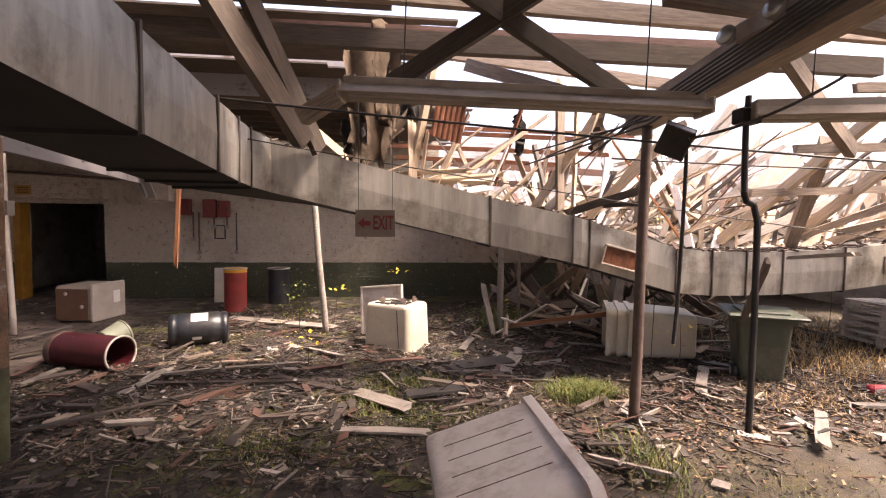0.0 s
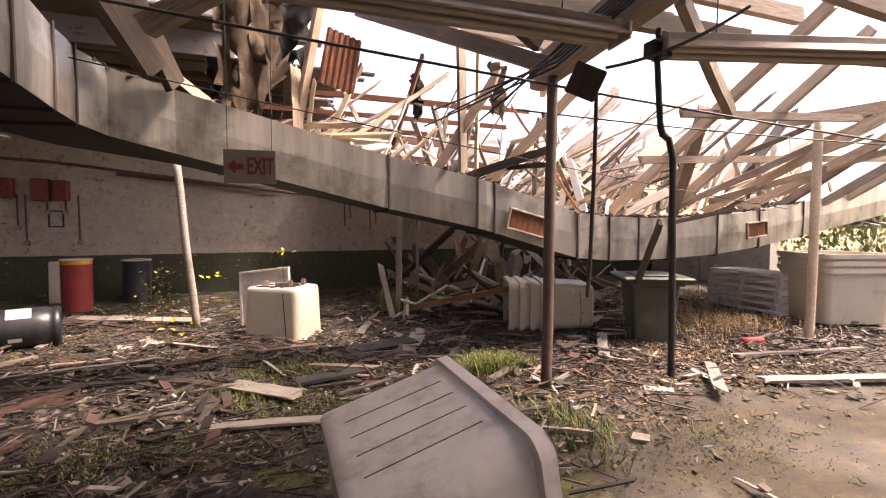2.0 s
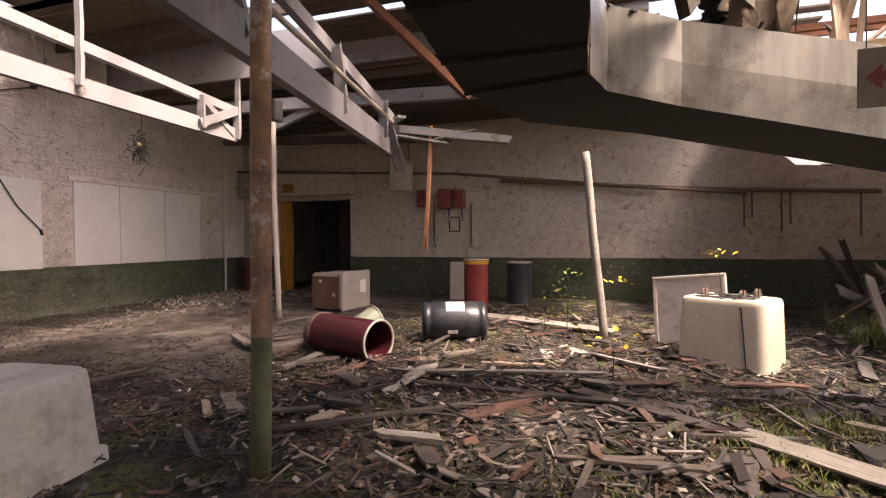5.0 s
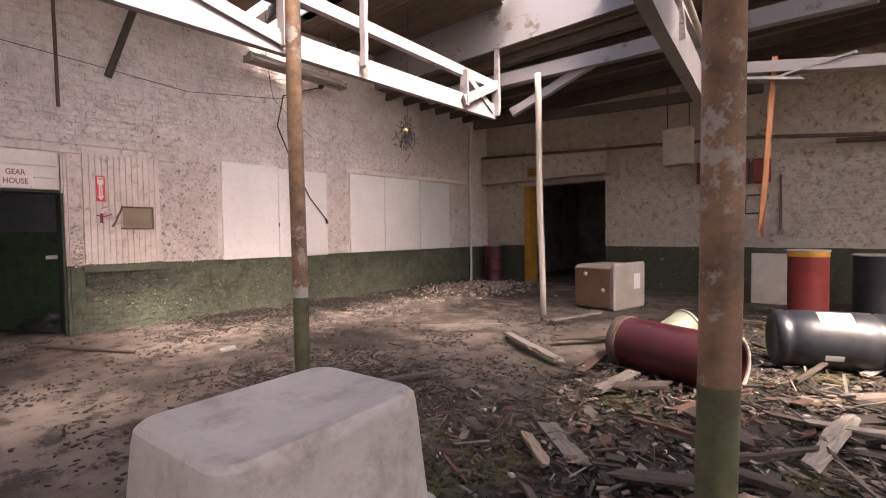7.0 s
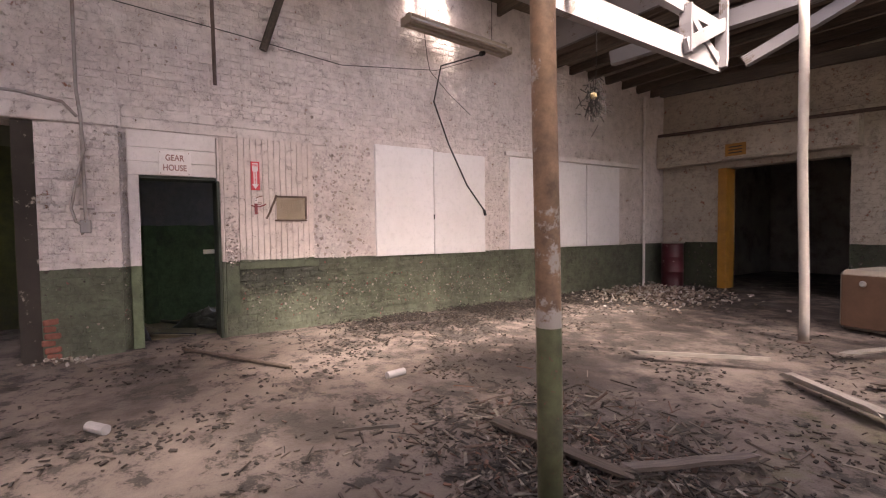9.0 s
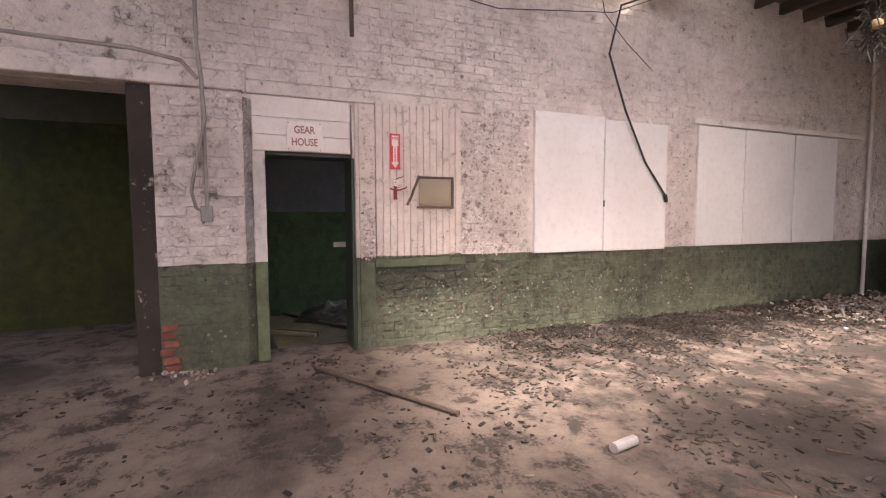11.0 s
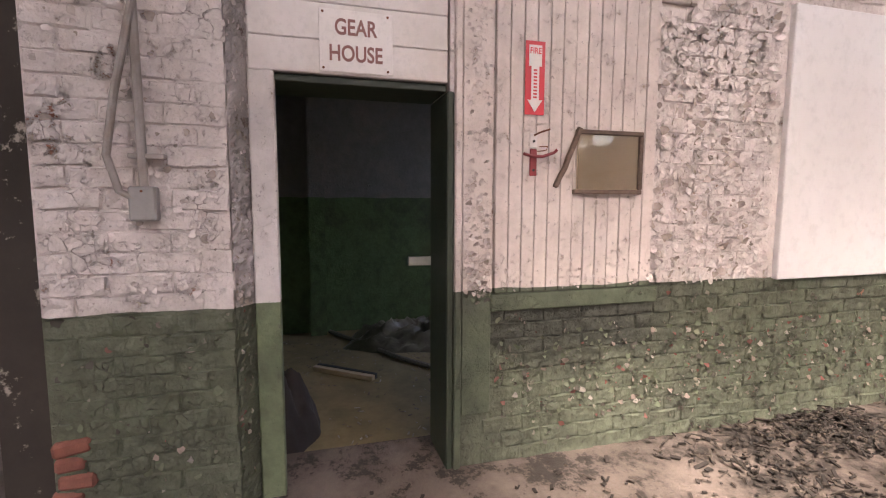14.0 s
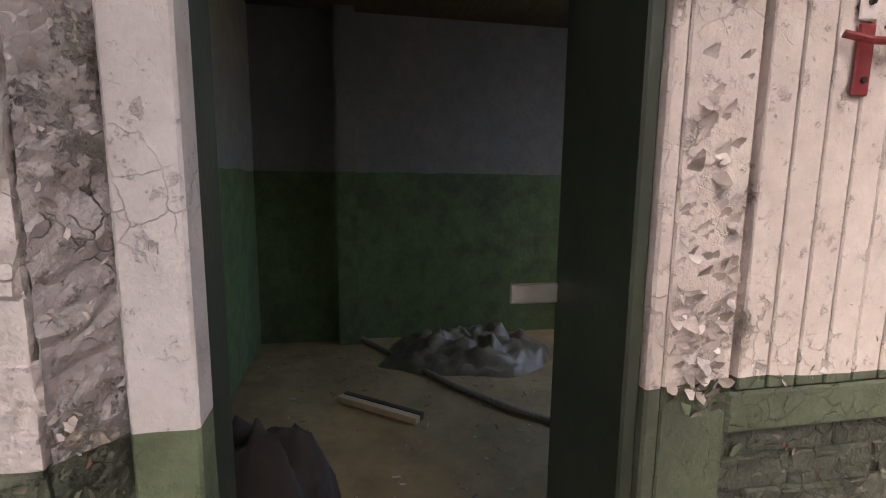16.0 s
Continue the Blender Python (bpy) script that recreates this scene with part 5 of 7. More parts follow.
for k in range(6):
    s = thing("overhead_cable", "slack black cable running along the girder", "cable", group="cables along the girder")
    z = 3.12 + 0.05 * k
    pts = [(2.3 + 0.1 * k + rng.uniform(-.1, .1), 6.5 - 0.3 * k, 3.0 + rng.uniform(-.1, .2)), (2.8 + 0.02 * k, 4.2, z), (2.6 + 0.03 * k, 2.4, z + 0.12), (2.5 + 0.05 * k, 0.4, z + 0.35)]
    part("cord", tube(bmesh.new(), pts, 0.011, 6), M_BLACKRUB, s)
for a, b, r in (((-1.9, 4.3, 3.3), (9.0, 4.3, 2.72), 0.012), ((2.8, 4.9, 2.9), (11.0, 4.5, 2.85), 0.009), ((-1.3, 5.0, 3.05), (7.6, 5.4, 1.95), 0.006), ((2.7, 3.4, 2.85), (3.6, 3.0, 3.25), 0.012)):
    s = thing("steel_wire", "rusty steel wire stretched across the wreck", "wire", group="stretched wires")
    A, B = Vector(a), Vector(b)
    part("wire", tube(bmesh.new(), [A.lerp(B, f) - Vector((0, 0, 0.25 * f * (1 - f))) for f in [k / 10 for k in range(11)]], r, 6), M_DARKMETAL, s)

hb = thing("hanging_box", "dark metal junction box dangling with a long cable", "junction box", look((2.93, 3.95, 2.93), (2.2, 2.9, 2.55), 25))
part("body", boxes((-0.13, 0.13, -0.13, 0.13, -0.13, 0.13), bevel=0.012), M_DARKMETAL, hb)
part("lid", boxes((-0.135, 0.135, -0.135, 0.135, 0.131, 0.145), bevel=0.006), M_DARKMETAL, hb)
s = thing("hanging_cable", "thick black cable hanging from the dangling box", "cable")
part("cord", tube(bmesh.new(), [(3.06, 3.97, 2.85), (3.05, 3.97, 2.2), (3.03, 3.98, 1.4), (3.0, 3.97, 1.08)], 0.018, 8), M_BLACKRUB, s)
s = thing("hanging_pipe", "bent dark steel pipe hanging down to the litter", "pipe")
part("pipe", tube(bmesh.new(), [(3.2, 3.42, 3.2), (3.17, 3.4, 2.95), (3.02, 3.2, 2.42), (3.04, 3.2, 2.36), (3.12, 3.22, 2.33), (3.14, 3.2, 2.2), (3.1, 3.14, 1.4), (3.01, 3.04, 0.66)], 0.024, 10), M_DARKMETAL, s)
part("clamp", boxes((3.1, 3.28, 3.36, 3.48, 2.98, 3.1), bevel=0.01), M_DARKMETAL, s)

# named timbers
T = timber
T((-0.55, 5.25, 3.05), (-1.6, 3.9, 4.9), 0.12, 0.24, M_DARK_TIMBER, "thick dark rafter resting on the duct")
T((-0.42, 5.5, 3.0), (-1.2, 4.3, 4.9), 0.08, 0.2, M_DARK_TIMBER, "second dark rafter resting on the duct")
T((-0.45, 4.55, 3.15), (0.1, 4.3, 3.42), 0.1, 0.16, M_TIMBER, "short broken timber beside the strip light")
T((-1.8, 3.0, 4.35), (3.2, 2.7, 4.2), 0.12, 0.2, M_TIMBER, "long roof tie beam overhead")
T((-2.2, 4.9, 4.55), (6.5, 4.6, 4.25), 0.1, 0.18, M_TIMBER, "weathered roof purlin crossing the open sky")
T((0.4, 4.4, 3.45), (2.1, 4.0, 4.5), 0.09, 0.17, M_DARK_TIMBER, "crossed truss brace")
T((0.6, 4.1, 4.45), (2.7, 4.3, 3.35), 0.09, 0.17, M_DARK_TIMBER, "crossed truss brace")
T((3.1, 4.8, 3.35), (1.4, 6.3, 4.3), 0.09, 0.16, M_TIMBER, "raking brace at the post head")
T((3.15, 4.8, 3.3), (4.6, 7.4, 3.9), 0.09, 0.16, M_PALE, "pale raking brace at the post head")
T((2.4, 3.3, 3.9), (6.5, 3.2, 3.55), 0.1, 0.18, M_TIMBER, "brown roof joist on the broken edge")
T((3.9, 3.9, 3.75), (5.4, 4.6, 3.0), 0.09, 0.16, M_TIMBER, "short broken rafter")
T((5.96, 5.43, 3.3), (6.45, 6.45, 1.9), 0.16, 0.12, M_TIMBER, "stout brown timber leaning on the duct", ragged=0.05)
T((5.0, 5.2, 1.75), (5.15, 5.75, 0.9), 0.07, 0.06, M_DARK_TIMBER, "dark broken stick poking into the bin", ragged=0.06)
T((2.75, 5.9, 2.34), (3.55, 5.6, 2.62), 0.12, 0.10, M_DARK_TIMBER, "charred forked branch lying on the duct", "branch", "branch", ragged=0.12)
T((3.1, 5.85, 2.42), (3.5, 5.5, 2.44), 0.06, 0.06, M_DARK_TIMBER, "charred black branch stub on the duct", "branch", "branch", ragged=0.08)
T((0.68, 6.2, 2.85), (0.95, 5.9, 4.3), 0.1, 0.06, M_PALE, "pale yellow upright stud")
T((1.94, 6.85, 2.75), (2.3, 6.6, 3.95), 0.06, 0.05, M_RUST, "red painted upright bar", "red_bar", "bar")
for k, (z, x0, x1) in enumerate(((3.72, 0.8, 3.6), (3.52, 0.2, 4.2), (3.36, 0.5, 3.8), (3.98, 1.4, 5.0))):
    T((x0, 8.0 + 0.3 * k, z), (x1, 7.6 + 0.3 * k, z - 0.12), 0.06, 0.07, M_RUST, "red painted purlin over the open roof", "red_purlin", "purlin")
T((5.2, 4.3, 1.9), (5.75, 5.7, 1.75), 0.07, 0.04, M_TIMBER, "short stick lying on the duct", ragged=0.05)
T((6.5, 6.4, 2.0), (9.2, 4.2, 3.7), 0.14, 0.1, M_TIMBER, "long raking rafter of the collapsed roof")
T((7.0, 6.2, 2.1), (9.8, 4.9, 3.0), 0.14, 0.1, M_PALE, "pale raking rafter of the collapsed roof")
T((7.4, 5.4, 3.2), (9.9, 4.2, 3.6), 0.12, 0.16, M_TIMBER, "beam lying across the pale post")

# corrugated rusty sheet hanging
bm = bmesh.new()
cols = []
for k in range(19):
    u = (k / 18 - 0.5) * 0.42
    cols.append([bm.verts.new((u, 0.018 * math.cos(k * math.pi / 1.5), z)) for z in (-0.42, 0.0, 0.36)])
for a, b in zip(cols, cols[1:]):
    for k in range(2):
        bm.faces.new((a[k], b[k], b[k + 1], a[k + 1]))
bmesh.ops.solidify(bm, geom=bm.faces[:], thickness=0.004)
ob = obj("corrugated_sheet", bm, M_RUST)
ob.matrix_world = pose(1.17, 6.1, 3.62, -18, 14, 8)
tagged(ob, "rusty corrugated sheet hanging from a purlin", "roof sheet")


def rag(name, at, w, h, material, label, seed, cat="insulation"):
    """A torn hanging sheet with folds and a ragged outline."""
    rng = random.Random(seed)
    bm = bmesh.new()
    n, k = 9, 13
    g = []
    for j in range(k):
        v = j / (k - 1)
        row = []
        for i in range(n):
            u = i / (n - 1) - 0.5
            ww = w * (1 - 0.35 * v + 0.25 * noise.noise((seed, v * 5, 0)))
            row.append(bm.verts.new((u * ww + 0.05 * noise.noise((u * 4, v * 4, seed)), 0.13 * noise.noise((u * 6 + seed, v * 5, 3)) + 0.05 * math.sin(u * 14), -v * h * (1 + 0.25 * noise.noise((u * 7, seed, 1))))))
        g.append(row)
    for j in range(k - 1):
        for i in range(n - 1):
            if rng.random() > 0.08 or j < 3:
                bm.faces.new((g[j][i], g[j][i + 1], g[j + 1][i + 1], g[j + 1][i]))
    bmesh.ops.solidify(bm, geom=bm.faces[:], thickness=0.02)
    ob = obj(name, bm, material, smooth=True)
    ob.matrix_world = at
    return tagged(ob, label, cat)


rag("torn_insulation", pose(0.15, 6.0, 4.6, 0, 0, 10), 0.75, 1.7, M_INSUL, "shredded tan insulation hanging from the roof", 4)
rag("torn_insulation", pose(0.35, 5.6, 4.5, 0, 0, 40), 0.5, 1.2, M_INSUL, "shredded tan insulation hanging from the roof", 6)
rag("roof_felt", pose(0.55, 6.3, 4.3, 0, 0, -10), 0.7, 0.75, M_FELT, "torn black roofing felt hanging down", 7, "roofing felt")
rag("roof_felt", pose(-0.1, 6.2, 3.5, 0, 0, 30), 0.4, 0.5, M_FELT, "torn black roofing felt hanging down", 9, "roofing felt")
rag("torn_insulation", pose(3.3, 6.4, 3.9, 0, 0, 30), 0.35, 0.7, M_INSUL, "shredded tan insulation caught on a brace", 11)
rag("roof_felt", pose(2.3, 6.9, 3.8, 0, 0, 70), 0.15, 0.6, M_FELT, "strip of torn felt dangling", 13, "roofing felt")

# collapsed slope of felted roof in the distance
bm = bmesh.new()
grid = []
for j in range(13):
    row = []
    for i in range(25):
        x = 1.9 + 13.0 * i / 24
        f = j / 12
        row.append(bm.verts.new((x + 0.3 * noise.noise((i, j, 0)), 10.2 + 4.4 * f + 0.2 * noise.noise((i * .7, j, 5)), 2.55 + 2.15 * f + 0.12 * noise.noise((i * 0.5, j * 0.5, 1)))))
    grid.append(row)
for j in range(12):
    for i in range(24):
        bm.faces.new((grid[j][i], grid[j][i + 1], grid[j + 1][i + 1], grid[j + 1][i]))
bmesh.ops.solidify(bm, geom=bm.faces[:], thickness=0.08)
tagged(obj("collapsed_roof_slope", bm, M_ROOFING), "grey felted roof slope slumped behind the wreck", "roof")

# fallen decking that carries the heap of boards
deck = thing("fallen_decking", "grey fallen roof decking sloping behind the duct", "decking")
rng = random.Random(30)
x = 2.9
while x < 12.2:
    w = rng.uniform(0.16, 0.2)
    y1 = 10.3 + rng.uniform(-0.3, 0.2)
    a, b = (x, 6.55, 1.72 + rng.uniform(-0.03, 0.03)), (x + rng.uniform(-.05, .05), y1, 2.56)
    part("plank", board(bmesh.new(), (Vector(b) - Vector(a)).length, w, 0.025, rng, 0.12, 4, 0.01, m=between(a, b)), M_GREYBOARD, deck)
    x += 0.205


def duct_top(x):
    for (xa, _, za), (xb, _, zb) in zip(RUN[8:], RUN[9:]):
        if xa <= x <= xb:
            return za + (zb - za) * (x - xa) / (xb - xa)
    return 2.0


# broken boards standing in the heap
rng = random.Random(31)
for k in range(240):
    L = rng.uniform(0.4, 2.1)
    a = radians(rng.choice((35, 50, 60, 120, 140, -30, 20, 90)) + rng.uniform(-18, 18))
    el = radians(min(82, abs(rng.gauss(32, 24))))
    d = Vector((math.cos(a) * math.cos(el), math.sin(a) * math.cos(el) * 0.5, math.sin(el)))
    if k < 40:
        x, y = rng.uniform(-0.1, 2.9), rng.uniform(6.0, 6.6)
        foot = Vector((x, y, duct_top(x) - 0.02))
        L *= 0.75
    else:
        x, y = rng.uniform(2.9, 11.5), rng.uniform(6.6, 9.9)
        foot = Vector((x, y, 1.70 + (y - 6.55) * 0.225))
    T(foot, foot + d * L, rng.choice((0.04, 0.07, 0.12)), rng.choice((0.02, 0.03, 0.045)), rng.choice((M_PALE, M_PALE, M_PALE, M_GREYBOARD, M_TIMBER, M_BLUEPALLET)), "broken pale roof board in the wreck heap", "broken_board", "board", seed=1000 + k, ragged=0.12, group="broken roof boards", roll=rng.uniform(-60, 60))
# raking rafters still hanging over the east side
for k in range(7):
    x = 5.6 + 0.85 * k
    T((x, 6.6 + rng.uniform(-.2, .3), 1.95), (x + rng.uniform(0.2, 1.4), 3.9 + rng.uniform(-.3, .5), 3.75 + rng.uniform(-.25, .3)), 0.09, 0.13, rng.choice((M_TIMBER, M_PALE, M_GREYBOARD)), "raking rafter of the collapsed east roof", "rafter", "rafter", seed=500 + k, ragged=0.08, group="raking rafters", roll=rng.uniform(-20, 20))
for k, (y, z) in enumerate(((4.2, 3.72), (4.9, 3.2), (5.6, 2.72))):
    T((5.2, y + 0.2, z - 0.1), (12.4, y - 0.2, z + 0.2), 0.07, 0.1, M_TIMBER, "purlin lying over the raking rafters", "purlin", "purlin", seed=540 + k, group="raking rafters")
    for q in range(1):
        xx = rng.uniform(5.5, 11.5)
        T((xx, y + .3, z + 0.02), (xx + rng.uniform(-.9, .9), y - 0.5, z + 0.32), 0.16, 0.025, rng.choice((M_TIMBER, M_PALE, M_DARK_TIMBER)), "loose deck board over the rafters", "deck_board", "board", seed=560 + 10 * k + q, ragged=0.12, group="raking rafters")
for k in range(46):
    x, y = rng.uniform(3.2, 7.5), rng.uniform(9.2, 12.6)
    L = rng.uniform(0.8, 2.0)
    a, el = rng.uniform(0, 6.28), radians(rng.uniform(10, 60))
    d = Vector((math.cos(a) * math.cos(el), math.sin(a) * math.cos(el), math.sin(el)))
    c = Vector((x, y, L / 2 * math.sin(el) + rng.uniform(0, 0.5)))
    T(c - d * L / 2, c + d * L / 2, rng.choice((0.09, 0.14, 0.2)), rng.choice((0.03, 0.05)), rng.choice((M_GREYBOARD, M_WET, M_TIMBER)), "grey board in the heap under the duct", "broken_board", "board", seed=2000 + k, ragged=0.1, group="heap boards", roll=rng.uniform(-60, 60))


for k in range(44):
    x, y = rng.uniform(2.4, 8.4), rng.uniform(8.3, 9.9)
    L, a, el = rng.uniform(0.5, 1.7), rng.uniform(0, 6.28), radians(rng.uniform(5, 55))
    d = Vector((math.cos(a) * math.cos(el), math.sin(a) * math.cos(el), math.sin(el)))
    c = Vector((x, y, L / 2 * math.sin(el) + rng.uniform(0.02, 0.3)))
    T(c - d * L / 2, c + d * L / 2, rng.choice((0.05, 0.09, 0.16)), rng.choice((0.02, 0.03, 0.05)), rng.choice((M_GREYBOARD, M_WET, M_TIMBER, M_PALE, M_BLUEPALLET)), "broken board in the heap under the duct", "broken_board", "board", seed=5000 + k, ragged=0.1, group="heap boards", roll=rng.uniform(-60, 60))


# ---- tubs ----
def tub(name, label, at, material, L=1.16, W=0.9, H=0.72, tx=0.87, ty=0.83):
    """A moulded plastic tub, mouth down at z = 0."""
    s = thing(name, label, "tub", at, group="plastic tubs")
    outer = [(1.0, 1.0, 0.0), (1.0, 1.0, 0.075), (0.945, 0.93, 0.08), (tx, ty, H - 0.07), (tx - 0.012, ty - 0.014, H - 0.025), (tx - 0.045, ty - 0.05, H - 0.004), (tx - 0.09, ty - 0.1, H)]
    rings_ = [[(x, y, z) for x, y in rounded_ring(L * fx, W * fy, 0.11 if z > 0.0 else 0.1, 6)] for fx, fy, z in outer]
    rings_.append([(x, y, H - 0.018) for x, y in rounded_ring(L * (tx - 0.3), W * (ty - 0.34), 0.08, 6)])
    bm = bmesh.new()
    loft(bm, rings_, False, True)
    body = part("body", bm, material, s, smooth=False)
    for p_ in body.data.polygons:
        p_.use_smooth = True
    body.data.set_sharp_from_angle(angle=radians(32))
    bm = bmesh.new()
    inn = [[(x, y, z) for x, y in rounded_ring(L * fx, W * fy, 0.08, 6)] for fx, fy, z in ((0.995, 0.994, 0.0), (0.9, 0.88, 0.0), (0.9, 0.88, 0.08), (tx - 0.05, ty - 0.05, H - 0.09), (tx - 0.28, ty - 0.3, H - 0.045))]
    loft(bm, inn, False, True)
    part("inside", bm, material, s)
    return s


tub("tub", "dirty white plastic tub standing mouth down", pose(-4.52, 3.72, 0.0, 0, 0, 96), M_TUBW, 1.16, 0.88, 0.64, 0.88, 0.85)
tub("tub", "cream plastic tub standing mouth down in the litter", pose(0.52, 8.1, -0.045, 0, 0, -33), M_TUB, 0.98, 0.8, 0.83, 0.9, 0.88)
s = thing("leaning_panel", "broken white plastic panel leaning behind the cream tub", "panel", pose(0.26, 8.80, 0.0, -9, -7, -30))
part("sheet", boxes((-0.46, 0.46, -0.015, 0.015, 0.0, 0.98), bevel=0.008), M_TUBW, s)
for l in ((-0.46, 0.46, -0.05, -0.016, 0.94, 0.98), (-0.46, -0.42, -0.05, -0.016, 0.05, 0.939), (0.42, 0.46, -0.05, -0.016, 0.3, 0.939)):
    part("rim", boxes(l, bevel=0.006), M_TUBW, s)
# tub on its side close to the start
lid = tub("tub", "grimy white tub lying on its side, ribbed wall up", pose(1.55, 2.82, 0.425, 0, -98.5, 0), M_TUBW, 0.86, 1.36, 0.86, 0.71, 0.9)
for k in range(4):
    y = 0.29 - 0.2 * k
    bm = tube(bmesh.new(), [(0.397, y, 0.16), (0.3145, y - 0.01, 0.74)], 0.0028, 6)
    part("rib_groove", bm, M_RUSTPIPE, lid, "thin brown line along a pressed groove")
# nested tubs on their side
for k in range(4):
    tub("tub", "cream tub nested on its side in a row", pose(4.08 + 0.157 * k, 7.62 - 0.066 * k, 0.41, 0, 90, -22), M_TUB, 0.80, 1.1, 0.74 if k < 3 else 0.84)
for k, (dx, dz) in enumerate(((0, 0), (0.02, 0.12), (-0.02, 0.24))):
    tub("tub", "sunlit cream tub in a nested stack", pose(9.62 + dx, 5.95, 0.0 + 1.0 + dz, 180, 0, -18), M_TUB, 1.25, 1.2, 0.95)

# clutter on the cream tub
s = thing("cable_tangle", "dark cord looped over the cream tub", "cable", pose(0.52, 8.1, 0.76))
rng = random.Random(6)
for j in range(3):
    part("loop", tube(bmesh.new(), [(rng.uniform(-.4, .4), rng.uniform(-.28, .28), 0.02 + 0.02 * rng.random()) for k in range(9)], 0.009, 6), M_BLACKRUB, s)
part("drop", tube(bmesh.new(), [(-0.05, -0.3, 0.01), (-0.02, -0.41, -0.05), (0, -0.45, -0.4), (0.02, -0.46, -0.7)], 0.007, 6), M_BLACKRUB, s)
for x, y in ((-0.25, 0.1), (0.1, -0.05), (0.3, 0.12)):
    s = thing("pulley_block", "small rusty pulley standing on the cream tub", "pulley", pose(0.52 + x, 8.1 + y, 0.75, 0, 0, 40))
    part("wheel", lathe(bmesh.new(), [(0.05, -0.015), (0.055, -0.01), (0.04, 0), (0.055, 0.01), (0.05, 0.015)], 16, pose(0, 0, 0.06, 90)), M_RUSTPIPE, s)
    part("cheek", boxes((-0.02, 0.02, -0.025, -0.018, 0, 0.12), (-0.02, 0.02, 0.018, 0.025, 0, 0.12)), M_RUSTPIPE, s)


# ---- drums, bin, crate ----
def steel_drum(name, label, at, material, R=0.245, L=1.02, hoops=True):
    s = thing(name, label, "drum", at)
    prof = [(R - 0.02, 0), (R, 0.004), (R, 0.02), (R - 0.008, 0.03), (R - 0.008, L * 0.32), (R, L * 0.335), (R - 0.008, L * 0.35), (R - 0.008, L * 0.65), (R, L * 0.665), (R - 0.008, L * 0.68), (R - 0.008, L - 0.02)]
    if not hoops:
        prof = [(R - 0.02, 0), (R, 0.004), (R, 0.02), (R - 0.004, 0.03), (R - 0.004, L * 0.5), (R - 0.004, L - 0.02)]
    bm = bmesh.new()
    seg = 36
    rr = []
    for r, z in prof + [(R - 0.018, L - 0.02), (R - 0.03, 0.12)]:
        rr.append([bm.verts.new((r * math.cos(2 * math.pi * k / seg), r * math.sin(2 * math.pi * k / seg), z)) for k in range(seg)])
    for a, b in zip(rr, rr[1:]):
        for k in range(seg):
            bm.faces.new((a[k], a[(k + 1) % seg], b[(k + 1) % seg], b[k]))
    bm.faces.new(rr[0][::-1]); bm.faces.new(rr[-1])
    body = part("shell", bm, material, s)
    for p_ in body.data.polygons:
        p_.use_smooth = True
    body.data.set_sharp_from_angle(angle=radians(40))
    bm = bmesh.new()
    rr = []
    for k in range(seg):
        a = 2 * math.pi * k / seg
        rr.append([bm.verts.new(((R + 0.003 + 0.016 * math.cos(b)) * math.cos(a), (R + 0.003 + 0.016 * math.cos(b)) * math.sin(a), L - 0.01 + 0.016 * math.sin(b))) for b in [2 * math.pi * q / 8 for q in range(8)]])
    for k in range(seg):
        a, b = rr[k], rr[(k + 1) % seg]
        for q in range(8):
            bm.faces.new((a[q], b[q], b[(q + 1) % 8], a[(q + 1) % 8]))
    part("rim", bm, M_OFFWHITE, s, "pale rolled rim", True)
    return s


fd = steel_drum("fibre_drum", "maroon fibre drum lying open end out, paint chipped", between((-4.5, 7.42, 0.26), (-3.48, 7.08, 0.25)) @ pose(-0.52, 0, 0, 0, 90, 0), M_DRUMRED, 0.25, 1.10, False)
part("end_band", lathe(bmesh.new(), [(0.249, 0.0), (0.256, 0.006), (0.256, 0.10), (0.249, 0.105)], 36), M_RUSTPIPE, fd, "dull steel end band", True)
u = steel_drum("steel_drum", "upright red drum with a yellow top band", pose(-3.32, 11.7, 0.0), M_REDBAR, 0.26, 1.04, False)
part("band", lathe(bmesh.new(), [(0.262, 0.94), (0.264, 0.945), (0.264, 1.03), (0.262, 1.035)], 36), M_BAND, u, "yellow painted band", True)
steel_drum("steel_drum", "upright black drum beside the wall", pose(-2.55, 12.75, 0.0), M_BLACKDRUM, 0.28, 0.94, False)
steel_drum("steel_drum", "small maroon drum in the far corner", pose(-10.45, 13.35, 0.0), M_DRUMRED, 0.24, 1.0)


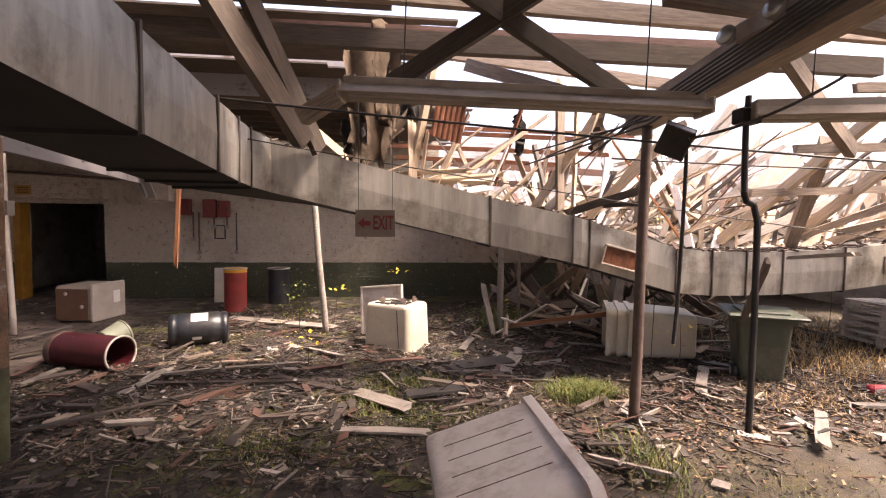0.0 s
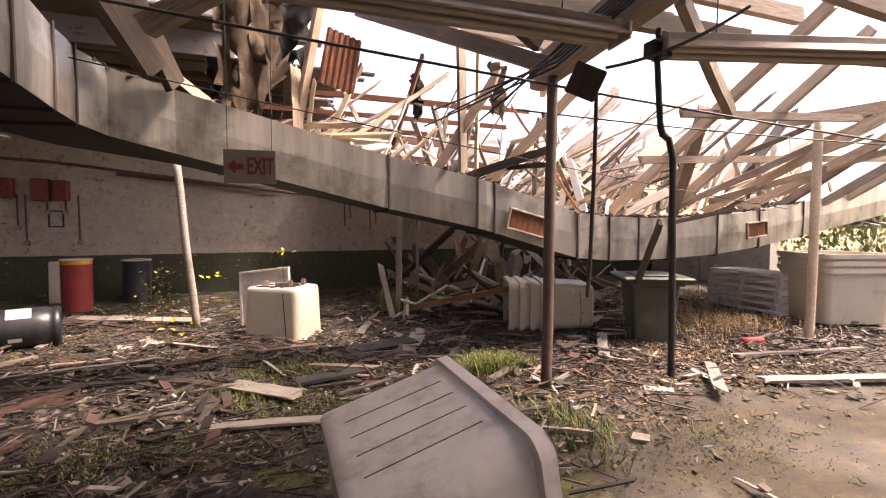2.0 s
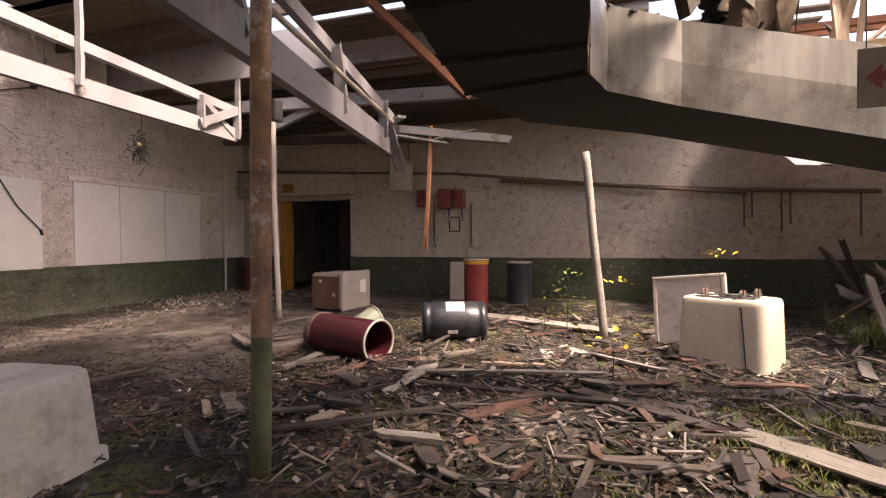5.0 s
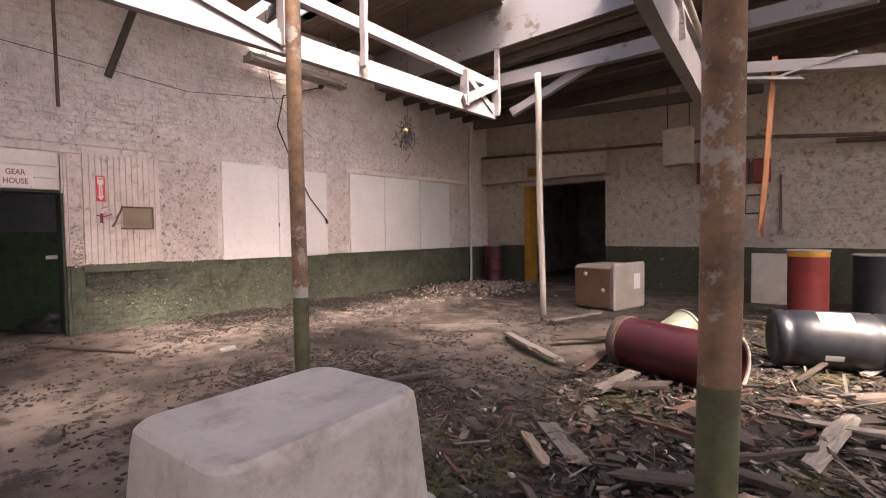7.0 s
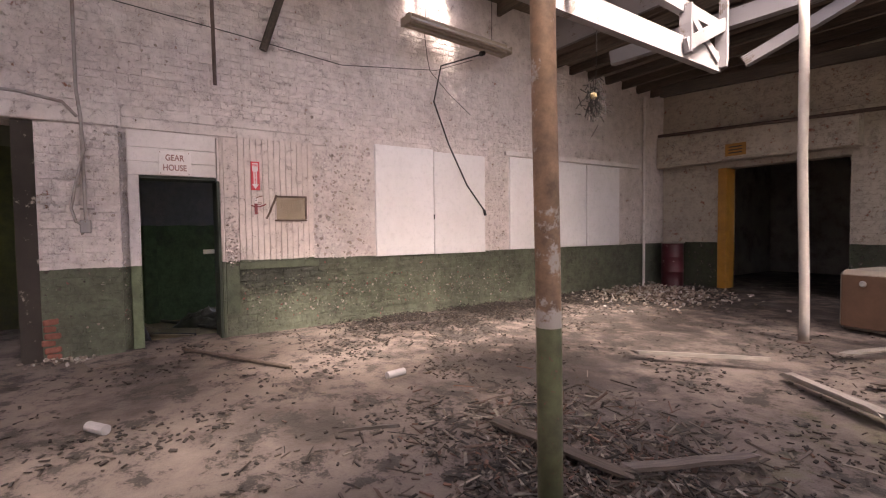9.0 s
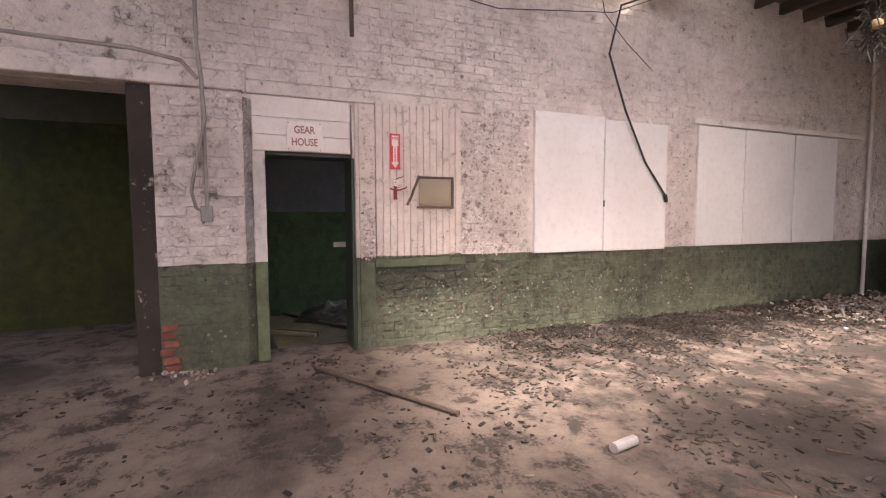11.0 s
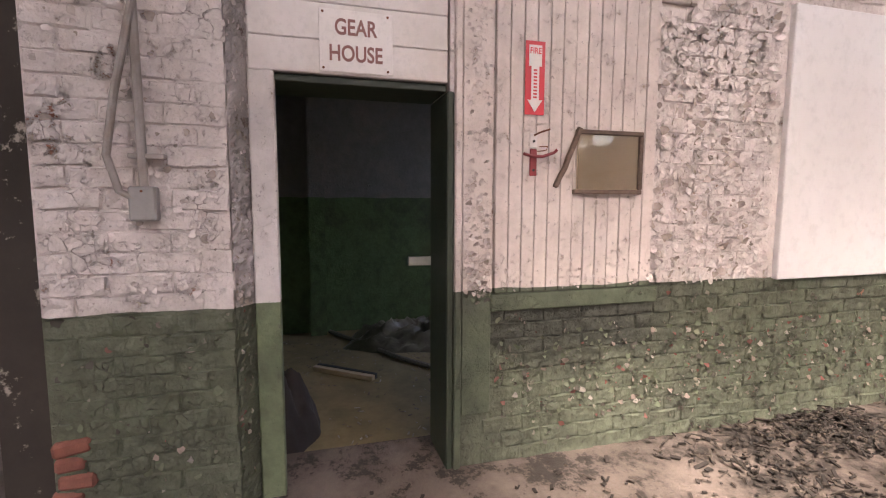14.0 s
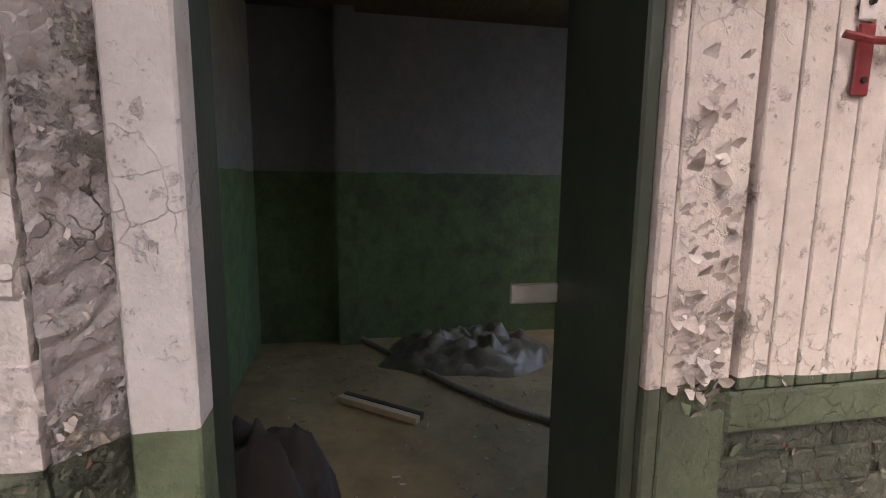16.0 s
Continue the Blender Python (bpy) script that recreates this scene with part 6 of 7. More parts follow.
def plastic_drum():
    s = thing("plastic_drum", "black plastic drum lying on its side, white label", "drum", between((-3.35, 8.3, 0.29), (-2.45, 8.62, 0.29)) @ pose(-0.47, 0, 0, 0, 90, 0))
    R, L = 0.285, 0.92
    prof = [(0.18, 0.03), (R - 0.05, 0.0), (R - 0.012, 0.03), (R - 0.004, 0.09), (R - 0.025, 0.12), (R - 0.004, 0.15), (R, 0.3), (R, L - 0.3), (R - 0.004, L - 0.15), (R - 0.025, L - 0.12), (R - 0.004, L - 0.09), (R - 0.012, L - 0.03), (R - 0.05, L), (0.18, L - 0.03)]
    body = part("body", lathe(bmesh.new(), prof, 40), M_BLACKDRUM, s, smooth=True)
    for a0, a1, z0, z1, nm in ((3.35, 4.05, 0.34, 0.6, "label"), (5.0, 5.2, 0.36, 0.5, "small_label")):
        bm = bmesh.new()
        cols_ = []
        for k in range(9):
            a = a0 + (a1 - a0) * k / 8
            cols_.append([bm.verts.new(((R + 0.003) * math.cos(a), (R + 0.003) * math.sin(a), z)) for z in (z0, z1)])
        for a, b in zip(cols_, cols_[1:]):
            bm.faces.new((a[0], b[0], b[1], a[1]))
        part(nm, bm, M_PAPER, s, "white paper label")


plastic_drum()


def wheelie_bin():
    s = thing("wheelie_bin", "grey green two wheeled refuse bin with lid", "bin", pose(5.62, 6.02, 0.0, 0, 0, -28) @ Matrix.Diagonal((1.15, 1.15, 1, 1)))
    rr = [[(x, y, z) for x, y in rounded_ring(w, d, 0.05, 4)] for w, d, z in ((0.46, 0.46, 0.06), (0.58, 0.6, 0.85), (0.66, 0.7, 0.86), (0.66, 0.7, 0.93))]
    part("body", loft(bmesh.new(), rr), M_BIN, s)
    part("lid", boxes((-0.41, 0.41, -0.44, 0.42, 0.935, 0.985), bevel=0.02), M_BIN, s)
    part("lid_ridge", boxes((-0.25, 0.25, -0.3, 0.25, 0.986, 1.01), bevel=0.01), M_BIN, s)
    part("handle_bar", tube(bmesh.new(), [(-0.28, 0.4, 0.9), (0.28, 0.4, 0.9)], 0.018, 10), M_BIN, s)
    for x in (-0.27, 0.27):
        w = part("wheel", lathe(bmesh.new(), [(0.06, -0.03), (0.1, -0.03), (0.11, -0.015), (0.11, 0.015), (0.1, 0.03), (0.06, 0.03)], 24, pose(x, 0.22 if x > 0 else -0.1, 0.11, 0, 90, 0)), M_BLACKRUB, s, "black rubber tyre", True)
        part("hub", lathe(bmesh.new(), [(0.02, -0.035), (0.06, -0.034), (0.06, 0.034), (0.02, 0.035)], 16, pose(x, 0.22 if x > 0 else -0.1, 0.11, 0, 90, 0)), M_OFFWHITE, w, "pale wheel hub")


wheelie_bin()


def crate():
    s = thing("crate", "tan and brown fibre case with rounded corners tipped on its side", "case", pose(-6.09, 10.9, 0.0, 0, 0, -10))
    part("body", boxes((-0.42, 0.36, -0.46, 0.46, 0.03, 0.78), bevel=0.05), M_TAN, s)
    part("end_panel", boxes((0.362, 0.42, -0.48, 0.48, 0.01, 0.82), bevel=0.03), M_OFFWHITE, s, "paler rounded end")
    part("front_panel", boxes((-0.38, 0.32, -0.475, -0.461, 0.07, 0.72), bevel=0.006), M_BROWNCRATE, s, "brown wooden front")
    part("label", boxes((0.422, 0.426, 0.1, 0.3, 0.35, 0.62)), M_PAPER, s, "paper label")
    for x, z in ((-0.15, 0.62), (0.2, 0.35)):
        part("catch", lathe(bmesh.new(), [(0.035, 0), (0.04, 0.01), (0.025, 0.025)], 14, pose(x, -0.477, z, 90)), M_OFFWHITE, s, "round pale catch")


crate()
s = thing("plastic_basket", "pale green plastic basket lying on its side", "basket", pose(-4.25, 8.35, 0.2, 0, 75, 60) @ Matrix.Scale(0.8, 4))
rr = [[(x, y, z) for x, y in rounded_ring(w, w, w / 2 - 0.001, 8)] for w, z in ((0.40, -0.2), (0.52, 0.2), (0.56, 0.205), (0.56, 0.235), (0.50, 0.235), (0.38, -0.17))]
part("bowl", loft(bmesh.new(), rr), M_GREENPLASTIC, s, smooth=False)
ob = obj("white_panel", boxes((-0.3, 0.3, -0.02, 0.02, 0, 0.92), bevel=0.01), M_OFFWHITE)
ob.matrix_world = pose(-3.95, 12.95, 0.0, -5, 0, 8)
tagged(ob, "tan case lid standing beside the red drum", "panel")


# pallets in the sun
def pallet(at):
    s = thing("pallet", "pale timber pallet in a leaning stack", "pallet", at, group="pallets")
    rng = random.Random(4)
    for k in range(5):
        y = -0.3 + 0.6 * k / 4
        part("deck_board", board(bmesh.new(), 1.5, 0.11, 0.022, rng, 0.004, 3, 0.002, m=pose(0, y, 0.125)), M_BLUEPALLET, s)
    for x in (-0.7, 0, 0.7):
        part("stringer", boxes((x - 0.045, x + 0.045, -0.33, 0.33, 0.02, 0.113), bevel=0.003), M_BLUEPALLET, s)
    for y in (-0.3, 0, 0.3):
        part("base_board", board(bmesh.new(), 1.5, 0.1, 0.018, rng, 0.004, 3, 0.002, m=pose(0, y, 0.01)), M_BLUEPALLET, s)
    return s


pl = pallet(pose(9.22, 7.15, 0.0, 0, 0, 89))
for k in range(1, 6):
    copy_thing(pl, pose(9.22 + 0.02 * k, 7.15, 0.138 * k, 0, 0, 89 + (-1) ** k * 1.2))

# ---- back wall fittings ----
M_CAB = plain("dull_red_enamel", (0.20, 0.03, 0.025), (0.13, 0.02, 0.018), 4, 0.5)
for x0, x1, z0, z1 in ((-5.33, -5.08, 2.32, 2.76), (-4.75, -4.42, 2.26, 2.76), (-4.34, -4.06, 2.27, 2.73)):
    s = thing("electric_cabinet", "dull red electrical cabinet on the back wall", "cabinet", group="electric cabinets")
    part("case", boxes((x0, x1, NY - 0.18, NY - 0.004, z0, z1), bevel=0.012), M_CAB, s)
    part("cabinet_door", boxes((x0 + 0.02, x1 - 0.02, NY - 0.195, NY - 0.182, z0 + 0.02, z1 - 0.02), bevel=0.004), M_CAB, s)
    part("latch", boxes((x1 - 0.07, x1 - 0.04, NY - 0.21, NY - 0.196, (z0 + z1) / 2 - 0.04, (z0 + z1) / 2 + 0.04)), M_DARKMETAL, s)
s = thing("heater_box", "cream unit heater hung below the back roof", "heater")
part("case", boxes((-5.76, -5.24, NY - 1.0, NY - 0.7, 2.66, 3.4), bevel=0.02), M_FIXTURE, s)
for x in (-5.7, -5.3):
    part("hanger", tube(bmesh.new(), [(x, NY - 0.85, 3.39), (x, NY - 0.85, 4.55)], 0.012, 6), M_DARKMETAL, s)
for x, z0, z1 in ((-4.9, 1.35, 2.4), (-5.05, 1.7, 2.4), (-3.9, 1.35, 2.4), (-4.5, 2.05, 2.4), (-4.15, 2.05, 2.4)):
    s = thing("wall_conduit", "rusty conduit dropping from the cabinets", "conduit", group="wall conduits")
    part("pipe", tube(bmesh.new(), [(x, NY - 0.04, z1), (x, NY - 0.04, z0)], 0.02, 8), M_RUSTPIPE, s)
    part("end_box", boxes((x - 0.05, x + 0.05, NY - 0.08, NY - 0.003, z0 - 0.1, z0), bevel=0.006), M_TRIMGREY, s)
s = thing("switch_frame", "dark outlined switch plate on the back wall", "switch")
part("rim", boxes((-4.5, -4.2, NY - 0.03, NY - 0.004, 1.66, 1.69), (-4.5, -4.2, NY - 0.03, NY - 0.004, 2.02, 2.05), (-4.5, -4.47, NY - 0.03, NY - 0.004, 1.69, 2.02), (-4.23, -4.2, NY - 0.03, NY - 0.004, 1.69, 2.02)), M_DARKMETAL, s)
part("plate", boxes((-4.46, -4.24, NY - 0.02, NY - 0.003, 1.7, 2.01)), M_NORTH, s)
s = thing("warning_sign", "small orange warning sign over the dark doorway", "sign")
part("plate", boxes((-9.35, -8.95, NY - 0.335, NY - 0.325, 2.8, 3.05), bevel=0.003), M_YELLOW, s)
for k in range(3):
    part("text_bar", boxes((-9.28, -9.02, NY - 0.338, NY - 0.3355, 2.85 + 0.06 * k, 2.875 + 0.06 * k)), M_DARKMETAL, s)


# ---- more of the wrecked roof above and behind the duct ----
for a, b_, w, h, m_, lab in (((-2.2, 5.1, 4.12), (6.0, 4.9, 4.02), 0.12, 0.2, M_DARK_TIMBER, "dark rafter across the wrecked roof"),
                             ((-1.0, 5.7, 4.42), (5.2, 5.3, 4.3), 0.1, 0.16, M_RED_WOOD, "red brown purlin across the wrecked roof"),
                             ((0.4, 6.6, 4.6), (4.6, 6.2, 4.1), 0.1, 0.14, M_TIMBER, "grey purlin sagging across the wrecked roof"),
                             ((1.2, 9.0, 3.35), (5.6, 9.3, 3.2), 0.09, 0.12, M_RED_WOOD, "red painted purlin beyond the duct"),
                             ((1.0, 9.3, 3.05), (5.4, 9.5, 2.9), 0.09, 0.12, M_RED_WOOD, "red painted purlin beyond the duct")):
    timber(a, b_, w, h, m_, lab)
rng = random.Random(404)
for k in range(90):
    x = rng.uniform(1.8, 9.4)
    y = rng.uniform(6.6, 8.8)
    z = rng.uniform(1.5, 2.3) + 0.08 * (9 - x)
    L = rng.uniform(0.6, 1.9)
    az, el = rng.uniform(0, 6.28), rng.uniform(-0.1, 1.1)
    d = Vector((math.cos(az) * math.cos(el), math.sin(az) * math.cos(el) * 0.6, math.sin(el))) * L
    m_ = rng.choice((M_PALE, M_TIMBER, M_RED_WOOD, M_DARK_TIMBER, M_TIMBER, M_GREYBOARD, M_ORANGE))
    if k in (77, 82):
        continue
    timber((x, y, z), tuple(Vector((x, y, z)) + d), rng.uniform(0.025, 0.11), 0.02, m_, "broken lath sticking out of the collapsed roof", "broken_lath", "lath", seed=k, ragged=0.09, group="broken laths")


for a, b_, w, m_, lab in (((2.62, 5.95, 2.3), (2.5, 5.75, 3.95), 0.2, M_TIMBER, "wide brown plank standing on the duct"), ((2.86, 6.1, 2.25), (2.8, 5.9, 3.8), 0.16, M_PALE, "wide pale plank standing on the duct"),
                         ((2.3, 6.1, 2.36), (2.95, 5.7, 3.5), 0.12, M_PALE, "pale plank leaning against the standing ones"), ((3.0, 6.1, 2.2), (4.0, 5.6, 3.4), 0.13, M_PALE, "pale broken rafter leaning to the post head"),
                         ((1.1, 6.4, 2.62), (2.6, 6.5, 3.7), 0.05, M_PALE, "thin pale lath leaning over the duct"), ((0.9, 6.5, 2.66), (2.4, 6.7, 3.55), 0.04, M_GREYBOARD, "thin grey lath leaning over the duct")):
    timber(a, b_, w, 0.035, m_, lab, "standing_plank", "plank", ragged=0.14, group="planks standing on the duct", roll=75)
rng = random.Random(818)
for k in range(70):
    x, y = rng.uniform(3.4, 9.8), rng.uniform(6.7, 9.4)
    z = 1.72 + (y - 6.55) * 0.22 + rng.random() ** 1.5 * 1.1
    L, el, az = rng.uniform(1.0, 2.8), radians(rng.uniform(8, 48)), radians(rng.gauss(-5, 22))
    d = Vector((math.cos(az) * math.cos(el), math.sin(az) * math.cos(el), math.sin(el))) * L
    timber((x, y, z), tuple(Vector((x, y, z)) + d), rng.choice((0.06, 0.1, 0.16, 0.28)), rng.choice((0.02, 0.03, 0.05)), rng.choice((M_PALE, M_PALE, M_BLUEPALLET, M_GREYBOARD, M_TIMBER, M_TIMBER, M_DARK_TIMBER)), "long broken board of the collapsed roof", "broken_board", "board", seed=4000 + k, ragged=0.15, group="broken roof boards", roll=rng.uniform(-70, 70))


# ---- gear room things ----
def heap(name, label, cat, cx, cy, z0, rx, ry, h, material, seed):
    bm = bmesh.new()
    n, k = 56, 20
    g = []
    for j in range(k):
        f = j / (k - 1)
        row = []
        for i in range(n):
            a = 2 * math.pi * i / n
            r = (1 - f) * (1 + 0.25 * noise.noise((math.cos(a) * 2, math.sin(a) * 2, seed)))
            x, y = cx + rx * r * math.cos(a), cy + ry * r * math.sin(a)
            z = z0 + h * (1 - (1 - f) ** 3) * (0.75 + 0.5 * noise.noise((x * 5, y * 5, seed))) + (0.09 * noise.noise((x * 9, y * 9, seed)) + 0.05 * noise.noise((x * 22, y * 22, seed)) if 0 < j else 0)
            row.append(bm.verts.new((x, y, max(z, z0))))
        g.append(row)
    for j in range(k - 1):
        for i in range(n):
            bm.faces.new((g[j][i], g[j][(i + 1) % n], g[j + 1][(i + 1) % n], g[j + 1][i]))
    bm.faces.new(g[-1])
    return tagged(obj(name, bm, material, smooth=True), label, cat)


heap("plastic_sheeting", "crumpled dusty plastic sheeting heaped on the floor", "plastic sheet", -14.75, 4.62, -0.45, 0.55, 0.95, 0.32, M_PLASTICBAG, 2)
heap("crumpled_cloth", "dark brown crumpled cloth on the floor", "cloth", -12.5, 2.86, -0.45, 0.5, 0.42, 0.62, M_CLOTH, 5)
s = thing("broom_head", "yellow wooden broom head lying on the floor", "broom", pose(-13.68, 3.54, -0.45, 0, 0, 51))
part("block", boxes((-0.39, 0.39, -0.035, 0.03, 0.0, 0.055), bevel=0.006), M_CARD, s)
part("bristles", boxes((-0.38, 0.39, 0.03, 0.08, 0.002, 0.06), bevel=0.004), M_BLACKRUB, s)
s = thing("cable_conduit", "long bent pale hose lying across the floor", "hose")
part("hose", tube(bmesh.new(), [(-15.4, 3.46, -0.42), (-14.7, 3.85, -0.42), (-13.97, 4.25, -0.42), (-13.5, 4.6, -0.42), (-13.1, 5.0, -0.42)], 0.03, 8), M_GREYBOARD, s)
s = thing("fallen_pole", "thin brown pole lying on the slab", "pole")
part("shaft", tube(bmesh.new(), [(-10.4, 3.48, 0.03), (-9.7, 3.87, 0.03), (-9.0, 4.27, 0.025)], 0.02, 8), M_DARK_TIMBER, s)
ob = obj("hatch_cover", boxes((-0.24, 0.24, -0.29, 0.29, 0, 0.018), bevel=0.004), M_FLOOR)
ob.matrix_world = pose(-10.45, 2.86, 0.002, 0, 0, 14)
tagged(ob, "thin dusty floor plate in front of the pier", "floor plate")
s = thing("broken_pipe", "short pale clay pipe lying on the slab", "pipe", pose(-8.3, 2.78, 0.035, 0, 0, 35))
part("pipe", lathe(bmesh.new(), [(0.028, -0.09), (0.035, -0.09), (0.035, 0.09), (0.028, 0.09)], 14, pose(0, 0, 0, 0, 90, 0)), M_GREYBOX, s)
s = thing("can", "dented grey can lying on the slab", "can", pose(-8.2, 5.0, 0.033, 0, 0, 100))
part("body", lathe(bmesh.new(), [(0.03, -0.1), (0.033, -0.098), (0.033, 0.098), (0.03, 0.1)], 14, pose(0, 0, 0, 0, 90, 0)), M_GREYBOX, s)
s = thing("plastic_float", "faded red plastic float in the litter", "float", pose(6.75, 5.25, 0.07, 0, 0, -15))
part("body", lathe(bmesh.new(), [(0.03, -0.17), (0.06, -0.15), (0.065, 0), (0.06, 0.15), (0.03, 0.17)], 18, pose(0, 0, 0, 0, 90, 0)), M_PINK, s, smooth=True)


# ---- boards on the floor ----
FL = [
    ((-0.18, 4.74), (0.76, 4.53), 0.13, M_GREYBOARD), ((-0.15, 5.85), (0.6, 5.1), 0.2, M_GREYBOARD), ((-1.2, 6.5), (-0.1, 5.75), 0.12, M_WET),
    ((-3.3, 4.9), (-1.4, 6.2), 0.07, M_WET), ((-3.65, 6.3), (-3.35, 7.2), 0.09, M_RED_WOOD), ((-2.85, 5.9), (-2.7, 6.9), 0.1, M_GREYBOARD),
    ((-2.0, 5.5), (-1.5, 6.2), 0.13, M_RED_WOOD), ((-2.9, 6.6), (-0.9, 6.9), 0.07, M_GREYBOARD), ((-2.7, 6.3), (-0.6, 6.2), 0.08, M_WET),
    ((-1.0, 7.9), (-0.3, 7.2), 0.09, M_GREYBOARD), ((-6.8, 5.01), (-5.85, 5.14), 0.09, M_DARK_TIMBER), ((-7.27, 7.25), (-6.3, 7.9), 0.06, M_GREYBOARD),
    ((-6.0, 7.6), (-5.32, 7.05), 0.08, M_GREYBOARD), ((-5.9, 5.2), (-5.55, 5.8), 0.06, M_WET), ((-7.2, 4.11), (-6.98, 4.35), 0.03, M_WET),
    ((-6.09, 7.69), (-4.91, 6.89), 0.10, M_GREYBOARD), ((-4.29, 6.4), (-4.21, 7.03), 0.13, M_GREYBOARD), ((-3.6, 6.37), (-3.1, 5.95), 0.12, M_WET),
    ((-6.03, 8.85), (-5.65, 9.55), 0.09, M_GREYBOARD), ((-4.67, 5.16), (-4.44, 5.01), 0.06, M_WET), ((-4.6, 6.71), (-4.75, 7.83), 0.09, M_RED_WOOD), ((-5.6, 8.0), (-4.6, 8.6), 0.1, M_WET), ((-5.4, 7.7), (-4.9, 8.3), 0.12, M_WET), ((5.89, 4.83), (7.93, 4.54), 0.16, M_GREYBOARD),
    ((5.3, 4.03), (7.4, 3.4), 0.14, M_GREYBOARD), ((5.28, 4.67), (4.51, 3.88), 0.12, M_GREYBOARD), ((2.22, 3.94), (2.7, 3.5), 0.05, M_GREYBOARD),
    ((4.32, 5.39), (5.0, 6.3), 0.14, M_GREYBOARD), ((-0.7, 9.4), (-3.0, 10.4), 0.2, M_GREYBOARD), ((1.4, 6.7), (2.2, 6.9), 0.35, M_FELT),
    ((0.6, 5.6), (1.3, 5.75), 0.3, M_FELT), ((1.6, 7.6), (1.9, 8.4), 0.12, M_GREYBOARD), ((2.0, 6.4), (2.6, 7.6), 0.22, M_GREYBOARD),
]
rng = random.Random(50)
for k in range(150):
    x = rng.uniform(-4.3, 7.5)
    y = rng.uniform(4.7, 10.5)
    if abs(x + 3.9) < 0.7 and abs(y - 7.2) < 0.5 or abs(x + 2.9) < .6 and abs(y - 8.45) < .5 or abs(x - .5) < .8 and abs(y - 8.1) < .7: continue
    a = rng.gauss(0.1, 0.8)
    L = rng.uniform(0.2, 0.85)
    FL.append(((x, y), (x + L * math.cos(a), y + L * math.sin(a)), rng.choice((0.03, 0.04, 0.06, 0.09, 0.13)), rng.choice((M_WET, M_WET, M_WET, M_WET, M_GREYBOARD, M_RED_WOOD, M_TIMBER))))
for k, (a, b, w, m_) in enumerate(FL):
    name, lab = ("plank", "rotten board lying in the litter") if m_ in (M_WET, M_RED_WOOD, M_TIMBER) else ("plank", "pale weathered board lying in the litter")
    if m_ is M_FELT:
        name, lab = "felt_piece", "torn sheet of black roofing felt in the litter"
    z = 0.05 + rng.uniform(0, 0.035)
    T((*a, z), (*b, z + rng.uniform(-0.02, 0.05)), w, rng.choice((0.018, 0.025, 0.035)), m_, lab, name, "board" if name == "plank" else "felt", seed=3000 + k, ragged=0.06, group="boards in the litter", roll=rng.uniform(-9, 9))
T((2.6, 8.5, 0.25), (4.3, 7.4, 0.72), 0.08, 0.06, M_ORANGE, "long orange brown rail propped on the tubs")
T((2.7, 8.6, 0.2), (4.4, 7.55, 0.66), 0.05, 0.05, M_GREYBOARD, "grey rail propped beside the orange one")
T((2.35, 8.6, 0.05), (2.2, 8.9, 0.95), 0.12, 0.03, M_GREYBOARD, "grey board standing upright in the litter", "upright_board", "board", ragged=0.1)


# ---- loose litter: one scatter a kind ----
def scatter(name, label, count, seed, area, size, material, flat=14, keep=None, zbase=0.02, zspread=0.05):
    rng = random.Random(seed)
    verts, faces = [], []
    for _ in range(count):
        x, y = area(rng)
        if keep and not keep(x, y, rng):
            continue
        l, w, t = size(rng)
        m = Matrix.Translation((x, y, zbase + rng.random() ** 2 * zspread)) @ pose(0, 0, 0, rng.gauss(0, flat), rng.gauss(0, flat), rng.uniform(0, 360))
        b = len(verts)
        j = [rng.uniform(0.75, 1.0) for _ in range(4)]
        for sx, sy, q in ((-1, -1, 0), (1, -1, 1), (1, 1, 2), (-1, 1, 3)):
            for sz in (-1, 1):
                verts.append(tuple(m @ Vector((sx * l / 2 * j[q], sy * w / 2 * j[(q + 1) % 4], sz * t / 2))))
        faces += [tuple(b + i for i in f) for f in ((0, 2, 3, 1), (2, 4, 5, 3), (4, 6, 7, 5), (6, 0, 1, 7), (1, 3, 5, 7), (0, 6, 4, 2))]
    me = bpy.data.meshes.new(name)
    me.from_pydata(verts, [], faces)
    me.materials.append(material)
    return tagged(new(name, me), label, "debris", kind="stuff")


def wreck_area(rng):
    return rng.uniform(-4.8, 9.5), rng.triangular(2.4, 12.5, 5.4)


def edge_keep(x, y, rng):
    n_ = noise.noise((x * 0.8, y * 0.8, 7))
    west = min(1.0, max(0.0, (x + 5.2 + n_) / 1.6))
    near = min(1.0, max(0.0, (y - 2.9 + n_ + 0.2 * max(0, x)) / 1.4)) if x < 2.6 else min(1.0, max(0.0, (y - 3.5 + n_ * .6) / 1.3))
    return rng.random() < west * (0.12 + 0.88 * near)


scatter("wood_litter", "dense litter of rotten wood splinters on the slab", 26000, 60, wreck_area, lambda r: (r.uniform(0.03, 0.1) if r.random() < 0.75 else r.uniform(0.1, 0.32), r.uniform(0.005, 0.026), r.uniform(0.003, 0.012)), M_CHIPS, 13, edge_keep)
scatter("bark_litter", "flat bits of bark and felt among the litter", 6500, 61, wreck_area, lambda r: (r.uniform(0.03, 0.13), r.uniform(0.02, 0.075), r.uniform(0.003, 0.01)), M_CHIPS, 16, edge_keep)
scatter("leaf_litter", "dry leaves and chips close to the walked strip", 6000, 62, lambda r: (r.uniform(-4.5, 4), r.triangular(2.6, 7, 4.4)), lambda r: (r.uniform(0.012, 0.05), r.uniform(0.008, 0.03), 0.003), M_CRUMBS, 22, None, 0.012, 0.03)
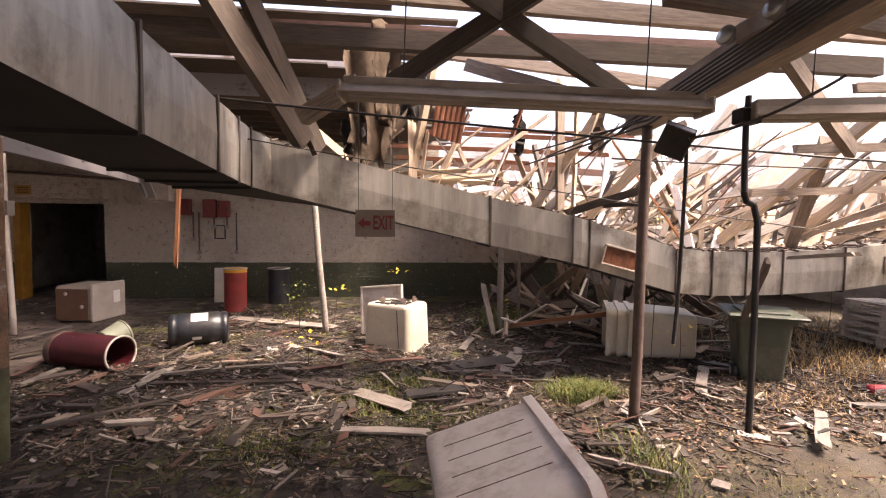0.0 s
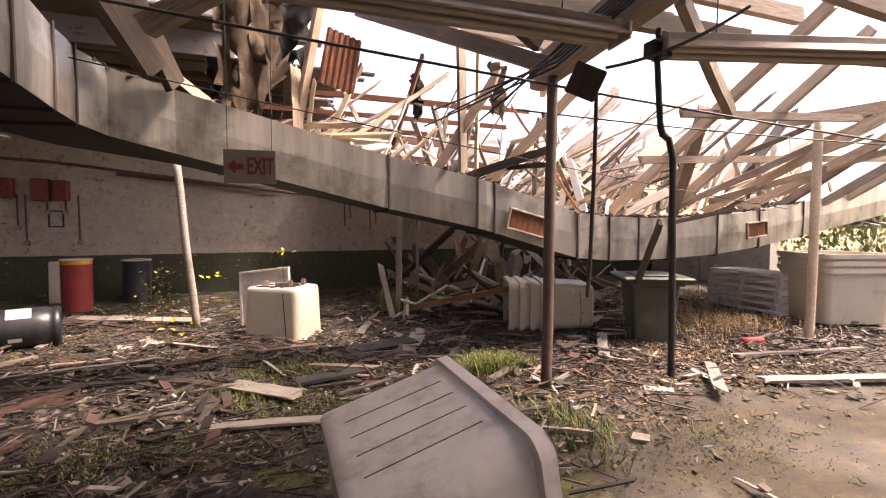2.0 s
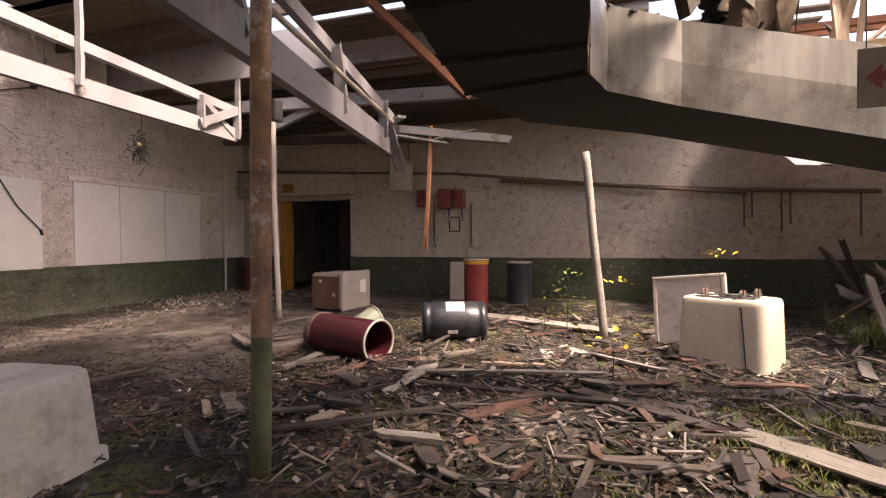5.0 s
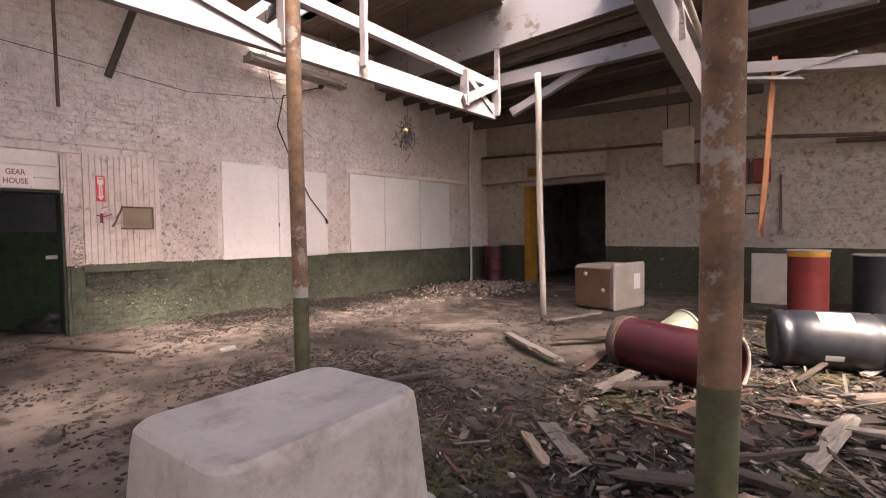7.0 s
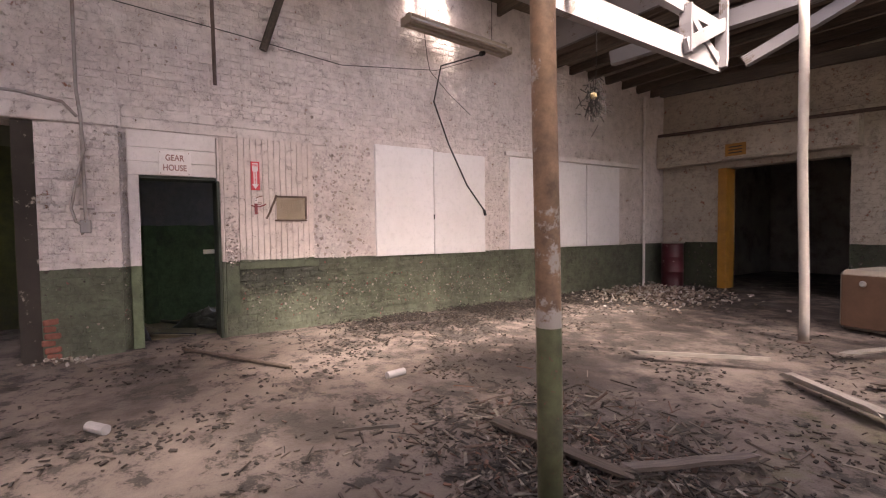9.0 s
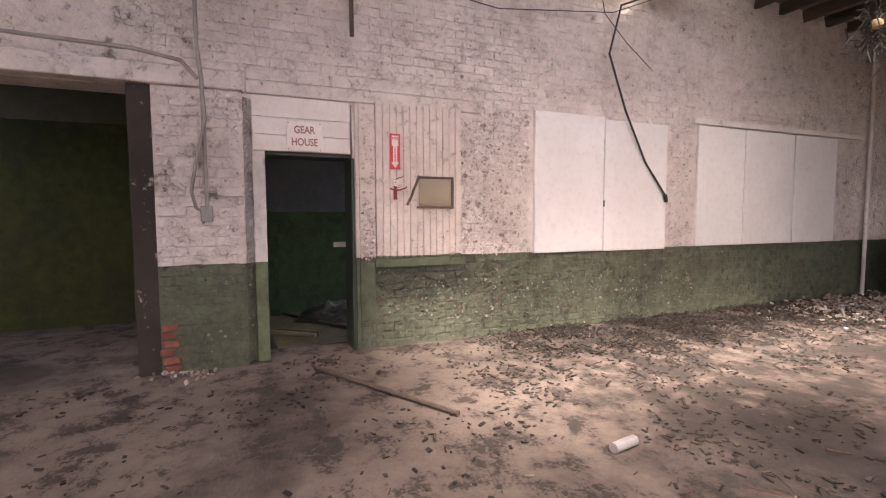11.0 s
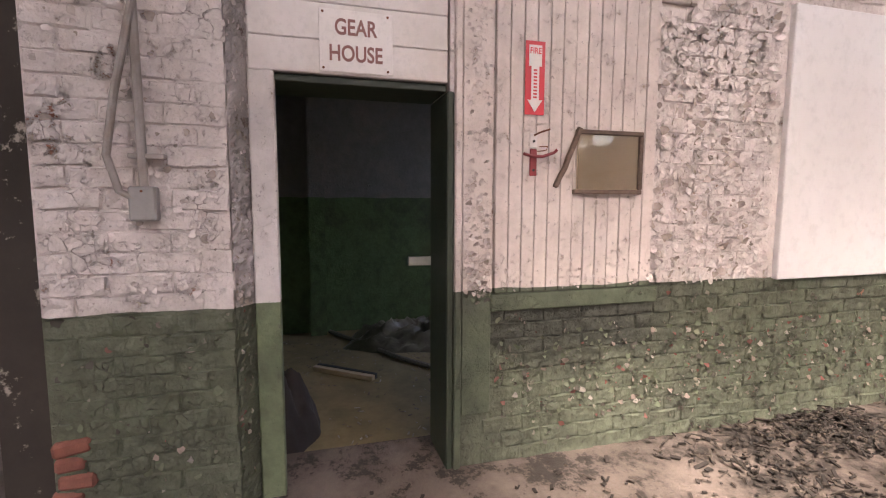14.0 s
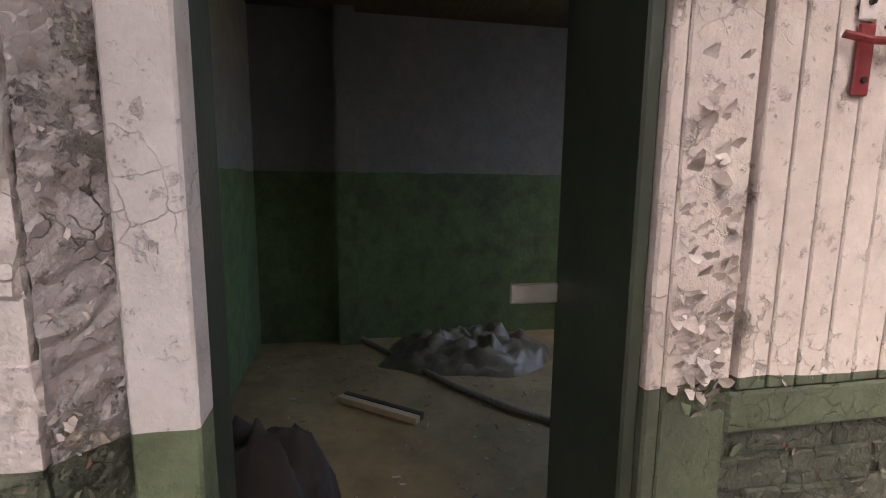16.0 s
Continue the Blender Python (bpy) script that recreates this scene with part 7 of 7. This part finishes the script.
scatter("pale_crumbs", "pale plaster crumbs in the litter", 1300, 63, wreck_area, lambda r: (r.uniform(0.012, 0.07), r.uniform(0.01, 0.05), r.uniform(0.004, 0.02)), M_WHITES, 20, edge_keep, 0.03, 0.06)
scatter("tan_chips", "tan bark chips on the sunlit ground", 2600, 70, lambda r: (r.gauss(4.6, 1.5), r.gauss(4.9, 0.75)), lambda r: (r.uniform(0.015, 0.09), r.uniform(0.01, 0.035), r.uniform(0.003, 0.009)), M_TANCHIP, 16, lambda x, y, r: x > 1.7 and noise.noise((x * 1.2, y * 1.2, 5)) > -0.05, 0.02, 0.05)
def patchy_keep(x, y, rng):
    west = min(1.0, max(0.0, (x + 4.0) / 2.2))
    clump = min(1.0, max(0.06, 0.35 + 1.6 * noise.noise((x * 0.9, y * 1.1, 21))))
    return rng.random() < west * clump and edge_keep(x, y, rng)


scatter("rotten_slabs", "broken flat slabs of rotten board and shingle", 2600, 71, wreck_area, lambda r: (r.uniform(0.08, 0.2) if r.random() < 0.7 else r.uniform(0.2, 0.45), r.uniform(0.03, 0.12), r.uniform(0.006, 0.018)), M_SLABS, 11, patchy_keep, 0.035, 0.08)
scatter("long_splinters", "long thin splinters strewn over the litter", 3600, 72, wreck_area, lambda r: (r.uniform(0.15, 0.5), r.uniform(0.008, 0.03), r.uniform(0.005, 0.014)), M_SLABS, 9, patchy_keep, 0.04, 0.09)
# silt and wood crumbs over the bare western slab
def west_keep(x, y, rng):
    return rng.random() < max(0.0, 0.2 + 1.3 * noise.noise((x * 1.3, y * 1.3, 2)))


scatter("slab_crumbs", "dark crumbs of rotten wood over the bare slab", 15000, 64, lambda r: (r.uniform(-10.8, -3.5), r.triangular(0.5, 12.5, 5.0)), lambda r: (r.uniform(0.008, 0.06), r.uniform(0.006, 0.03), r.uniform(0.003, 0.01)), M_CRUMBS, 12, west_keep, 0.006, 0.012)
scatter("wall_foot_litter", "dark litter drifted against the foot of the wall", 16000, 65, lambda r: (GX + abs(r.gauss(0.1, 0.8)), r.uniform(4.6, 11.8)), lambda r: (r.uniform(0.01, 0.05) if r.random() < 0.8 else r.uniform(0.05, 0.14), r.uniform(0.005, 0.025), r.uniform(0.003, 0.01)), M_CRUMBS, 18, lambda x, y, r: r.random() < min(1.0, max(0.02, (y - 5.0) / 1.6)) * (0.55 + 1.2 * noise.noise((x * 2.1, y * 2.1, 9))), 0.01, 0.05)
scatter("post_foot_litter", "splinters heaped round the post foot", 2600, 66, lambda r: (r.gauss(-6.0, 0.7), r.gauss(5.1, 0.5)), lambda r: (r.uniform(0.02, 0.08) if r.random() < 0.75 else r.uniform(0.08, 0.25), r.uniform(0.005, 0.022), r.uniform(0.003, 0.01)), M_CHIPS, 16, None, 0.01, 0.03)
scatter("plaster_rubble", "heap of pale broken plaster in the corner", 1500, 67, lambda r: (r.gauss(-9.9, 0.6), r.gauss(11.5, 0.7)), lambda r: (r.uniform(0.02, 0.06) if r.random() < 0.8 else r.uniform(0.06, 0.15), r.uniform(0.015, 0.07), r.uniform(0.008, 0.03)), M_WHITES, 22, lambda x, y, r: x > GX + 0.05, 0.01, 0.08)
scatter("brick_rubble", "broken brick bits at the pier foot", 45, 68, lambda r: (GX + PIER + 0.03 + abs(r.gauss(0.05, 0.1)), r.gauss(2.38, 0.15)), lambda r: (r.uniform(0.012, 0.06), r.uniform(0.012, 0.04), r.uniform(0.01, 0.03)), M_WHITES, 25, None, 0.015, 0.03)
scatter("room_dust", "straw and crumbs on the dark room floor", 500, 69, lambda r: (r.uniform(-15.2, -11.5), r.uniform(2.5, 5.5)), lambda r: (r.uniform(0.01, 0.06), r.uniform(0.004, 0.02), 0.004), M_WHITES, 12, None, -0.445, 0.01)
# the pier's broken corner shows bare brick
M_BAREBRICK = plain("bare_red_brick", (0.27, 0.10, 0.07), (0.17, 0.065, 0.05), 12, 0.9, bump=0.5)
rng = random.Random(15)
for k in range(6):
    b = obj("brick", boxes((-0.06, 0.0, -0.05 - 0.02 * (k % 2), 0.045 + 0.03 * rng.random(), -0.031, 0.031), bevel=0.012), M_BAREBRICK)
    b.parent = wall_west
    b.matrix_local = pose(GX + PIER + 0.014 + rng.uniform(-0.008, 0.008), 2.25 + rng.uniform(-0.02, 0.04), 0.045 + 0.075 * k, rng.uniform(-5, 5), rng.uniform(-6, 6), rng.uniform(-14, 14))


# ---- plants ----
def blades(name, label, cx, cy, rx, ry, count, h, material, seed, kind="stuff", z=0.03):
    rng = random.Random(seed)
    verts, faces = [], []
    for _ in range(count):
        x, y = rng.gauss(cx, rx), rng.gauss(cy, ry)
        hh, a = h * rng.uniform(0.4, 1.1), rng.uniform(0, 6.28)
        lean = rng.uniform(0.2, 1.3) * hh
        b = len(verts)
        w = 0.004
        dx, dy = math.cos(a), math.sin(a)
        verts += [(x - dy * w, y + dx * w, z), (x + dy * w, y - dx * w, z), (x + dx * lean * 0.4 - dy * w, y + dy * lean * 0.4 + dx * w, z + hh * 0.6), (x + dx * lean * 0.4 + dy * w, y + dy * lean * 0.4 - dx * w, z + hh * 0.6), (x + dx * lean, y + dy * lean, z + hh)]
        faces += [(b, b + 1, b + 3, b + 2), (b + 2, b + 3, b + 4)]
    me = bpy.data.meshes.new(name)
    me.from_pydata(verts, [], faces)
    me.materials.append(material)
    return tagged(new(name, me), label, "grass", kind=kind)


blades("moss_tuft", "yellow green tuft of fine grass on the litter", 2.78, 5.5, 0.2, 0.15, 2800, 0.15, M_GRASS, 1)
blades("grass_patch", "green grass sprouting through the litter", 0.55, 6.2, 0.35, 0.2, 900, 0.10, M_GRASS, 2)
blades("grass_patch", "green grass sprouting through the litter", 0.1, 5.5, 0.3, 0.2, 500, 0.09, M_GRASS, 3)
blades("grass_patch", "green grass by the grey post", 2.75, 9.4, 0.25, 0.2, 500, 0.45, M_GRASS, 4)
blades("moss_patch", "low green moss among the rotten boards", 0.7, 5.0, 0.5, 0.22, 2600, 0.035, M_GRASS, 11)
blades("moss_patch", "low green moss among the rotten boards", -0.9, 4.5, 0.4, 0.25, 1700, 0.03, M_GRASS, 12)
blades("moss_patch", "low green moss on the damp slab", 3.6, 3.1, 0.6, 0.35, 1000, 0.02, M_GRASS, 13)
blades("grass_patch", "thin weeds by the white plank", 2.7, 3.7, 0.12, 0.3, 250, 0.2, M_GRASS, 5)
blades("dry_grass", "sunlit dry straw beside the pallets", 7.4, 6.4, 0.7, 0.6, 900, 0.22, M_STRAW, 6)
blades("dry_grass", "sunlit dry straw round the bin", 5.6, 5.2, 0.6, 0.4, 700, 0.07, M_STRAW, 7)
blades("dry_grass", "dry straw under the duct's far end", 9.0, 8.0, 1.5, 0.9, 900, 0.3, M_STRAW, 8)


def leaf_mesh(material, s):
    bm = bmesh.new()
    prof = [(0, 0), (0.25, 0.32), (0.55, 0.36), (0.85, 0.16), (1.0, 0)]
    mid = [bm.verts.new((u * s, 0, 0.04 * s * math.sin(u * 3))) for u, _ in prof]
    for sgn in (1, -1):
        side = [bm.verts.new((u * s, sgn * v * s, 0.08 * s + 0.04 * s * math.sin(u * 3))) for u, v in prof[1:-1]]
        bm.faces.new((mid[0], mid[1], side[0]) if sgn < 0 else (mid[0], side[0], mid[1]))
        for k in range(2):
            bm.faces.new((mid[k + 1], mid[k + 2], side[k + 1], side[k]) if sgn < 0 else (mid[k + 1], side[k], side[k + 1], mid[k + 2]))
        bm.faces.new((mid[3], mid[4], side[2]) if sgn < 0 else (mid[3], side[2], mid[4]))
    me = bpy.data.meshes.new("leaf")
    bm.to_mesh(me)
    bm.free()
    me.materials.append(material)
    return me


LEAF_Y, LEAF_G = leaf_mesh(M_LEAFY, 0.075), leaf_mesh(M_LEAFG, 0.05)


def sapling(x, y, h, n, me, label, seed, low=0.3, spread=0.14):
    rng = random.Random(seed)
    s = thing("sapling", label, "plant", pose(x, y, 0.02), group="saplings")
    top = Vector((rng.uniform(-.08, .08), rng.uniform(-.08, .08), h))
    part("stem", tube(bmesh.new(), [Vector((0, 0, 0)), top * 0.5 + Vector((0.03, 0, 0)), top], 0.005, 6, radii=[0.007, 0.005, 0.003]), M_DARK_TIMBER, s)
    for k in range(n):
        f = low + (1 - low) * rng.random()
        c = top * f + Vector((rng.gauss(0, spread), rng.gauss(0, spread), rng.uniform(-.02, .06)))
        lf = new("leaf", me)
        lf.parent = s
        lf.matrix_local = Matrix.Translation(c) @ pose(0, 0, 0, rng.uniform(-35, 35), rng.uniform(-40, 30), rng.uniform(0, 360)) @ Matrix.Scale(rng.uniform(0.7, 1.3), 4)


sapling(0.55, 8.55, 1.28, 9, LEAF_Y, "thin sapling with bright yellow leaves", 1, 0.92, 0.09)
sapling(-0.75, 9.5, 0.85, 8, LEAF_Y, "small sapling with yellow leaves by the prop", 2, 0.85, 0.12)
sapling(-0.82, 7.05, 0.5, 16, LEAF_Y, "leafy yellow green weed in the litter", 3, 0.3, 0.17)
sapling(-1.36, 9.25, 0.95, 95, LEAF_G, "thin green weed against the back wall", 4, 0.25, 0.16)
sapling(-1.7, 9.0, 0.3, 18, LEAF_G, "low bright green weed", 5, 0.6, 0.1)
sapling(2.8, 9.3, 0.55, 7, LEAF_Y, "yellow leaved seedling by the post", 6, 0.5, 0.12)
sapling(4.6, 6.3, 0.75, 10, LEAF_Y, "bare twiggy sapling with a few yellow leaves", 7, 0.4, 0.12)
sapling(1.9, 9.2, 1.0, 5, LEAF_G, "bare twiggy stem behind the cream tub", 8, 0.3, 0.12)
sapling(4.35, 6.6, 2.3, 14, LEAF_G, "green leaved vine tip above the duct", 9, 0.93, 0.1)
sapling(9.0, 8.2, 1.2, 40, LEAF_G, "green weed beyond the pallets", 10, 0.5, 0.25)


# far shrubs beyond the broken wall
def shrub(name, label, cx, cy, rx, ry, h, n, seed):
    rng = random.Random(seed)
    verts, faces = [], []
    for _ in range(n):
        a, r = rng.uniform(0, 6.28), rng.random() ** 0.5
        z = -0.75 + h * rng.random() ** 0.8
        k = 1 - 0.5 * max(0, z) / h
        c = Vector((cx + rx * r * k * math.cos(a), cy + ry * r * k * math.sin(a), z))
        m = Matrix.Translation(c) @ pose(0, 0, 0, rng.uniform(0, 360), rng.uniform(0, 360), 0)
        s_ = rng.uniform(0.06, 0.16)
        b = len(verts)
        verts += [tuple(m @ Vector(v)) for v in ((-s_, 0, 0), (0, -s_ * .5, 0), (s_, 0, 0), (0, s_ * .5, 0))]
        faces.append((b, b + 1, b + 2, b + 3))
    me = bpy.data.meshes.new(name)
    me.from_pydata(verts, [], faces)
    me.materials.append(M_FOLIAGE)
    tagged(new(name, me), label, "shrubs", kind="stuff")


shrub("shrubs", "sunlit shrubs outside the broken east side", 18, 8, 2.5, 6, 3.2, 5000, 1)
shrub("shrubs", "sunlit shrubs beyond the back of the wreck", 13.5, 19, 5, 2.5, 3.5, 5000, 2)

curls()
lay_bricks()
